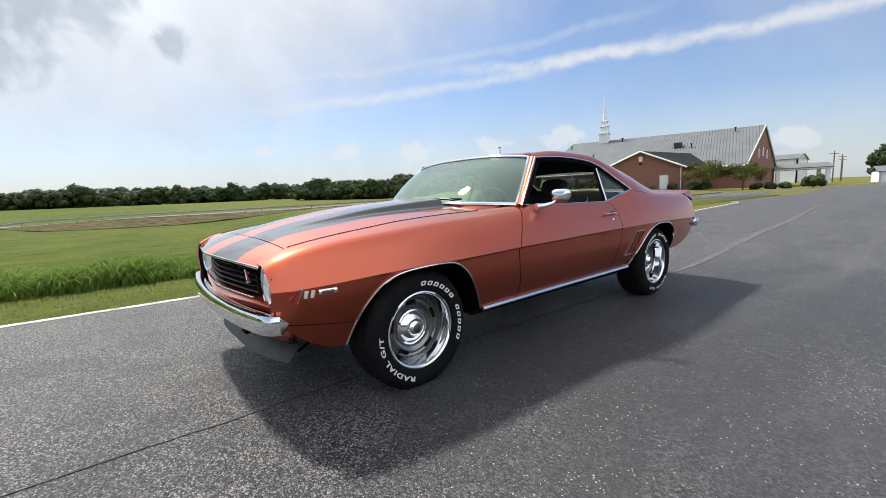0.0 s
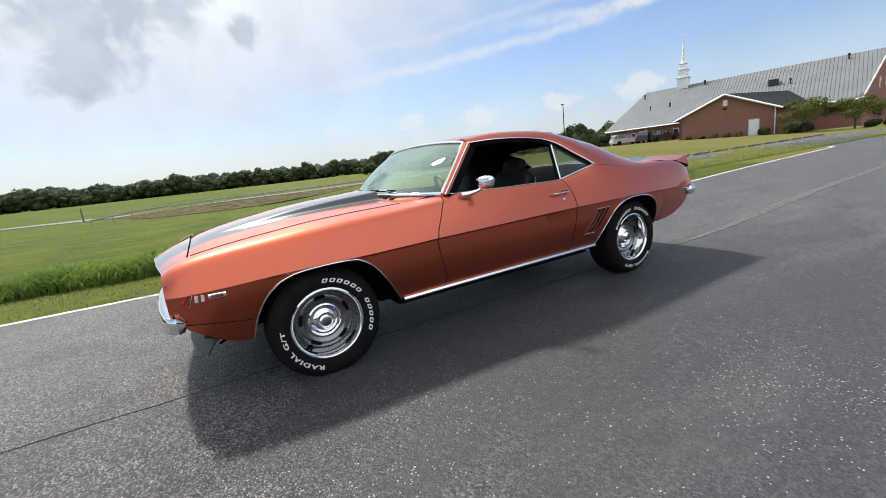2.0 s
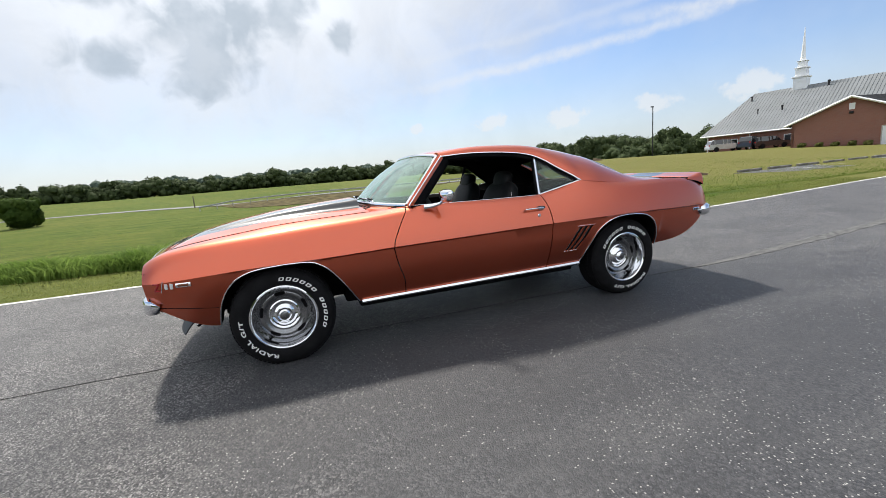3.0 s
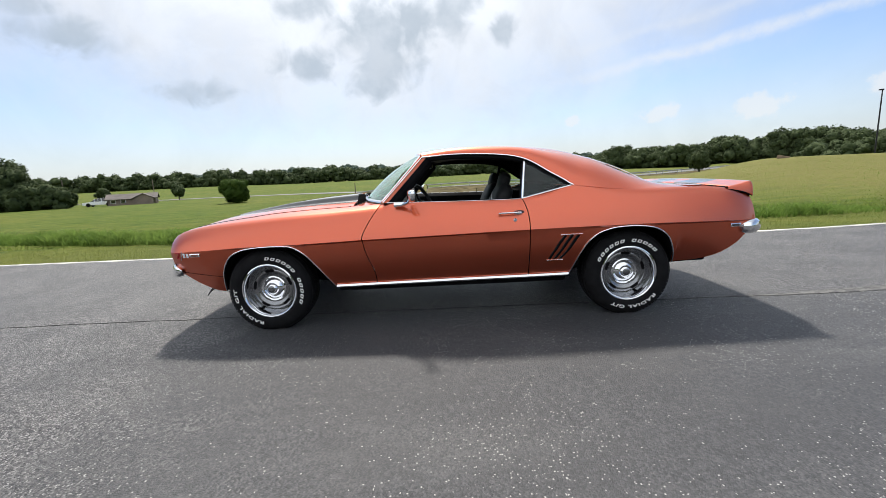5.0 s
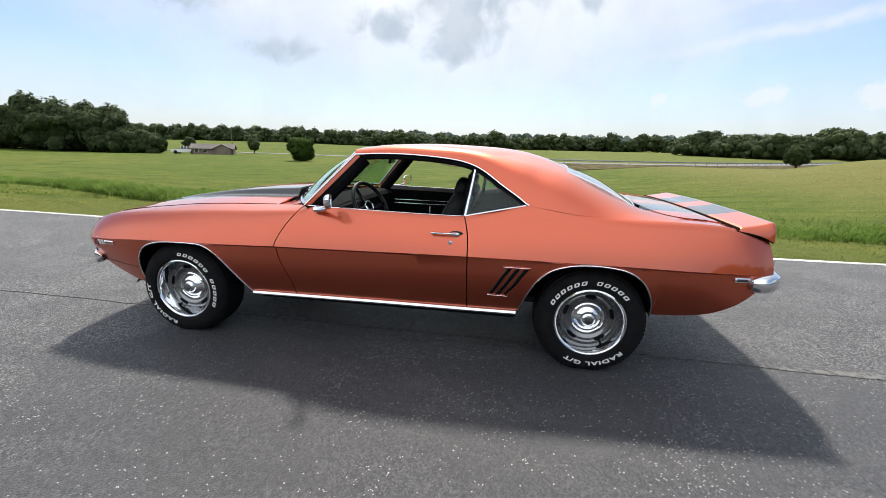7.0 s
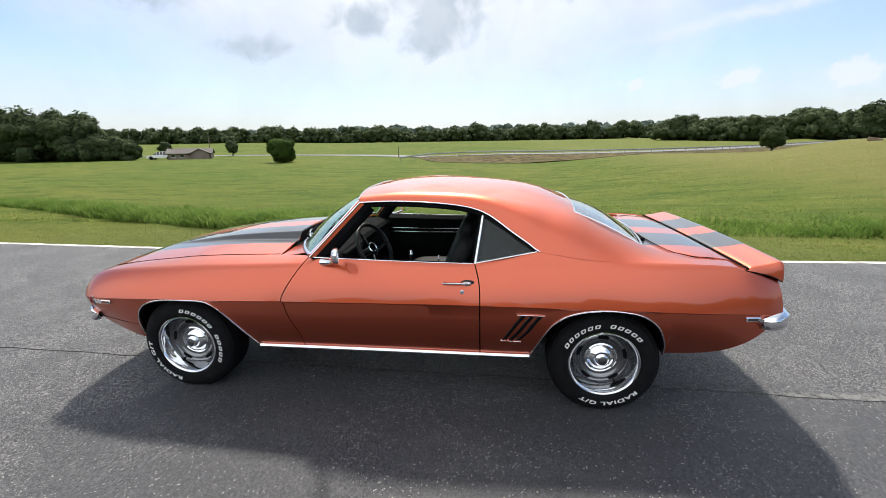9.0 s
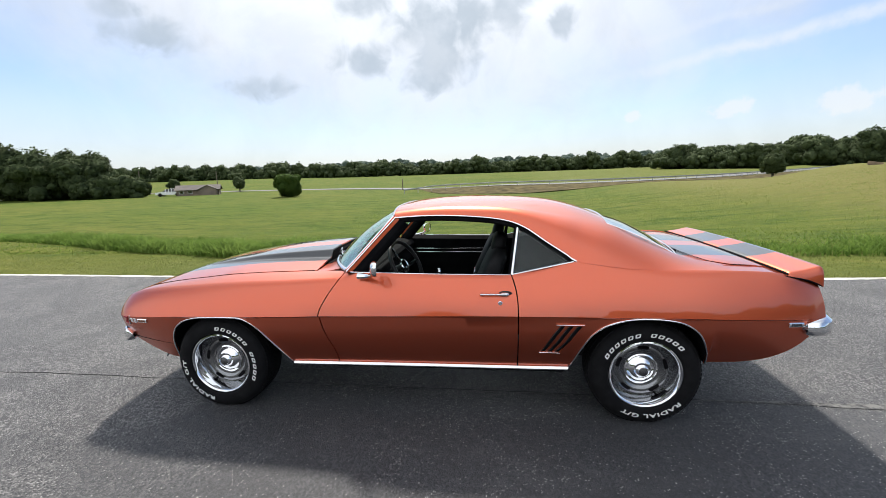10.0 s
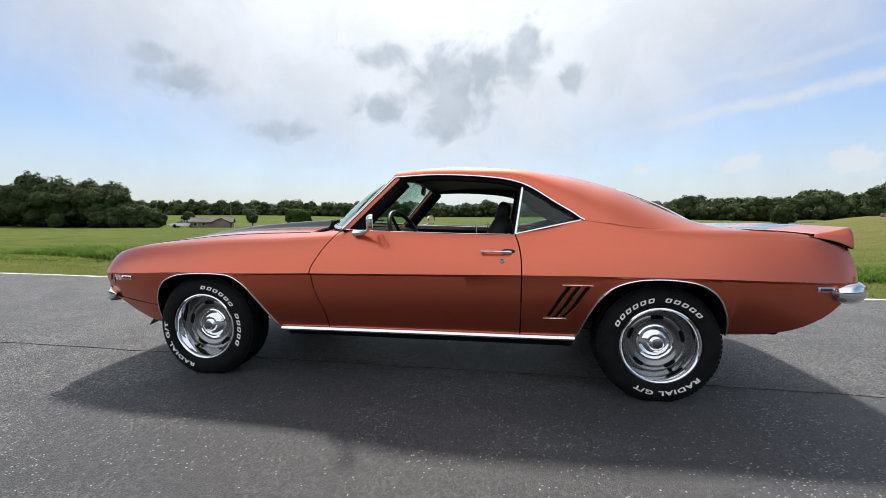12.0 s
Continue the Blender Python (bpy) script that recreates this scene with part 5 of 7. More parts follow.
def block_word(counts, radius, tall, middle, span):
    """A word drawn as a row of plain hollow slanted blocks along a circle."""
    bm = bmesh.new()
    n = sum(counts) + len(counts) - 1
    k = 0
    for w in counts:
        for _ in range(w):
            mid = radians(middle + span / 2 - span * (k + 0.5) / n)
            half = radians(span / n * 0.36)
            rings = []
            for u, v in ((1.0, 1.0), (0.42, 0.50)):
                corners = [(-u, -v * 0.7), (-u * 0.75, -v), (u * 0.75, -v), (u, -v * 0.7), (u, v * 0.7), (u * 0.75, v), (-u * 0.75, v), (-u, v * 0.7)]
                ring = []
                for sx, sy in corners:
                    a = mid - half * sx - radians(0.8) * sy
                    rr = radius + tall / 2 * sy
                    ring.append(bm.verts.new((rr * math.cos(a), 0, rr * math.sin(a))))
                rings.append(ring)
            for c in range(8):
                bm.faces.new((rings[0][c], rings[0][(c + 1) % 8], rings[1][(c + 1) % 8], rings[1][c]))
            k += 1
        k += 1
    return bm


def islands(bm):
    """Splits a mesh into one mesh for each connected piece."""
    left, out = set(bm.verts), []
    while left:
        seed = left.pop()
        group, todo = {seed}, [seed]
        while todo:
            for e in todo.pop().link_edges:
                for v in e.verts:
                    if v in left:
                        left.discard(v)
                        group.add(v)
                        todo.append(v)
        nb = bmesh.new()
        at = {v: nb.verts.new(v.co) for v in group}
        for f in {f for v in group for f in v.link_faces}:
            nb.faces.new([at[v] for v in f.verts])
        out.append(nb)
    return out


def wheel(x, y, z, turn, spin):
    """A tyre on a slotted steel rim with trim ring and cap; its outer face looks along -y before turning."""
    w = empty("wheel")
    w.parent = car
    w.matrix_local = pose(x, y, z, 0, 0, turn)
    tagged(w, label="black raised-letter tyre on a slotted silver wheel with chrome ring")
    # depth 0 is the outer face of the trim ring
    prof = [(0.205, 0.030), (0.212, 0.004), (0.222, -0.010), (0.245, -0.016), (0.272, -0.016), (0.302, -0.009), (0.323, 0.005), (0.335, 0.022), (0.341, 0.040), (0.344, 0.075), (0.345, 0.115), (0.344, 0.155), (0.341, 0.190), (0.335, 0.208), (0.322, 0.224), (0.285, 0.236), (0.235, 0.232), (0.205, 0.20)]
    prof = [(0.205 + (rr - 0.205) * 0.86, d) for rr, d in prof]
    rubber = lathe(prof, 120)
    for v in rubber.verts:      # the tyre sits a little flat where it carries the car
        if v.co.z < 0.003 - z:
            v.co.y += (-0.006 if v.co.y < 0.1 else 0.006) * min(1.0, (0.003 - z - v.co.z) / 0.012)
            v.co.z = 0.003 - z
    tyre = part("tyre", rubber, "rubber", w)
    tread = bmesh.new()
    for k in range(72):
        a = 2 * math.pi * k / 72
        for d0, d1, off in ((0.024, 0.060, 0.0), (0.075, 0.110, 0.5), (0.120, 0.155, 0.0), (0.170, 0.206, 0.5)):
            aa = a + off * 2 * math.pi / 72
            rr = 0.3205 if d0 in (0.024, 0.170) else 0.3255
            if -math.cos(aa) * rr < 0.004 - z:
                continue
            box(tread, (-0.0105, d0, rr - 0.004), (0.0105, d1, rr + 0.004), 0.0, Matrix.Rotation(aa, 4, "Y"))
    part("tread", tread, "rubber", tyre, "", False)
    for bm in (block_word((6, 5), 0.2555, 0.0235, 98 + spin, 117), round_text("RADIAL G/T", 0.2555, 0.0240, -80 + spin, 80)):
        for v in bm.verts:
            v.co.y = -0.0185
        bm.normal_update()
        bmesh.ops.reverse_faces(bm, faces=[f for f in bm.faces if f.normal.y > 0])
        for piece in islands(bm):
            part("sidewall_letter", piece, "white_letter", tyre, "", False)
    rim = part("rim", lathe([(r0, d + 0.040) for r0, d in ((0.168, 0.054), (0.164, 0.048), (0.157, 0.036), (0.150, 0.032), (0.140, 0.031), (0.128, 0.033), (0.118, 0.040), (0.110, 0.044), (0.100, 0.044), (0.092, 0.05))], 72), "silver", w, "silver slotted rim")
    part("trim_ring", lathe([(0.208, 0.020), (0.214, 0.004), (0.210, -0.004), (0.203, -0.006), (0.196, -0.001), (0.192, 0.010), (0.186, 0.040), (0.179, 0.072), (0.173, 0.088), (0.166, 0.095)], 84), "chrome", rim, "deep chrome trim ring")
    part("barrel", lathe([(0.20, 0.22), (0.187, 0.105), (0.0, 0.115)], 40), "black", rim)
    cap = part("centre_cap", lathe([(r0, d + 0.050) for r0, d in ((0.100, 0.050), (0.102, 0.040), (0.098, 0.030), (0.090, 0.026), (0.084, 0.029), (0.078, 0.024), (0.066, 0.012), (0.052, 0.006), (0.049, 0.008), (0.045, 0.002), (0.040, -0.006), (0.030, -0.012), (0.028, -0.010), (0.024, -0.015), (0.012, -0.018), (0.0, -0.018))], 64), "chrome", rim, "stepped chrome centre cap")
    part("cap_medallion", lathe([(0.026, 0.040), (0.0255, 0.0335), (0.022, 0.0318), (0.0, 0.0315)], 32), "silver", cap, "dark grey medallion")
    for k in range(5):
        a0 = radians(spin + 88 + 72 * k)
        rows = []
        for a in np.linspace(-0.235, 0.235, 11):
            thin = 0.011 * (1 - (a / 0.245) ** 6) ** 0.5
            rows.append([Vector(((0.143 + e * thin) * math.cos(a0 + a), 0.0695, (0.143 + e * thin) * math.sin(a0 + a))) for e in (-1, 1)])
        part("slot", sheet(rows, 0.003, (0, -1, 0)), "black", rim)
    part("valve_stem", tube([(0.176 * math.cos(radians(-60 + spin)), 0.085, 0.176 * math.sin(radians(-60 + spin))), (0.170 * math.cos(radians(-60 + spin)), 0.055, 0.170 * math.sin(radians(-60 + spin)))], 0.006, 8), "black", rim)
    return w


wheel(-1.370, -0.890, 0.313, 0, -65)
wheel(1.364, -0.893, 0.318, 0, 0)
wheel(-1.370, 0.890, 0.313, 180, 30)
wheel(1.364, 0.893, 0.318, 180, 120)


# ---------------------------------------------------------------- land
ROAD = [(-160, 99), (-100, 95), (-60, 90), (-30, 82), (-10, 68), (8, 60), (29, 68), (49, 85), (80, 112), (130, 150), (220, 215)]


def road_offset(x, y):
    """Distance from the far road's centre line (towards the viewer negative) and the way along x."""
    best = None
    for (x0, y0), (x1, y1) in zip(ROAD, ROAD[1:]):
        dx, dy = x1 - x0, y1 - y0
        t = min(1, max(0, ((x - x0) * dx + (y - y0) * dy) / (dx * dx + dy * dy)))
        px, py = x0 + t * dx, y0 + t * dy
        d = math.hypot(x - px, y - py)
        if best is None or d < best[0]:
            s = (dx * (y - y0) - dy * (x - x0))
            best = (d, 1 if s > 0 else -1, px)
    return best


def road_level(px):
    return -0.95 + 0.55 * step((px + 14) / 18) + 0.6 * step((px - 40) / 80)


def land(x, y):
    if y < 2.0 and x < 26:
        return -0.03
    z = -1.05 * step((y - 4.2) / 13) * (1 - step((x - 3) / 17) * (1 - step((y - 42) / 26)))
    z += 1.22 * step((x - 0.60 * y) / 10) * (1 - 0.3 * step((x - 38) / 20)) * step((y - 12) / 25) * (1 - step((y - 42) / 26) * (1 - step((x - 45) / 20)))
    z += 0.25 * step((x - 40) / 30) * step((y - 28) / 20)
    z += 2.3 * step((y - 90) / 130) + 0.012 * max(0.0, y - 240)
    z += 0.9 * step((-x - 70) / 60) * step((y - 20) / 40)
    if y > 30:
        d, s, px = road_offset(x, y)
        if d < 16:
            k = 1 - step((d - 4.0) / (9.0 if s < 0 else 7.0))
            z = z * (1 - k) + road_level(px) * k
    if y > 5:
        z += 0.05 * noise.noise(Vector((x * 0.15, y * 0.15, 0))) * min(1, (y - 5) / 5)
    return z - 0.03 * (1 - step((y - 3.0) / 1.2)) * (1 if x < 24 else 1)


def spread(near, far, first, grow):
    out, v, d = [], near, first
    while v < far:
        out.append(v)
        v += d
        d *= grow
    return out + [far]


gx = sorted(set([-v for v in spread(30, 1900, 2.2, 1.09)] + [v for v in np.arange(-30, 66, 1.5)] + spread(66, 1900, 2.2, 1.09)))
gy = sorted(set([-v for v in spread(4, 1900, 3.0, 1.2)] + list(np.arange(-2, 24, 0.8)) + list(np.arange(24, 110, 1.8)) + spread(110, 1900, 3.0, 1.1)))
verts = [(x, y, land(x, y)) for x in gx for y in gy]
ny = len(gy)
faces = [(i * ny + j, (i + 1) * ny + j, (i + 1) * ny + j + 1, i * ny + j + 1) for i in range(len(gx) - 1) for j in range(ny - 1)]
me = bpy.data.meshes.new("ground")
me.from_pydata(verts, [], faces)
me.polygons.foreach_set("use_smooth", [True] * len(me.polygons))
me.materials.append(M["ground"])
ground = tagged(new("ground", me), "green grass field with a drier mown verge", "grass", kind="structure")


def flat(name, outline, z, mat, label, category, cuts=0, thick=0.02):
    bm = bmesh.new()
    vs = [bm.verts.new((x, y, z(x, y) if callable(z) else z)) for x, y in outline]
    f = bm.faces.new(vs)
    bm.normal_update()
    if f.normal.z < 0:
        f.normal_flip()
    ext = bmesh.ops.extrude_face_region(bm, geom=[f])
    top = [v for v in ext["geom"] if isinstance(v, bmesh.types.BMVert)]
    bmesh.ops.translate(bm, vec=(0, 0, -thick), verts=top)
    bmesh.ops.recalc_face_normals(bm, faces=bm.faces)
    return tagged(part(name, bm, mat, None, "", False), label, category, kind="structure")


EDGE = [(-140, 5.5), (-60, 4.2), (-25, 3.35), (-12, 3.05), (-7.0, 2.92), (-3.0, 2.72), (0, 2.62), (5, 2.64), (9, 3.0), (13.3, 3.55), (18, 3.95), (22.4, 4.35)]
edge_line = thread([(x, y, 0) for x, y in EDGE], 60)
lot = [(p.x, p.y) for p in edge_line] + [(23.6, 4.9), (25.0, 6.2), (24.5, 8.0), (19.5, 8.6), (19.0, 11.0), (27, 11.6), (45, 12.2), (47, 9.4), (52, 7.6), (60, 7.4), (90, 7.6), (130, 8.5), (150, -40), (-140, -40)]
asphalt = flat("road", lot, 0.0, "asphalt", "dark worn asphalt drive with pale aggregate showing", "asphalt")

# painted edge line
rows = []
pts = edge_line + [Vector((23.4, 4.85, 0)), Vector((24.6, 6.0, 0))]
for i, p in enumerate(pts):
    t = (pts[min(i + 1, len(pts) - 1)] - pts[max(i - 1, 0)]).normalized()
    s = Vector((-t.y, t.x, 0))
    rows.append([p + s * 0.0 + Vector((0, 0, 0.004)), p - s * 0.045 + Vector((0, 0, 0.0055)), p - s * 0.095 + Vector((0, 0, 0.004))])
tagged(part("edge_line", sheet(rows, 0.003, (0, 0, 1)), "line", None), "worn white painted edge line along the asphalt", "road marking", kind="structure")

# seam between two asphalt strips and a broad pale patched joint further on
seam = thread([(-60, -0.30, 0), (-20, -0.45, 0), (-6, -0.52, 0), (-3, -0.53, 0), (0, -0.56, 0), (2.8, -0.60, 0), (4.0, -0.52, 0), (7.3, -0.22, 0), (11, 0.0, 0), (18, 0.6, 0), (22, 0.85, 0)], 1400)
rows = []
for i, p in enumerate(seam):
    w = 0.0016 + 0.004 * noise.noise(Vector((p.x * 5, 0, 0))) + (0.085 * step((p.x - 1.6) / 3) * (0.85 + 0.5 * noise.noise(Vector((p.x * 2.6, 3, 0))) + 0.5 * noise.noise(Vector((p.x * 9, 5, 0)))))
    wob = 0.014 * noise.noise(Vector((p.x * 2.0, 7, 0))) + 0.007 * noise.noise(Vector((p.x * 9.0, 7, 0)))
    rows.append([p + Vector((0, wob + max(0.0011, w), 0.004)), p + Vector((0, wob - max(0.0011, w), 0.004))])
cut_i = next(i for i, p in enumerate(seam) if p.x > 1.8)
tagged(part("seam", sheet(rows[:cut_i + 1], 0.003, (0, 0, 1)), "seam", None), "dark tarred seam in the asphalt", "crack", kind="structure")
tagged(part("joint", sheet(rows[cut_i:], 0.003, (0, 0, 1)), "joint", None), "pale crumbled joint in the asphalt", "crack", kind="structure")

# far road with its embankment and guard rail
center = thread([(x, y, 0) for x, y in ROAD], 120)
rows = []
for i, p in enumerate(center):
    t = (center[min(i + 1, 119)] - center[max(i - 1, 0)]).normalized()
    s = Vector((-t.y, t.x, 0))
    rows.append([p + s * d + Vector((0, 0, road_level(p.x) + 0.05)) for d in (-2.6, 0, 2.6)])
tagged(part("road", sheet(rows, 0.03, (0, 0, 1)), "far_road", None), "pale asphalt country road across the field", "road", kind="structure")
bank_rows = []
for i, p in enumerate(center):
    if -12 < p.x < 75:
        t = (center[min(i + 1, 119)] - center[max(i - 1, 0)]).normalized()
        s = Vector((-t.y, t.x, 0))
        k = step((p.x + 12) / 14)
        bank_rows.append([Vector((q.x, q.y, land(q.x, q.y) + 0.05)) for q in (p - s * d for d in np.linspace(3.6, 4.2 + 9.5 * k, 7))])
tagged(part("bank", sheet(bank_rows, 0.02, (0, 0, 1)), "dry_grass", None), "brown dry grass bank below the far road", "grass", kind="structure")
rail_obj = tagged(empty("guard_rail"), "galvanised steel guard rail on posts beside the far road", "guard rail")
path = []
for i, p in enumerate(center):
    if -9 < p.x < 110:
        t = (center[min(i + 1, 119)] - center[max(i - 1, 0)]).normalized()
        path.append(p + Vector((t.y, -t.x, 0)) * 3.9 + Vector((0, 0, road_level(p.x) + 0.50)))
path = [Vector((-12.5, 55.0, -0.55)), Vector((-10.5, 56.6, -0.35)), Vector((-8.5, 58.0, -0.15))] + [p for p in path if p.x > -6]
path = thread(path, 70)
part("rail_beam", ribbon(path, 0.18, 0.05, (0.2, -1, 0)), "rail_metal", rail_obj)
for p in path[::1]:
    part("rail_post", a_box((p.x - 0.04, p.y + 0.02, p.z - 0.95), (p.x + 0.04, p.y + 0.12, p.z + 0.09)), "rail_metal", rail_obj)


# ---------------------------------------------------------------- plants
def stuff(name, verts, faces, mat, label, category, parent=None, smooth=False, normals=None):
    me = bpy.data.meshes.new(name)
    me.from_pydata(verts, [], faces)
    me.materials.append(M[mat])
    if smooth or normals:
        me.polygons.foreach_set("use_smooth", [True] * len(me.polygons))
    if normals:
        me.normals_split_custom_set_from_vertices(normals)
    ob = new(name, me)
    if parent is not None:
        ob.parent = parent
        return ob
    return tagged(ob, label, category, kind="stuff")


rnd = random.Random(4)


def blades(count, pick, tall, wide, mat, name, label, bend=0.5, segs=3):
    """Grass blades as bent tapering strips; pick() gives a place."""
    verts, faces, normals = [], [], []
    low = tall < 0.2
    for _ in range(count):
        x, y, k = pick()
        h = tall * k * rnd.uniform(0.55, 1.1)
        w = wide * rnd.uniform(0.6, 1.2)
        a = rnd.uniform(0, 2 * math.pi)
        b = rnd.uniform(0, 2 * math.pi)
        lean = bend * h * rnd.uniform(0.2, 1.0)
        z0 = land(x, y) - 0.01
        n0 = len(verts)
        cx, cy = math.cos(a) * w / 2, math.sin(a) * w / 2
        for s in range(segs):
            t = s / segs
            o = lean * t * t
            ww = 1 - 0.55 * t
            px, py, pz = x + math.cos(b) * o, y + math.sin(b) * o, z0 + h * (t - 0.25 * t * t * bend)
            verts += [(px - cx * ww, py - cy * ww, pz), (px + cx * ww, py + cy * ww, pz)]
        verts.append((x + math.cos(b) * lean, y + math.sin(b) * lean, z0 + h * (1 - 0.3 * bend)))
        if low:
            up = Vector((rnd.gauss(0, 0.25), rnd.gauss(0, 0.25) - 0.1, 1)).normalized()
            normals += [tuple(up)] * (2 * segs + 1)
        for s in range(segs - 1):
            i = n0 + 2 * s
            faces.append((i, i + 1, i + 3, i + 2))
        i = n0 + 2 * (segs - 1)
        faces.append((i, i + 1, i + 2))
    return stuff(name, verts, faces, mat, label, "grass", None, False, normals)


def edge_y(x):
    for p, q in zip(edge_line, edge_line[1:]):
        if p.x <= x <= q.x:
            return p.y + (q.y - p.y) * (x - p.x) / (q.x - p.x)
    return 3.0


def tall_spot():
    while True:
        if rnd.random() < 0.80:
            x = -0.5 - 27 * rnd.random() ** 1.5
        else:
            x = rnd.uniform(-0.5, 10)
        strong = 1.0 if x < -1 else (0.45 + 0.20 * step((x - 4) / 3)) * (1 - 0.85 * step((x - 7) / 3))
        far = max(0, -x - 2)
        mid = 4.1 + (0.03 * far * far if far < 8 else 1.92 + 0.48 * (far - 8)) + 0.15 * noise.noise(Vector((x * 0.7, 0, 2)))
        deep = abs(rnd.gauss(0, 0.75))
        y = mid + deep
        k = strong * (0.78 + 0.5 * noise.noise(Vector((x * 0.9, y * 0.9, 1)))) * (1 - 0.22 * deep) * (0.55 + 0.45 * min(1, deep / 0.3))
        if k > 0.15 and rnd.random() < 0.3 + k:
            return x, y, k


blades(30000, tall_spot, 0.60, 0.024, "blade", "tall_grass", "tall bright green unmown grass edging the field", 0.95, 5)


def verge_spot():
    x = rnd.uniform(-11, 15)
    y = edge_y(x) + 0.02 + abs(rnd.gauss(0, 1.1))
    return x, y, 1.0 if y > edge_y(x) + 0.12 else 1.3


blades(26000, verge_spot, 0.055, 0.010, "blade_dry", "verge_grass", "short mown yellowish grass along the asphalt edge", 0.8, 2)


def field_spot():
    x = rnd.uniform(-28, 34)
    y = 5.0 + rnd.random() ** 2.3 * 26
    return x, y, 0.6 + 0.8 * max(0, noise.noise(Vector((x * 0.35, y * 0.35, 4))))


blades(52000, field_spot, 0.100, 0.024, "blade_field", "field_grass", "uneven green meadow grass", 0.7, 2)


def crown(verts, faces, lobes, leaves, size, normals, body=True):
    """Adds many small leaf clumps (bent diamonds) in the outer shells of overlapping lobes."""
    total = sum(r[0] * r[1] for _, r in lobes)
    for c, r in lobes:
        # leafy body of the lobe under its outer clumps
        i0 = len(verts)
        for a in range(6 if body else 0):
            for b in range(9):
                th, ph = math.pi * (a + 0.15) / 5.3, 2 * math.pi * (b + 0.5 * (a % 2)) / 9
                d = Vector((math.sin(th) * math.cos(ph), math.sin(th) * math.sin(ph), math.cos(th)))
                q = 0.80 * (1 + 0.26 * noise.noise(d * 2.6 + Vector(c)))
                verts.append((c[0] + d.x * r[0] * q, c[1] + d.y * r[0] * q, c[2] + d.z * r[1] * q))
                normals.append(tuple((d + Vector((rnd.gauss(0, 0.45), rnd.gauss(0, 0.45), rnd.gauss(0, 0.45)))).normalized()))
        for a in range(5 if body else 0):
            for b in range(9):
                faces.append((i0 + a * 9 + b, i0 + (a + 1) * 9 + b, i0 + (a + 1) * 9 + (b + 1) % 9, i0 + a * 9 + (b + 1) % 9))
        n = int(leaves * r[0] * r[1] / total)
        for _ in range(n):
            d = Vector((rnd.gauss(0, 1), rnd.gauss(0, 1), rnd.gauss(0, 1))).normalized()
            k = rnd.uniform(0.80, 0.95) * (1 if body else rnd.uniform(0.4, 1.05)) * (1 + 0.26 * noise.noise(d * 2.6 + Vector(c)))
            p = Vector(c) + Vector((d.x * r[0], d.y * r[0], d.z * r[1])) * k
            a = (d + Vector((rnd.gauss(0, 0.45), rnd.gauss(0, 0.45), rnd.gauss(0, 0.45)))).normalized()
            u = a.orthogonal().normalized()
            v = a.cross(u)
            s = size * rnd.uniform(0.5, 1.2)
            i = len(verts)
            verts += [tuple(p + u * s), tuple(p + v * s * 0.7 - a * s * 0.25), tuple(p - u * s), tuple(p - v * s * 0.7 - a * s * 0.25)]
            faces.append((i, i + 1, i + 2, i + 3))
            soft = tuple((d * 0.8 + a * 0.8).normalized())
            normals += [soft] * 4


def bush_lobes(x, y, z, high, wide, n):
    out = [((x, y, z + high * 0.45), (wide * 0.74, high * 0.47))]
    for k in range(n):
        a = 2 * math.pi * (k + rnd.random() * 0.8) / n
        h = rnd.uniform(0.18, 0.74)
        rr = rnd.uniform(0.26, 0.36) * wide
        out.append(((x + wide * 0.55 * math.cos(a), y + wide * 0.55 * math.sin(a), z + high * h), (rr, rr)))
    return out


def lobes_for(x, y, z, high, wide, n):
    out = [((x, y, z + high * 0.52), (wide * 0.50, high * 0.44))]
    for k in range(n):
        a = 2 * math.pi * (k + rnd.random() * 0.8) / n
        h = rnd.uniform(0.24, 0.82)
        rr = rnd.uniform(0.11, 0.27) * wide
        reach = wide * 0.48 * math.sin(math.pi * min(0.95, h + 0.08)) ** 0.7
        out.append(((x + reach * math.cos(a), y + reach * math.sin(a), z + high * h), (rr, rr * rnd.uniform(0.75, 1.05))))
    return out


def tree(name, x, y, high, wide, leaves, size, mat, label, trunk_to=0.45, stem=0.16, n=9, clear=0.0):
    t = tagged(empty(name, (0, 0, 0)), label, "tree" if "tree" in name else "bush")
    z = land(x, y)
    limbs = tube([(x, y, z - 0.1), (x + 0.05 * high * 0.1, y, z + high * 0.2), (x, y + 0.03 * high, z + high * trunk_to), (x, y, z + high * 0.75)], [stem * 1.3, stem, stem * 0.7, stem * 0.2], 8)
    for k in range(5):
        a = 2.4 * k
        b = z + high * (0.22 + 0.08 * k)
        tube([(x, y, b), (x + wide * 0.22 * math.cos(a), y + wide * 0.22 * math.sin(a), b + high * 0.12), (x + wide * 0.42 * math.cos(a), y + wide * 0.42 * math.sin(a), b + high * 0.22)], [stem * 0.5, stem * 0.3, stem * 0.08], 6, False, limbs)
    part("trunk", limbs, "bark", t)
    verts, faces, normals = [], [], []
    crown(verts, faces, (lobes_for if "tree" in name else bush_lobes)(x, y, z + clear * high, high * (1 - clear), wide, n), leaves, size, normals, body="ornamental" not in name)
    stuff("crown", verts, faces, mat, "", "", t, False, normals)
    return t


def woods(name, spots, leaves, size, mat, label):
    verts, faces, normals = [], [], []
    for x, y, high, wide in spots:
        z = land(x, y) - 0.4 - 0.10 * high
        crown(verts, faces, lobes_for(x, y, z, high, wide, 18), leaves, size, normals)
    return stuff(name, verts, faces, mat, label, "woods", None, False, normals)


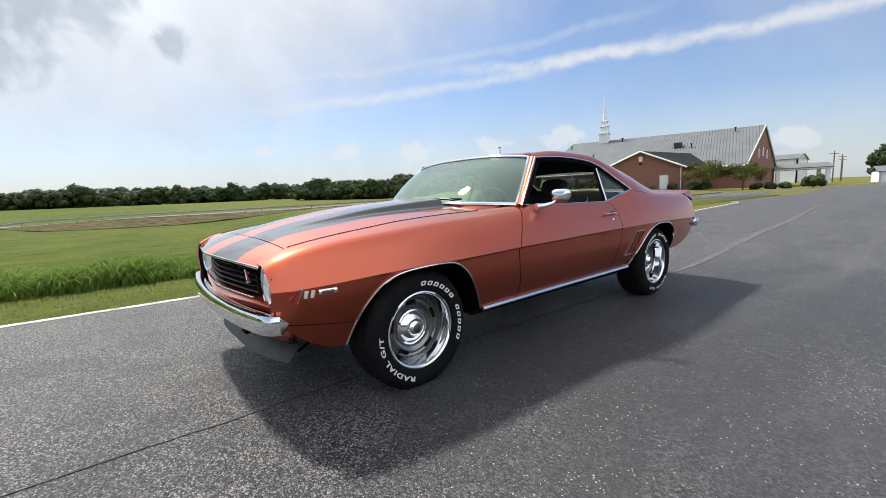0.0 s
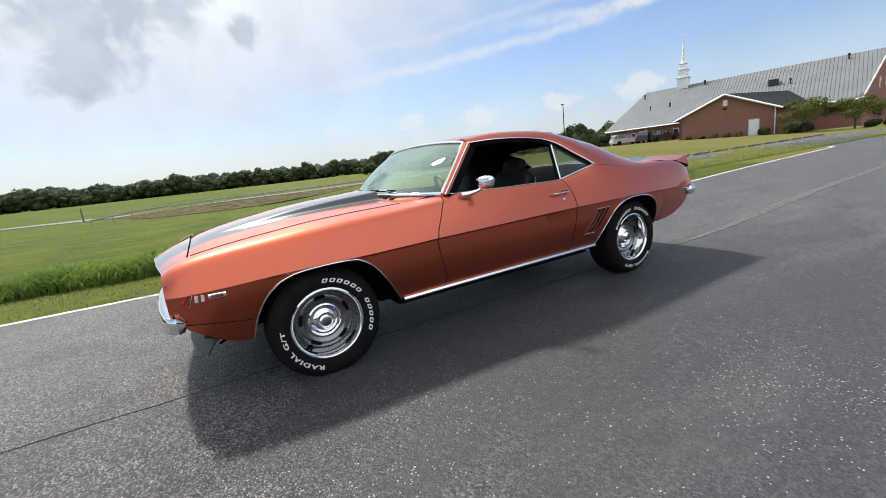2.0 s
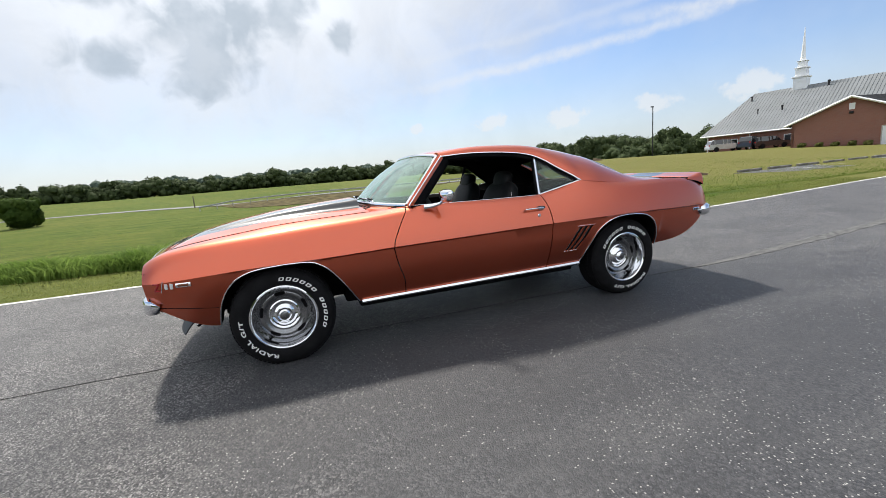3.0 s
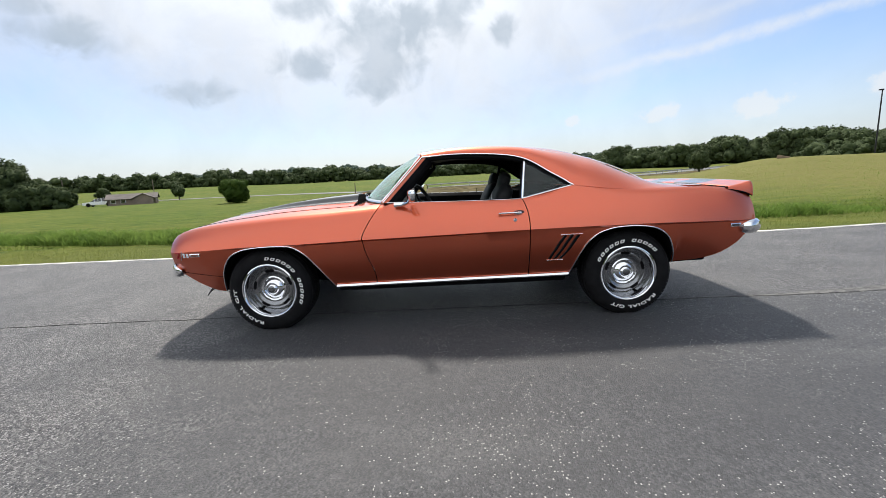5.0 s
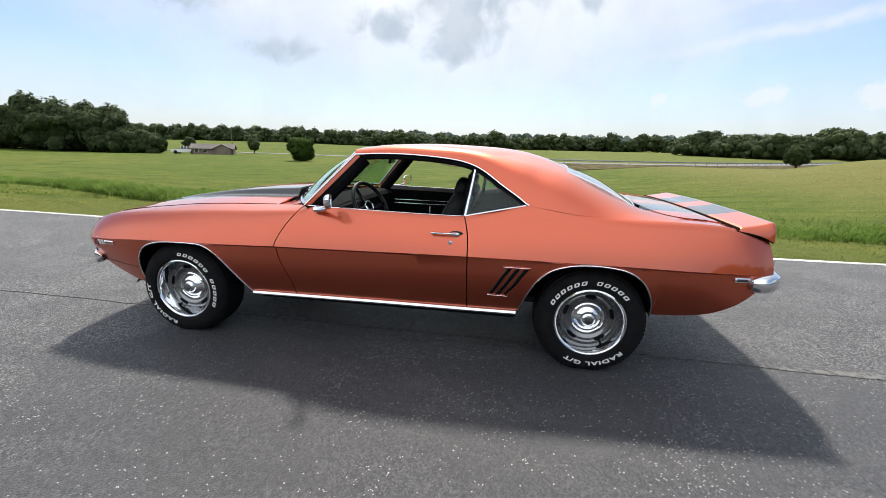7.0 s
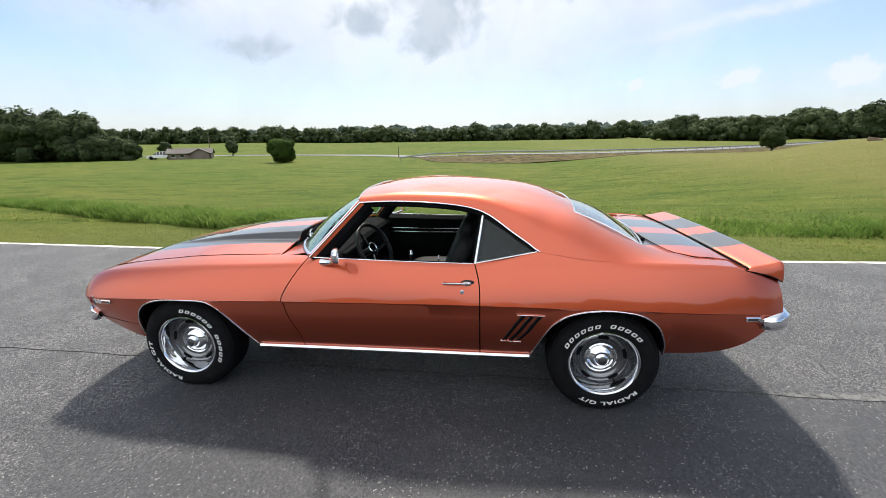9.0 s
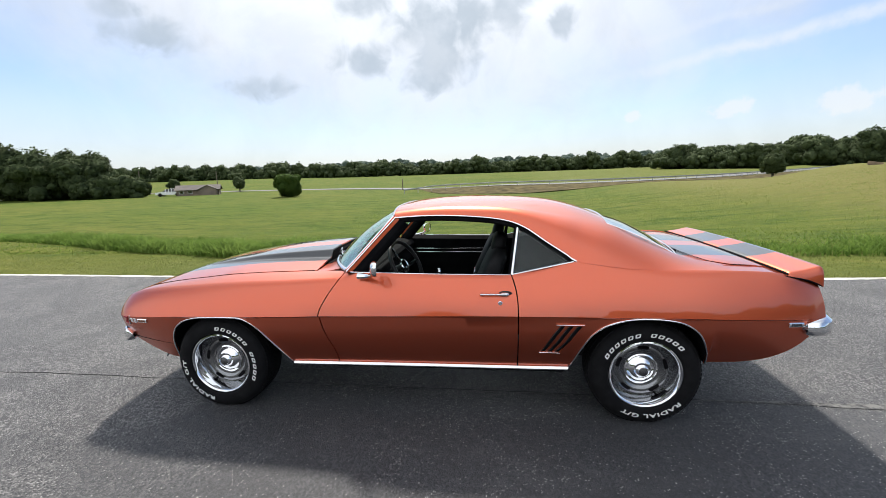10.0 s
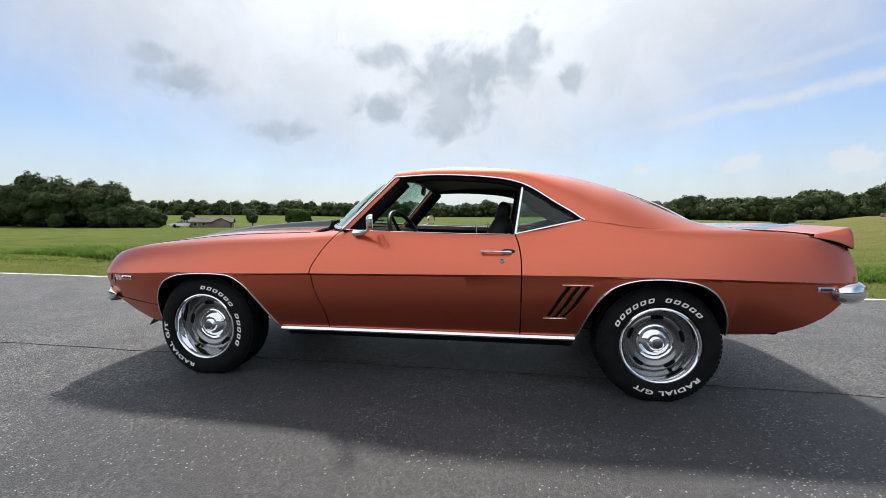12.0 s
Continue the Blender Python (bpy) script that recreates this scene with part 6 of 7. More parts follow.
def belt(points, gap, high, wide, depth=2, jitter=0.35):
    line = thread([(x, y, 0) for x, y in points], 400)
    acc, spots = 0.0, []
    for a, b in zip(line, line[1:]):
        acc += (b - a).length
        if acc > gap:
            acc = 0.0
            t = (b - a).normalized()
            for d in range(depth):
                o = Vector((-t.y, t.x, 0)) * d * wide * 0.6
                spots.append((a.x + o.x + rnd.uniform(-1, 1) * gap * 0.4, a.y + o.y + rnd.uniform(-1, 1) * gap * 0.4, high * rnd.uniform(1 - jitter, 1 + jitter * 0.7), wide * rnd.uniform(0.75, 1.2)))
    return spots


# long far belt of woods across the fields
woods("far_woods", belt([(-330, 175), (-240, 200), (-150, 215), (-60, 220), (20, 225), (70, 215), (110, 185)], 4.0, 8.6, 7.2, 2, 0.5), 1100, 0.40, "leaf_dark", "dark green belt of woods beyond the far field")
# woods on the slope behind the knoll
woods("woods", belt([(62, 172), (80, 150), (95, 134), (108, 120)], 4.6, 9.4, 8.0, 3, 0.35) + belt([(98, 128), (115, 112), (132, 94), (150, 74)], 4.8, 10.4, 8.5, 3, 0.35), 2400, 0.36, "leaf_dark", "dense dark green woods on the slope")
# distant hills behind, with the haze put into their leaf colour
woods("distant_woods", belt([(-700, 420), (-350, 500), (0, 520), (350, 470), (700, 330)], 13.0, 15.0, 24.0, 2, 0.3), 300, 0.8, "leaf_hazed", "hazy distant wooded hills")
# trees beside the house
woods("roadside_woods", [(-114 + k * 1.75 + rnd.uniform(-1.5, 1.5), 60 + k * 0.40 + rnd.uniform(-2.5, 2.5), rnd.uniform(0.72, 1.16) * 11.6, rnd.uniform(5, 8)) for k in range(22)] + [(-77 + k * 1.3, 66 + k * 0.6 + rnd.uniform(-1, 1), rnd.uniform(4.8, 6.4), rnd.uniform(4, 5)) for k in range(7)], 5600, 0.27, "leaf_dark", "clump of dark green trees by the road")
# behind the viewer, as the paint mirrors it
woods("woods", belt([(-150, -46), (-70, -50), (0, -52), (60, -52), (150, -46)], 4.5, 11.5, 9.0, 1, 0.35), 1300, 0.36, "leaf_dark", "tree line across the asphalt yard")

tree("round_bush", -29.6, 54.6, 3.6, 2.35, 9000, 0.17, "leaf_mid", "round dense green bush standing alone in the field", 0.3, 0.12, 10)
tree("small_tree", -74.0, 86.0, 3.6, 2.6, 1600, 0.25, "leaf_dark", "small dark round tree beside the house", 0.4, 0.12, 7, 0.1)
tree("small_tree", -57.7, 86.0, 3.4, 2.6, 1600, 0.25, "leaf_dark", "small dark round tree beside the house", 0.4, 0.12, 7, 0.1)
tree("small_tree", 30.2, 46.7, 2.8, 2.0, 3600, 0.12, "leaf_dark", "slender bushy tree at the foot of the knoll", 0.4, 0.10, 9)


# ---------------------------------------------------------------- church
CH = Matrix.Translation((59.35, 24.14, 0)) @ Matrix.Rotation(radians(-74), 4, "Z")     # x along the ridge, y away from the drive


def slab(bm, corners, thick, m=CH):
    """A plate through four corners, growing downwards along its normal."""
    p = [m @ Vector(c) for c in corners]
    sheet([[p[0], p[1]], [p[3], p[2]]], thick, (0, 0, 1), bm)
    return bm


def walls(bm, outline, z0, z1, m=CH, thick=0.3):
    n = len(outline)
    for i in range(n):
        (x0, y0), (x1, y1) = outline[i], outline[(i + 1) % n]
        a, b = Vector((x0, y0, 0)), Vector((x1, y1, 0))
        t = (b - a).normalized()
        s = Vector((-t.y, t.x, 0)) * thick
        q = [a, b, b + s, a + s]
        lo = [bm.verts.new(m @ Vector((v.x, v.y, z0))) for v in q]
        hi = [bm.verts.new(m @ Vector((v.x, v.y, z1))) for v in q]
        for k in range(4):
            bm.faces.new((lo[k], lo[(k + 1) % 4], hi[(k + 1) % 4], hi[k]))
        bm.faces.new(hi)
    bmesh.ops.recalc_face_normals(bm, faces=bm.faces)
    return bm


def gable(bm, pts, thick, m=CH):
    """A gable wall: outline in the plane x-z or y-z given as full points; thick along the offset vector."""
    front = [bm.verts.new(m @ Vector(p)) for p in pts]
    back = [bm.verts.new(m @ (Vector(p) + Vector(thick))) for p in pts]
    bm.faces.new(front)
    bm.faces.new(list(reversed(back)))
    n = len(pts)
    for i in range(n):
        bm.faces.new((front[i], front[(i + 1) % n], back[(i + 1) % n], back[i]))
    bmesh.ops.recalc_face_normals(bm, faces=bm.faces)
    return bm


church = tagged(empty("church"), "low red brick church with grey metal roof and white steeple", "church")
EV, RZ, V0, V1, V2, UL, UR, UH = 3.95, 10.0, 10.0, 20.0, 30.0, -21.6, 11.3, -18.6
bw = walls(bmesh.new(), [(UL, V0), (UR - 1.16, V0), (UR + 3.24, V2), (UL, V2)], -0.5, EV)
part("brick_wall", bw, "brick", church, "red brick wall", False)
part("gable_wall", gable(bmesh.new(), [(UR - 1.15, V0, EV - 0.2), (UR + 3.25, V2, EV - 0.2), (UR + 3.25, V2, EV), (UR + 1.05, V1, RZ - 0.2), (UR - 1.15, V0, EV)], (-0.3, 0, 0)), "brick", church, "", False)
o = 0.7
sl = (RZ - EV) / (V1 - V0)
ridge_a, ridge_b = (UH, V1, RZ), (UR + 1.2, V1, RZ)
f = slab(bmesh.new(), [(UL - o, V0 - o, EV - sl * o), (UR - 1.2, V0 - o, EV - sl * o), ridge_b, ridge_a], 0.18)
roof_f = part("roof_slope", f, "metal_roof", church, "grey ribbed metal roof", False)
seams = bmesh.new()
for k in range(1, 82):
    u = UL - o + (UR + 1.2 - UL + o) * k / 82
    top_t = 1.0 if u >= UH else max(0.0, (u - (UL - o)) / (UH - UL + o))
    low_t = max(0.0, (u - (UR - 1.2)) / 2.4)
    a = Vector((u, V0 - o + (V1 - V0 + o) * low_t, EV - sl * o + 0.03 + (RZ - EV + sl * o) * low_t))
    b = Vector((u, V0 - o + (V1 - V0 + o) * top_t, EV - sl * o + 0.03 + (RZ - EV + sl * o) * top_t))
    if top_t > 0.03 and low_t < 0.97:
        tube([CH @ a, CH @ b], 0.030, 4, False, seams)
part("roof_seams", seams, "metal_seam", roof_f, "", False)
part("roof_slope", slab(bmesh.new(), [(UR + 3.6, V2 + o, EV - sl * o), (UL - o, V2 + o, EV - sl * o), ridge_a, ridge_b], 0.18), "metal_roof", church, "", False)
hip = bmesh.new()
p = [CH @ Vector(c) for c in ((UL - o, V2 + o, EV - sl * o), (UL - o, V0 - o, EV - sl * o), ridge_a)]
hip.faces.new([hip.verts.new(v) for v in p])
part("roof_hip", hip, "metal_roof", church, "", False)
for a, b in (((UR - 1.15, V0 - o, EV - sl * o), (UR + 1.25, V1, RZ)), ((UR + 1.25, V1, RZ), (UR + 3.65, V2 + o, EV - sl * o)), ((UL - o, V0 - o - 0.03, EV - sl * o - 0.1), (UR - 1.2, V0 - o - 0.03, EV - sl * o - 0.1))):
    part("fascia", tube([CH @ Vector(a), CH @ Vector(b)], 0.10, 4), "white_paint", church, "", False)
# annex with its own gable
AE, AP, A0, A1, AM = 3.65, 5.98, -7.9, 2.72, -2.6
part("brick_wall", walls(bmesh.new(), [(A0, 0), (A1, 0), (A1 + 2.8, V0 + 0.3), (A0, V0 + 0.3)], -0.5, AE - 0.3), "brick", church, "", False)
part("gable_wall", gable(bmesh.new(), [(A0, -0.01, AE - 0.4), (A1, -0.01, AE - 0.4), (A1, -0.01, AE - 0.05), (AM, -0.01, AP - 0.15), (A0, -0.01, AE - 0.05)], (0, 0.3, 0)), "brick", church, "", False)
part("roof_slope", slab(bmesh.new(), [(AM, -0.5, AP), (A1 + 0.6, -0.5, AE - 0.25), (A1 + 3.6, V0 + 0.5, AE - 0.25), (AM + 5.2, V0 + 3.3, AP)], 0.15), "shingle", church, "dark shingle roof", False)
part("roof_slope", slab(bmesh.new(), [(A0 - 0.6, -0.5, AE - 0.25), (AM, -0.5, AP), (AM + 5.2, V0 + 3.3, AP), (A0 - 0.6, V0 + 1.5, AE - 0.25)], 0.15), "shingle", church, "", False)
for a, b in (((AM, -0.55, AP - 0.08), (A1 + 0.6, -0.55, AE - 0.33)), ((A0 - 0.6, -0.55, AE - 0.33), (AM, -0.55, AP - 0.08))):
    part("fascia", tube([CH @ Vector(a), CH @ Vector(b)], 0.12, 4), "white_paint", church, "", False)
entry = part("side_door", a_box((-0.02, -0.05, 0.36), (0.98, 0.02, 2.34), 0.02, CH), "white_paint", church, "plain white side door", False)
part("door_frame", a_box((-0.12, -0.03, 0.30), (1.08, 0.01, 2.44), 0.02, CH), "concrete", entry, "", False)
part("wall_vent", a_box((AM - 0.25, -0.06, 4.5), (AM + 0.25, 0.02, 5.2), 0.02, CH), "white_paint", church, "", False)
part("wall_lamp", a_box((AM - 0.18, -0.25, 4.05), (AM + 0.18, 0.02, 4.3), 0.05, CH), "satin", church, "", False)
for u in (-21.4, -15.6, -3.0 + 6.3):
    y = V0 if u < -8.2 else -0.02
    if u > 3:
        y, u = -0.02, A1 - 0.15
    part("downspout", a_box((u - 0.06, y - 0.12, 0.2), (u + 0.06, y, 3.5), 0.02, CH), "white_paint", church, "", False)
for u in (-19.4, -17.6, -11.0):
    win = part("window", a_box((u - 0.45, V0 - 0.06, 1.75), (u + 0.45, V0 + 0.03, 2.75), 0.02, CH), "white_paint", church, "", False)
    part("pane", a_box((u - 0.36, V0 - 0.07, 1.84), (u + 0.36, V0 - 0.04, 2.66), 0, CH), "dark_glass", win, "", False)
for v, z in ((17.0, 5.4), (20.0, 5.8), (23.0, 5.4)):
    wm = CH @ Matrix.Translation((UR - 1.15 + (v - V0) * 0.22, v, z)) @ Matrix.Rotation(radians(-12.4), 4, "Z")
    win = part("window", a_box((-0.02, -0.25, -0.7), (0.09, 0.25, 0.7), 0.02, wm), "white_paint", church, "", False)
    part("pane", a_box((0.06, -0.17, -0.6), (0.10, 0.17, 0.6), 0, wm), "dark_glass", win, "", False)
for u, t, s in ((-18.2, 0.78, 0.16), (-9.0, 0.90, 0.20), (-16.0, 0.38, 0.10), (-13.0, 0.40, 0.16), (8.5, 0.88, 0.16), (2.6, 0.50, 0.14)):
    c = Vector((u, V0 + (V1 - V0) * t, EV + (RZ - EV) * t))
    part("roof_vent", tube([CH @ c, CH @ (c + Vector((0, 0, 0.5))), CH @ (c + Vector((0, 0, 0.52))), CH @ (c + Vector((0, 0, 0.75)))], [s * 0.6, s * 0.6, s, s * 0.9], 10), "satin", church, "", False)
c = Vector((0.6, V0 + 5.6, EV + (RZ - EV) * 0.56))
part("roof_unit", a_box((c.x - 0.6, c.y - 0.5, c.z - 0.2), (c.x + 0.6, c.y + 0.5, c.z + 0.7), 0.05, CH), "grey_plastic", church, "", False)
steeple = empty("steeple")
steeple.parent = church
tagged(steeple, label="white three-tier steeple with a slender spire")
su, sv = -12.5, V1
for half, z0, z1 in ((0.85, RZ - 0.9, RZ + 1.25), (1.0, RZ + 1.25, RZ + 1.45), (0.68, RZ + 1.45, RZ + 2.6), (0.82, RZ + 2.6, RZ + 2.75), (0.50, RZ + 2.75, RZ + 3.6), (0.62, RZ + 3.6, RZ + 3.72)):
    part("steeple_tier", a_box((su - half, sv - half, z0), (su + half, sv + half, z1), 0.03, CH), "white_paint", steeple, "", False)
part("spire", tube([CH @ Vector((su, sv, RZ + 3.7)), CH @ Vector((su, sv, RZ + 4.4)), CH @ Vector((su, sv, RZ + 8.6))], [0.42, 0.30, 0.03], 8), "white_paint", steeple, "", False)

# entrance canopy beyond the church and low white buildings
canopy = tagged(empty("canopy"), "white entrance canopy on square columns with metal roof", "canopy")
CM = Matrix.Translation((93.6, 15.0, 0.3)) @ Matrix.Rotation(radians(-70), 4, "Z")
part("canopy_roof", slab(bmesh.new(), [(-4, -2.4, 2.75), (4, -2.4, 2.75), (4, 1.2, 3.55), (-4, 1.2, 3.55)], 0.12, CM), "metal_roof", canopy, "", False)
part("canopy_roof", slab(bmesh.new(), [(4, 4.8, 2.75), (-4, 4.8, 2.75), (-4, 1.2, 3.55), (4, 1.2, 3.55)], 0.12, CM), "metal_roof", canopy, "", False)
part("canopy_beam", a_box((-3.9, -2.3, 2.42), (3.9, 4.7, 2.68), 0.03, CM), "white_paint", canopy, "", False)
for u in (-3.4, 3.3):
    for v in (-1.9, 4.2):
        part("canopy_column", a_box((u - 0.28, v - 0.28, 0), (u + 0.28, v + 0.28, 2.45), 0.04, CM), "white_paint", canopy, "", False)
        part("column_base", a_box((u - 0.42, v - 0.42, -0.1), (u + 0.42, v + 0.42, 0.35), 0.04, CM), "white_paint", canopy, "", False)
hall = tagged(empty("hall"), "white metal hall behind the church", "building")
HM = Matrix.Translation((130, 27, 0)) @ Matrix.Rotation(radians(-90), 4, "Z")
part("wall", walls(bmesh.new(), [(-5.5, -4), (5.5, -4), (5.5, 6), (-5.5, 6)], -0.5, 6.1, HM), "white_paint", hall, "", False)
part("roof", slab(bmesh.new(), [(-5.8, -4.4, 6.0), (5.8, -4.4, 6.0), (5.8, 1, 7.3), (-5.8, 1, 7.3)], 0.15, HM), "metal_roof", hall, "", False)
part("roof", slab(bmesh.new(), [(5.8, 6.4, 6.0), (-5.8, 6.4, 6.0), (-5.8, 1, 7.3), (5.8, 1, 7.3)], 0.15, HM), "metal_roof", hall, "", False)
part("gable", gable(bmesh.new(), [(5.5, -4, 6.0), (5.5, 6, 6.0), (5.5, 1, 7.1)], (-0.3, 0, 0), HM), "white_paint", hall, "", False)
shed = tagged(empty("shed"), "small white metal shed at the end of the yard", "shed")
SM = Matrix.Translation((108, 3.0, 0)) @ Matrix.Rotation(radians(-75), 4, "Z")
part("wall", walls(bmesh.new(), [(-4, -3), (4, -3), (4, 3), (-4, 3)], -0.3, 1.9, SM), "white_paint", shed, "", False)
part("roof", slab(bmesh.new(), [(-4.3, -3.3, 1.9), (4.3, -3.3, 1.9), (4.3, 0, 2.9), (-4.3, 0, 2.9)], 0.12, SM), "metal_roof", shed, "", False)
part("roof", slab(bmesh.new(), [(4.3, 3.3, 1.9), (-4.3, 3.3, 1.9), (-4.3, 0, 2.9), (4.3, 0, 2.9)], 0.12, SM), "metal_roof", shed, "", False)
tree("tree", 142, 8.0, 9.0, 6.5, 3000, 0.5, "leaf_dark", "broad dark green tree by the shed", 0.4, 0.35, 9)
for x, y in ((128, 15.5), (150, 17.0), (175, 20.0)):
    pole = tagged(empty("utility_pole"), "wooden utility pole with crossarm", "pole")
    part("pole", tube([(x, y, -0.3), (x, y, 7.2)], [0.14, 0.10], 8), "wood_pole", pole)
    part("crossarm", a_box((x - 0.06, y - 1.0, 6.5), (x + 0.06, y + 1.0, 6.62)), "wood_pole", pole, "", False)

# planting by the church
for u, v, high, wide in ((5.4, -1.6, 3.9, 4.6), (9.6, -1.6, 3.6, 4.4)):
    q = CH @ Vector((u, v, 0))
    tree("ornamental_tree", q.x, q.y, high, wide, 4200, 0.10, "leaf_olive", "airy olive ornamental tree in front of the church", 0.5, 0.09, 15, 0.20)
for u, v, high, wide in ((1.6, -0.9, 1.0, 0.8), (4.2, -1.0, 1.3, 1.2), (5.4, -1.0, 1.2, 1.1), (11.0, -1.0, 0.9, 0.9), (12.4, -1.0, 0.9, 0.9), (13.8, -1.0, 0.9, 0.9), (16.4, -1.0, 1.7, 1.5), (-0.9, -0.8, 0.6, 0.5), (-2.2, -0.8, 0.6, 0.5), (-3.6, -0.8, 0.55, 0.5), (-5.0, -0.8, 0.55, 0.5), (-6.6, -0.8, 0.6, 0.6)):
    q = CH @ Vector((u, v, 0))
    tree("shrub", q.x, q.y, high, wide, 500, 0.10, "leaf_dark" if high > 0.8 else "leaf_olive", "low clipped shrub along the church wall", 0.3, 0.04, 6)
woods("hedge_woods", belt([(60.5, 68.0), (63, 66), (66, 63.7), (71, 58.5)], 2.4, 4.2, 4.2, 2), 1400, 0.18, "leaf_dark", "green trees behind the church car park")


# ---------------------------------------------------------------- parked cars by the church
def parked_car(place, turn, body, long, high, label, boxy):
    root = tagged(empty("parked_car"), label, "car", "cars by the church")
    m = Matrix.Translation(place) @ Matrix.Rotation(radians(turn), 4, "Z")
    hl, hw = long / 2, 0.92
    belt_z = 0.62 * high
    prof_low = [(-hl, 0.35), (-hl - 0.02, 0.60), (-hl + 0.05, belt_z * 0.86), (-hl + 0.9, belt_z * 0.95), (-hl + 1.3, belt_z), (hl - 0.15, belt_z), (hl, belt_z * 0.75), (hl - 0.02, 0.35)]
    rows = [[m @ Vector((x, s * hw * (1 - 0.05 * abs(s) ** 4), z)) for s in np.linspace(-1, 1, 7)] for x, z in prof_low]
    b = sheet(rows, 0.0, (0, 0, 1))
    for s in (-1, 1):
        vs = [b.verts.new(m @ Vector((x, s * hw * 0.95, z))) for x, z in prof_low]
        b.faces.new(vs)
    part("body", b, body, root)
    roof_prof = [(-hl + 1.25, belt_z), (-hl + 1.95, high * 0.97), (-hl + 2.3, high), (hl - 0.75, high), (hl - 0.45, high * 0.95), (hl - (0.08 if boxy else 0.3), belt_z)]
    rows = [[m @ Vector((x, s * (hw * 0.93 - 0.14 * (z - belt_z) / (high - belt_z)), z)) for s in np.linspace(-1, 1, 7)] for x, z in roof_prof]
    c = sheet(rows, 0.0, (0, 0, 1))
    part("roof", c, body, root)
    for s in (-1, 1):
        g2 = bmesh.new()
        vs = [g2.verts.new(m @ Vector((x, s * (hw * 0.93 - 0.14 * (z - belt_z) / (high - belt_z)) * 0.995, z))) for x, z in roof_prof]
        g2.faces.new(vs)
        part("side_window", g2, "dark_glass", root, "", False)
        for px in (-hl + 1.25, -hl + 2.35, 0.45, hl - 0.75):
            part("pillar", a_box((px + 0.55 if px < -hl + 1.5 else px, s * hw * 0.86 - 0.06, belt_z), (px + 0.63 if px < -hl + 1.5 else px + 0.08, s * hw * 0.86 + 0.06, high * 0.98), 0, m), body, root, "", False)
    part("windscreen", sheet([[m @ Vector((x - 0.02, s * hw * k, z)) for s in (-0.85, 0.85)] for x, z, k in ((-hl + 1.28, belt_z + 0.05, 1), (-hl + 1.9, high * 0.94, 0.9))], 0.0, (-1, 0, 1)), "dark_glass", root)
    part("rear_window", sheet([[m @ Vector((x + 0.02, s * hw * k, z)) for s in (-0.8, 0.8)] for x, z, k in ((hl - (0.12 if boxy else 0.32), belt_z + 0.08, 1), (hl - 0.44, high * 0.92, 0.9))], 0.0, (1, 0, 0.3)), "dark_glass", root)
    for x in (-hl + 0.85, hl - 0.95):
        for s in (-1, 1):
            w = part("wheel", lathe([(0.0, -0.11), (0.2, -0.11), (0.33, -0.09), (0.36, 0), (0.33, 0.09), (0.0, 0.11)], 20, None, m @ Matrix.Translation((x, s * 0.84, 0.36))), "rubber", root)
            part("hubcap", lathe([(0.0, -0.12 * s), (0.22, -0.115 * s)], 16, None, m @ Matrix.Translation((x, s * 0.845, 0.36)) @ Matrix.Rotation(math.pi if s > 0 else 0, 4, "Z") @ Matrix.Scale(1 if s < 0 else -1, 4)), "silver", w)
    for s in (-1, 1):
        part("tail_lamp", a_box((hl - 0.08, s * 0.72 - 0.10, belt_z * 0.78), (hl + 0.015, s * 0.72 + 0.10, belt_z * 0.97), 0.02, m), "red", root, "", False)
        part("headlight", a_box((-hl - 0.03, s * 0.68 - 0.16, 0.62), (-hl + 0.08, s * 0.68 + 0.16, 0.76), 0.03, m), "lens", root, "", False)
    return root


parked_car((59.4, 41.9, land(59.4, 41.9)), 150, "silver_paint", 4.7, 1.72, "silver sport utility car parked by the church", True)
parked_car((62.0, 40.0, land(62.0, 40.0)), 195, "dark_paint", 4.0, 1.85, "black boxy off-road car parked by the church", True)
parked_car((62.8, 37.9, land(62.8, 37.9)), 155, "dark_paint", 4.6, 1.66, "dark sport utility car parked by the church", False)
lp = tagged(empty("light_pole"), "tall slim grey parking light pole", "street lamp")
LX, LY = 51.0, 47.0
part("pole", tube([(LX, LY, land(LX, LY) - 0.2), (LX, LY, land(LX, LY) + 7.6)], [0.09, 0.06], 8), "satin", lp)
part("lamp_head", a_box((LX - 0.35, LY - 0.12, land(LX, LY) + 7.5), (LX + 0.1, LY + 0.12, land(LX, LY) + 7.65), 0.03), "satin", lp)

# concrete culvert heads and kerb stones in the lawn
for x, y, turn, s in ((18.6, 12.6, -40, 0.7), (29.5, 33.4, -35, 0.8)):
    cul = tagged(empty("culvert_head"), "weathered concrete culvert end in the grass", "culvert")
    z = land(x, y)
    m = Matrix.Translation((x, y, z)) @ Matrix.Rotation(radians(turn), 4, "Z") @ Matrix.Scale(s, 4)
    for k in (-1, 1):
        part("wing_wall", a_box((-0.55, k * 0.26 - 0.06, -0.1), (0.55, k * 0.26 + 0.06, 0.24), 0.02, m @ Matrix.Rotation(radians(12), 4, "Y")), "rust", cul, "", False)
    part("throat", a_box((-0.5, -0.2, -0.1), (0.45, 0.2, 0.10), 0.02, m), "black", cul, "", False)
kerb = part("wheel_stop", a_box((-0.9, -0.08, -0.06), (0.9, 0.08, 0.055), 0.02), "old_concrete", None, "", False)
tagged(kerb, "weathered grey concrete wheel stop at the edge of the lawn", "wheel stop", "wheel stops")
kerb.matrix_world = pose(20.6, 11.35, 0.06, 0, 0, 4)
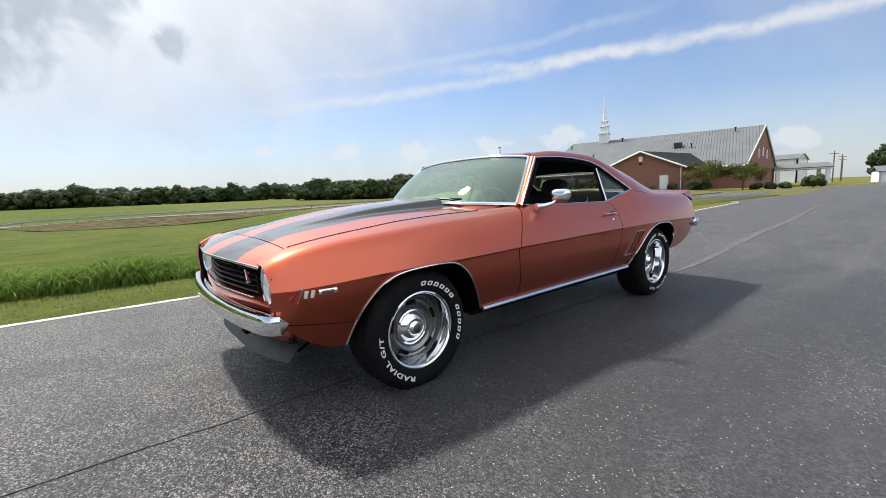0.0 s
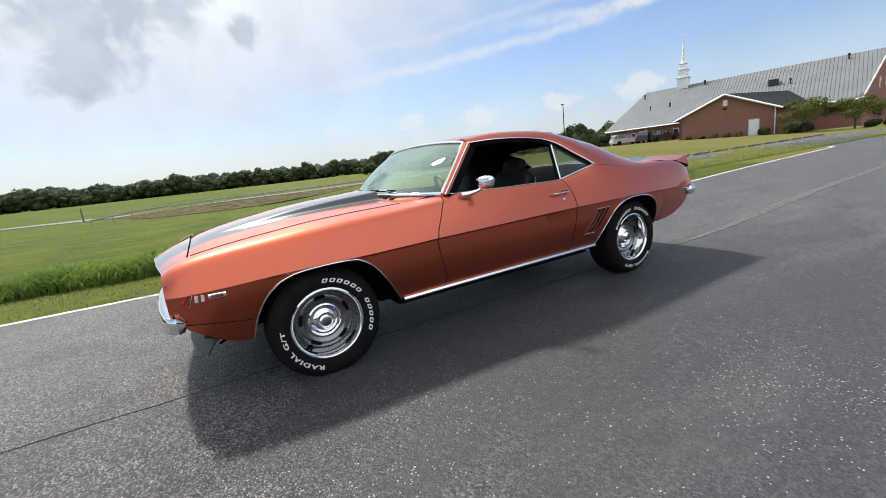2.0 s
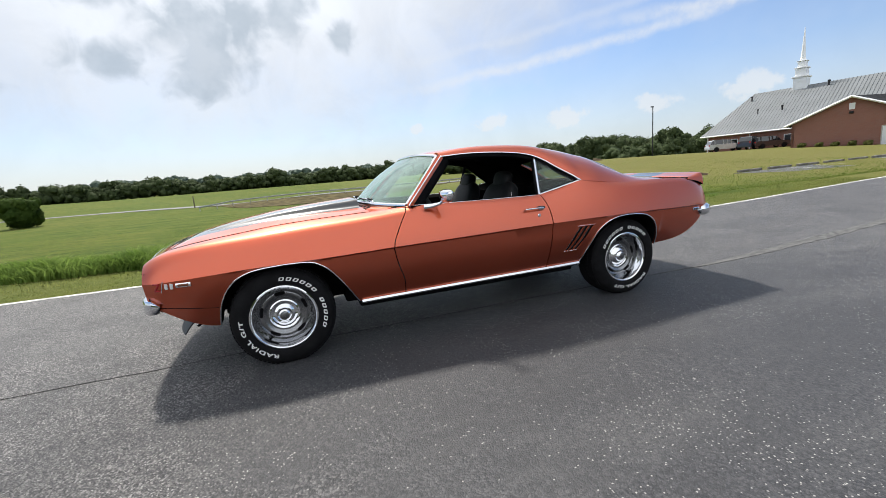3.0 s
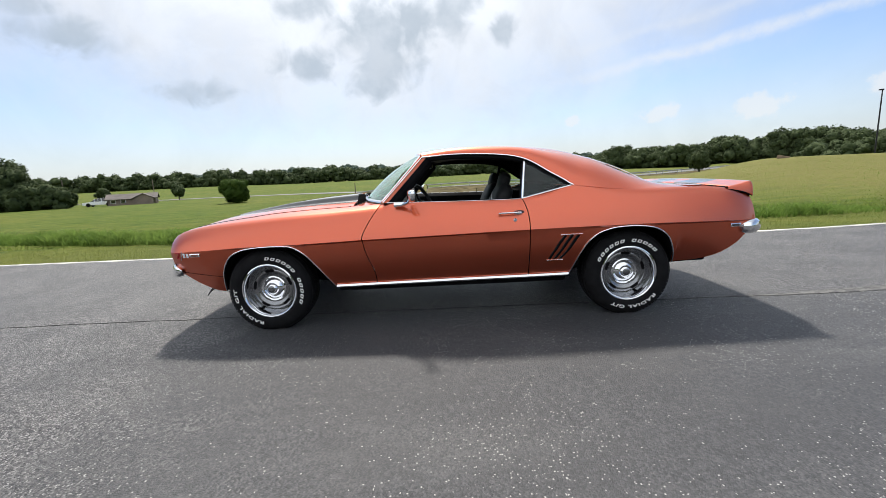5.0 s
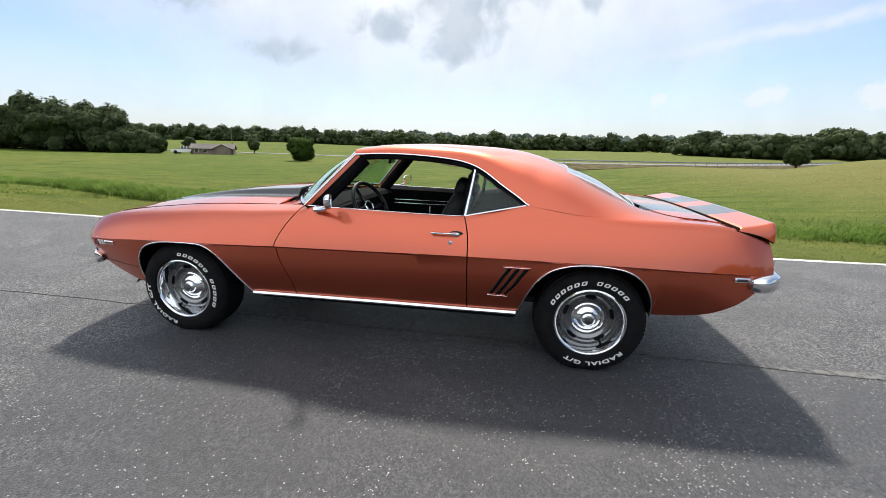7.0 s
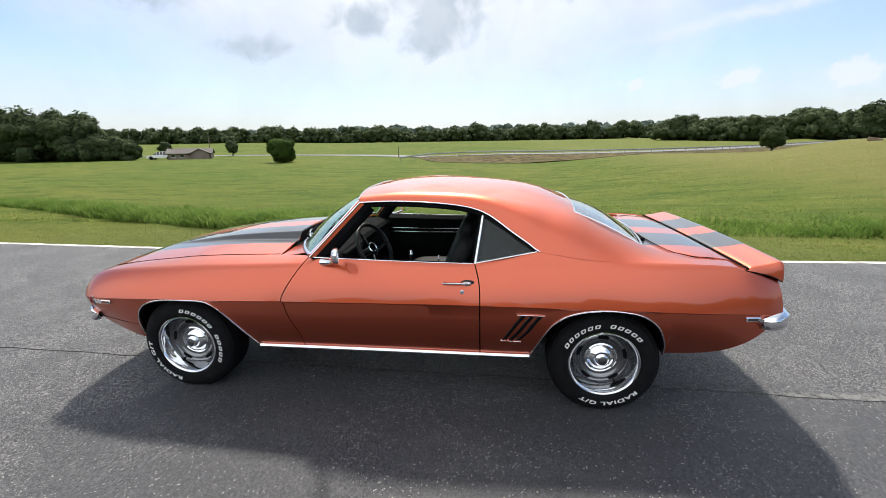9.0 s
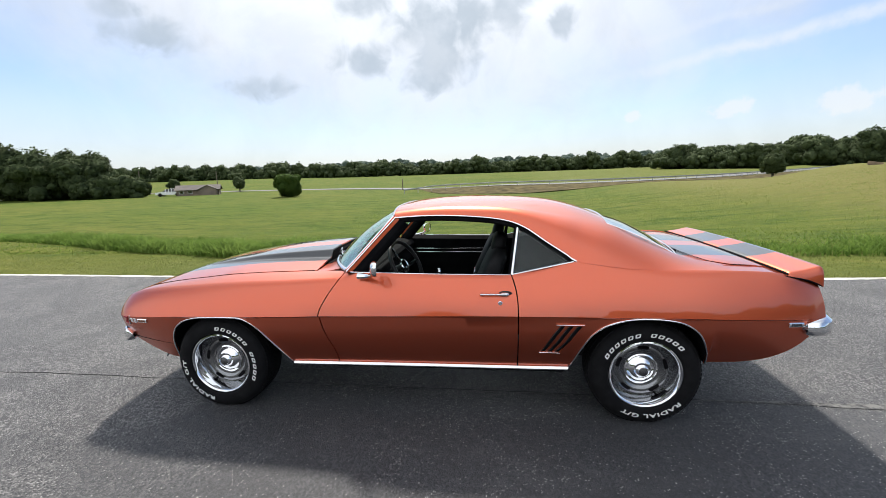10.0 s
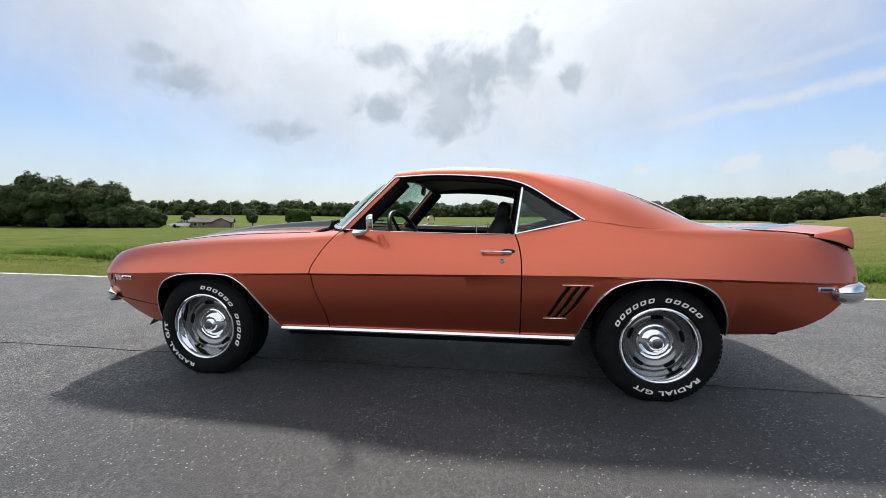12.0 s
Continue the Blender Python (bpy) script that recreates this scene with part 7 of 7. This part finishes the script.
for k in range(1, 11):
    copy_thing(kerb, pose(20.6 + 2.35 * k, 11.35 + 0.07 * k, 0.06, 0, 0, 3))
for k in range(9):
    flat("parking_line", [(22 + k * 2.7, 8.9), (22.1 + k * 2.7, 8.9), (22.6 + k * 2.7, 11.1), (22.5 + k * 2.7, 11.1)], 0.005, "line", "faded white parking line", "road marking", 0, 0.003)

# ---------------------------------------------------------------- house across the field
house = tagged(empty("house"), "low tan brick ranch house with brown hipped roof", "house")
hx, hy = -58.5, 73.8
hz = land(hx, hy) - 0.1
HO = Matrix.Translation((hx, hy, hz)) @ Matrix.Rotation(radians(30), 4, "Z") @ Matrix.Scale(0.66, 4)
part("wall", walls(bmesh.new(), [(-5.5, -3), (5.5, -3), (5.5, 4), (-5.5, 4)], 0, 1.9, HO), "tan_wall", house, "", False)
part("roof", slab(bmesh.new(), [(-6, -3.6, 1.8), (6, -3.6, 1.8), (6, 0.5, 3.2), (-6, 0.5, 3.2)], 0.15, HO), "brown_roof", house, "", False)
part("roof", slab(bmesh.new(), [(6, 4.6, 1.8), (-6, 4.6, 1.8), (-6, 0.5, 3.2), (6, 0.5, 3.2)], 0.15, HO), "brown_roof", house, "", False)
part("gable", gable(bmesh.new(), [(0.5, -4.4, 0.0), (5.0, -4.4, 0.0), (5.0, -4.4, 1.9), (2.75, -4.4, 3.0), (0.5, -4.4, 1.9)], (0, 1.4, 0), HO), "tan_wall", house, "", False)
part("roof", slab(bmesh.new(), [(2.75, -4.8, 3.15), (5.4, -4.8, 1.85), (5.4, 0.5, 1.95), (2.75, 0.5, 3.2)], 0.12, HO), "brown_roof", house, "", False)
part("roof", slab(bmesh.new(), [(0.1, -4.8, 1.85), (2.75, -4.8, 3.15), (2.75, 0.5, 3.2), (0.1, 0.5, 1.95)], 0.12, HO), "brown_roof", house, "", False)
for u in (-4.2, -2.0):
    win = part("window", a_box((u - 0.6, -3.08, 0.7), (u + 0.6, -2.96, 1.6), 0.02, HO), "white_paint", house, "", False)
    part("pane", a_box((u - 0.5, -3.10, 0.78), (u + 0.5, -3.06, 1.52), 0, HO), "dark_glass", win, "", False)
parked_car((-62.9, 71.5, land(-62.9, 71.5)), 20, "white_paint", 4.8, 1.5, "white car parked beside the house", False)
for x, y, h in ((-71.5, 74.0, 5.2), (-57.0, 77.5, 4.6), (-15.4, 67.0, 1.8)):
    p = tagged(empty("post"), "thin weathered wooden pole in the field", "pole")
    part("shaft", tube([(x, y, land(x, y) - 0.2), (x, y, land(x, y) + h)], [0.09, 0.07], 7), "wood_pole", p)
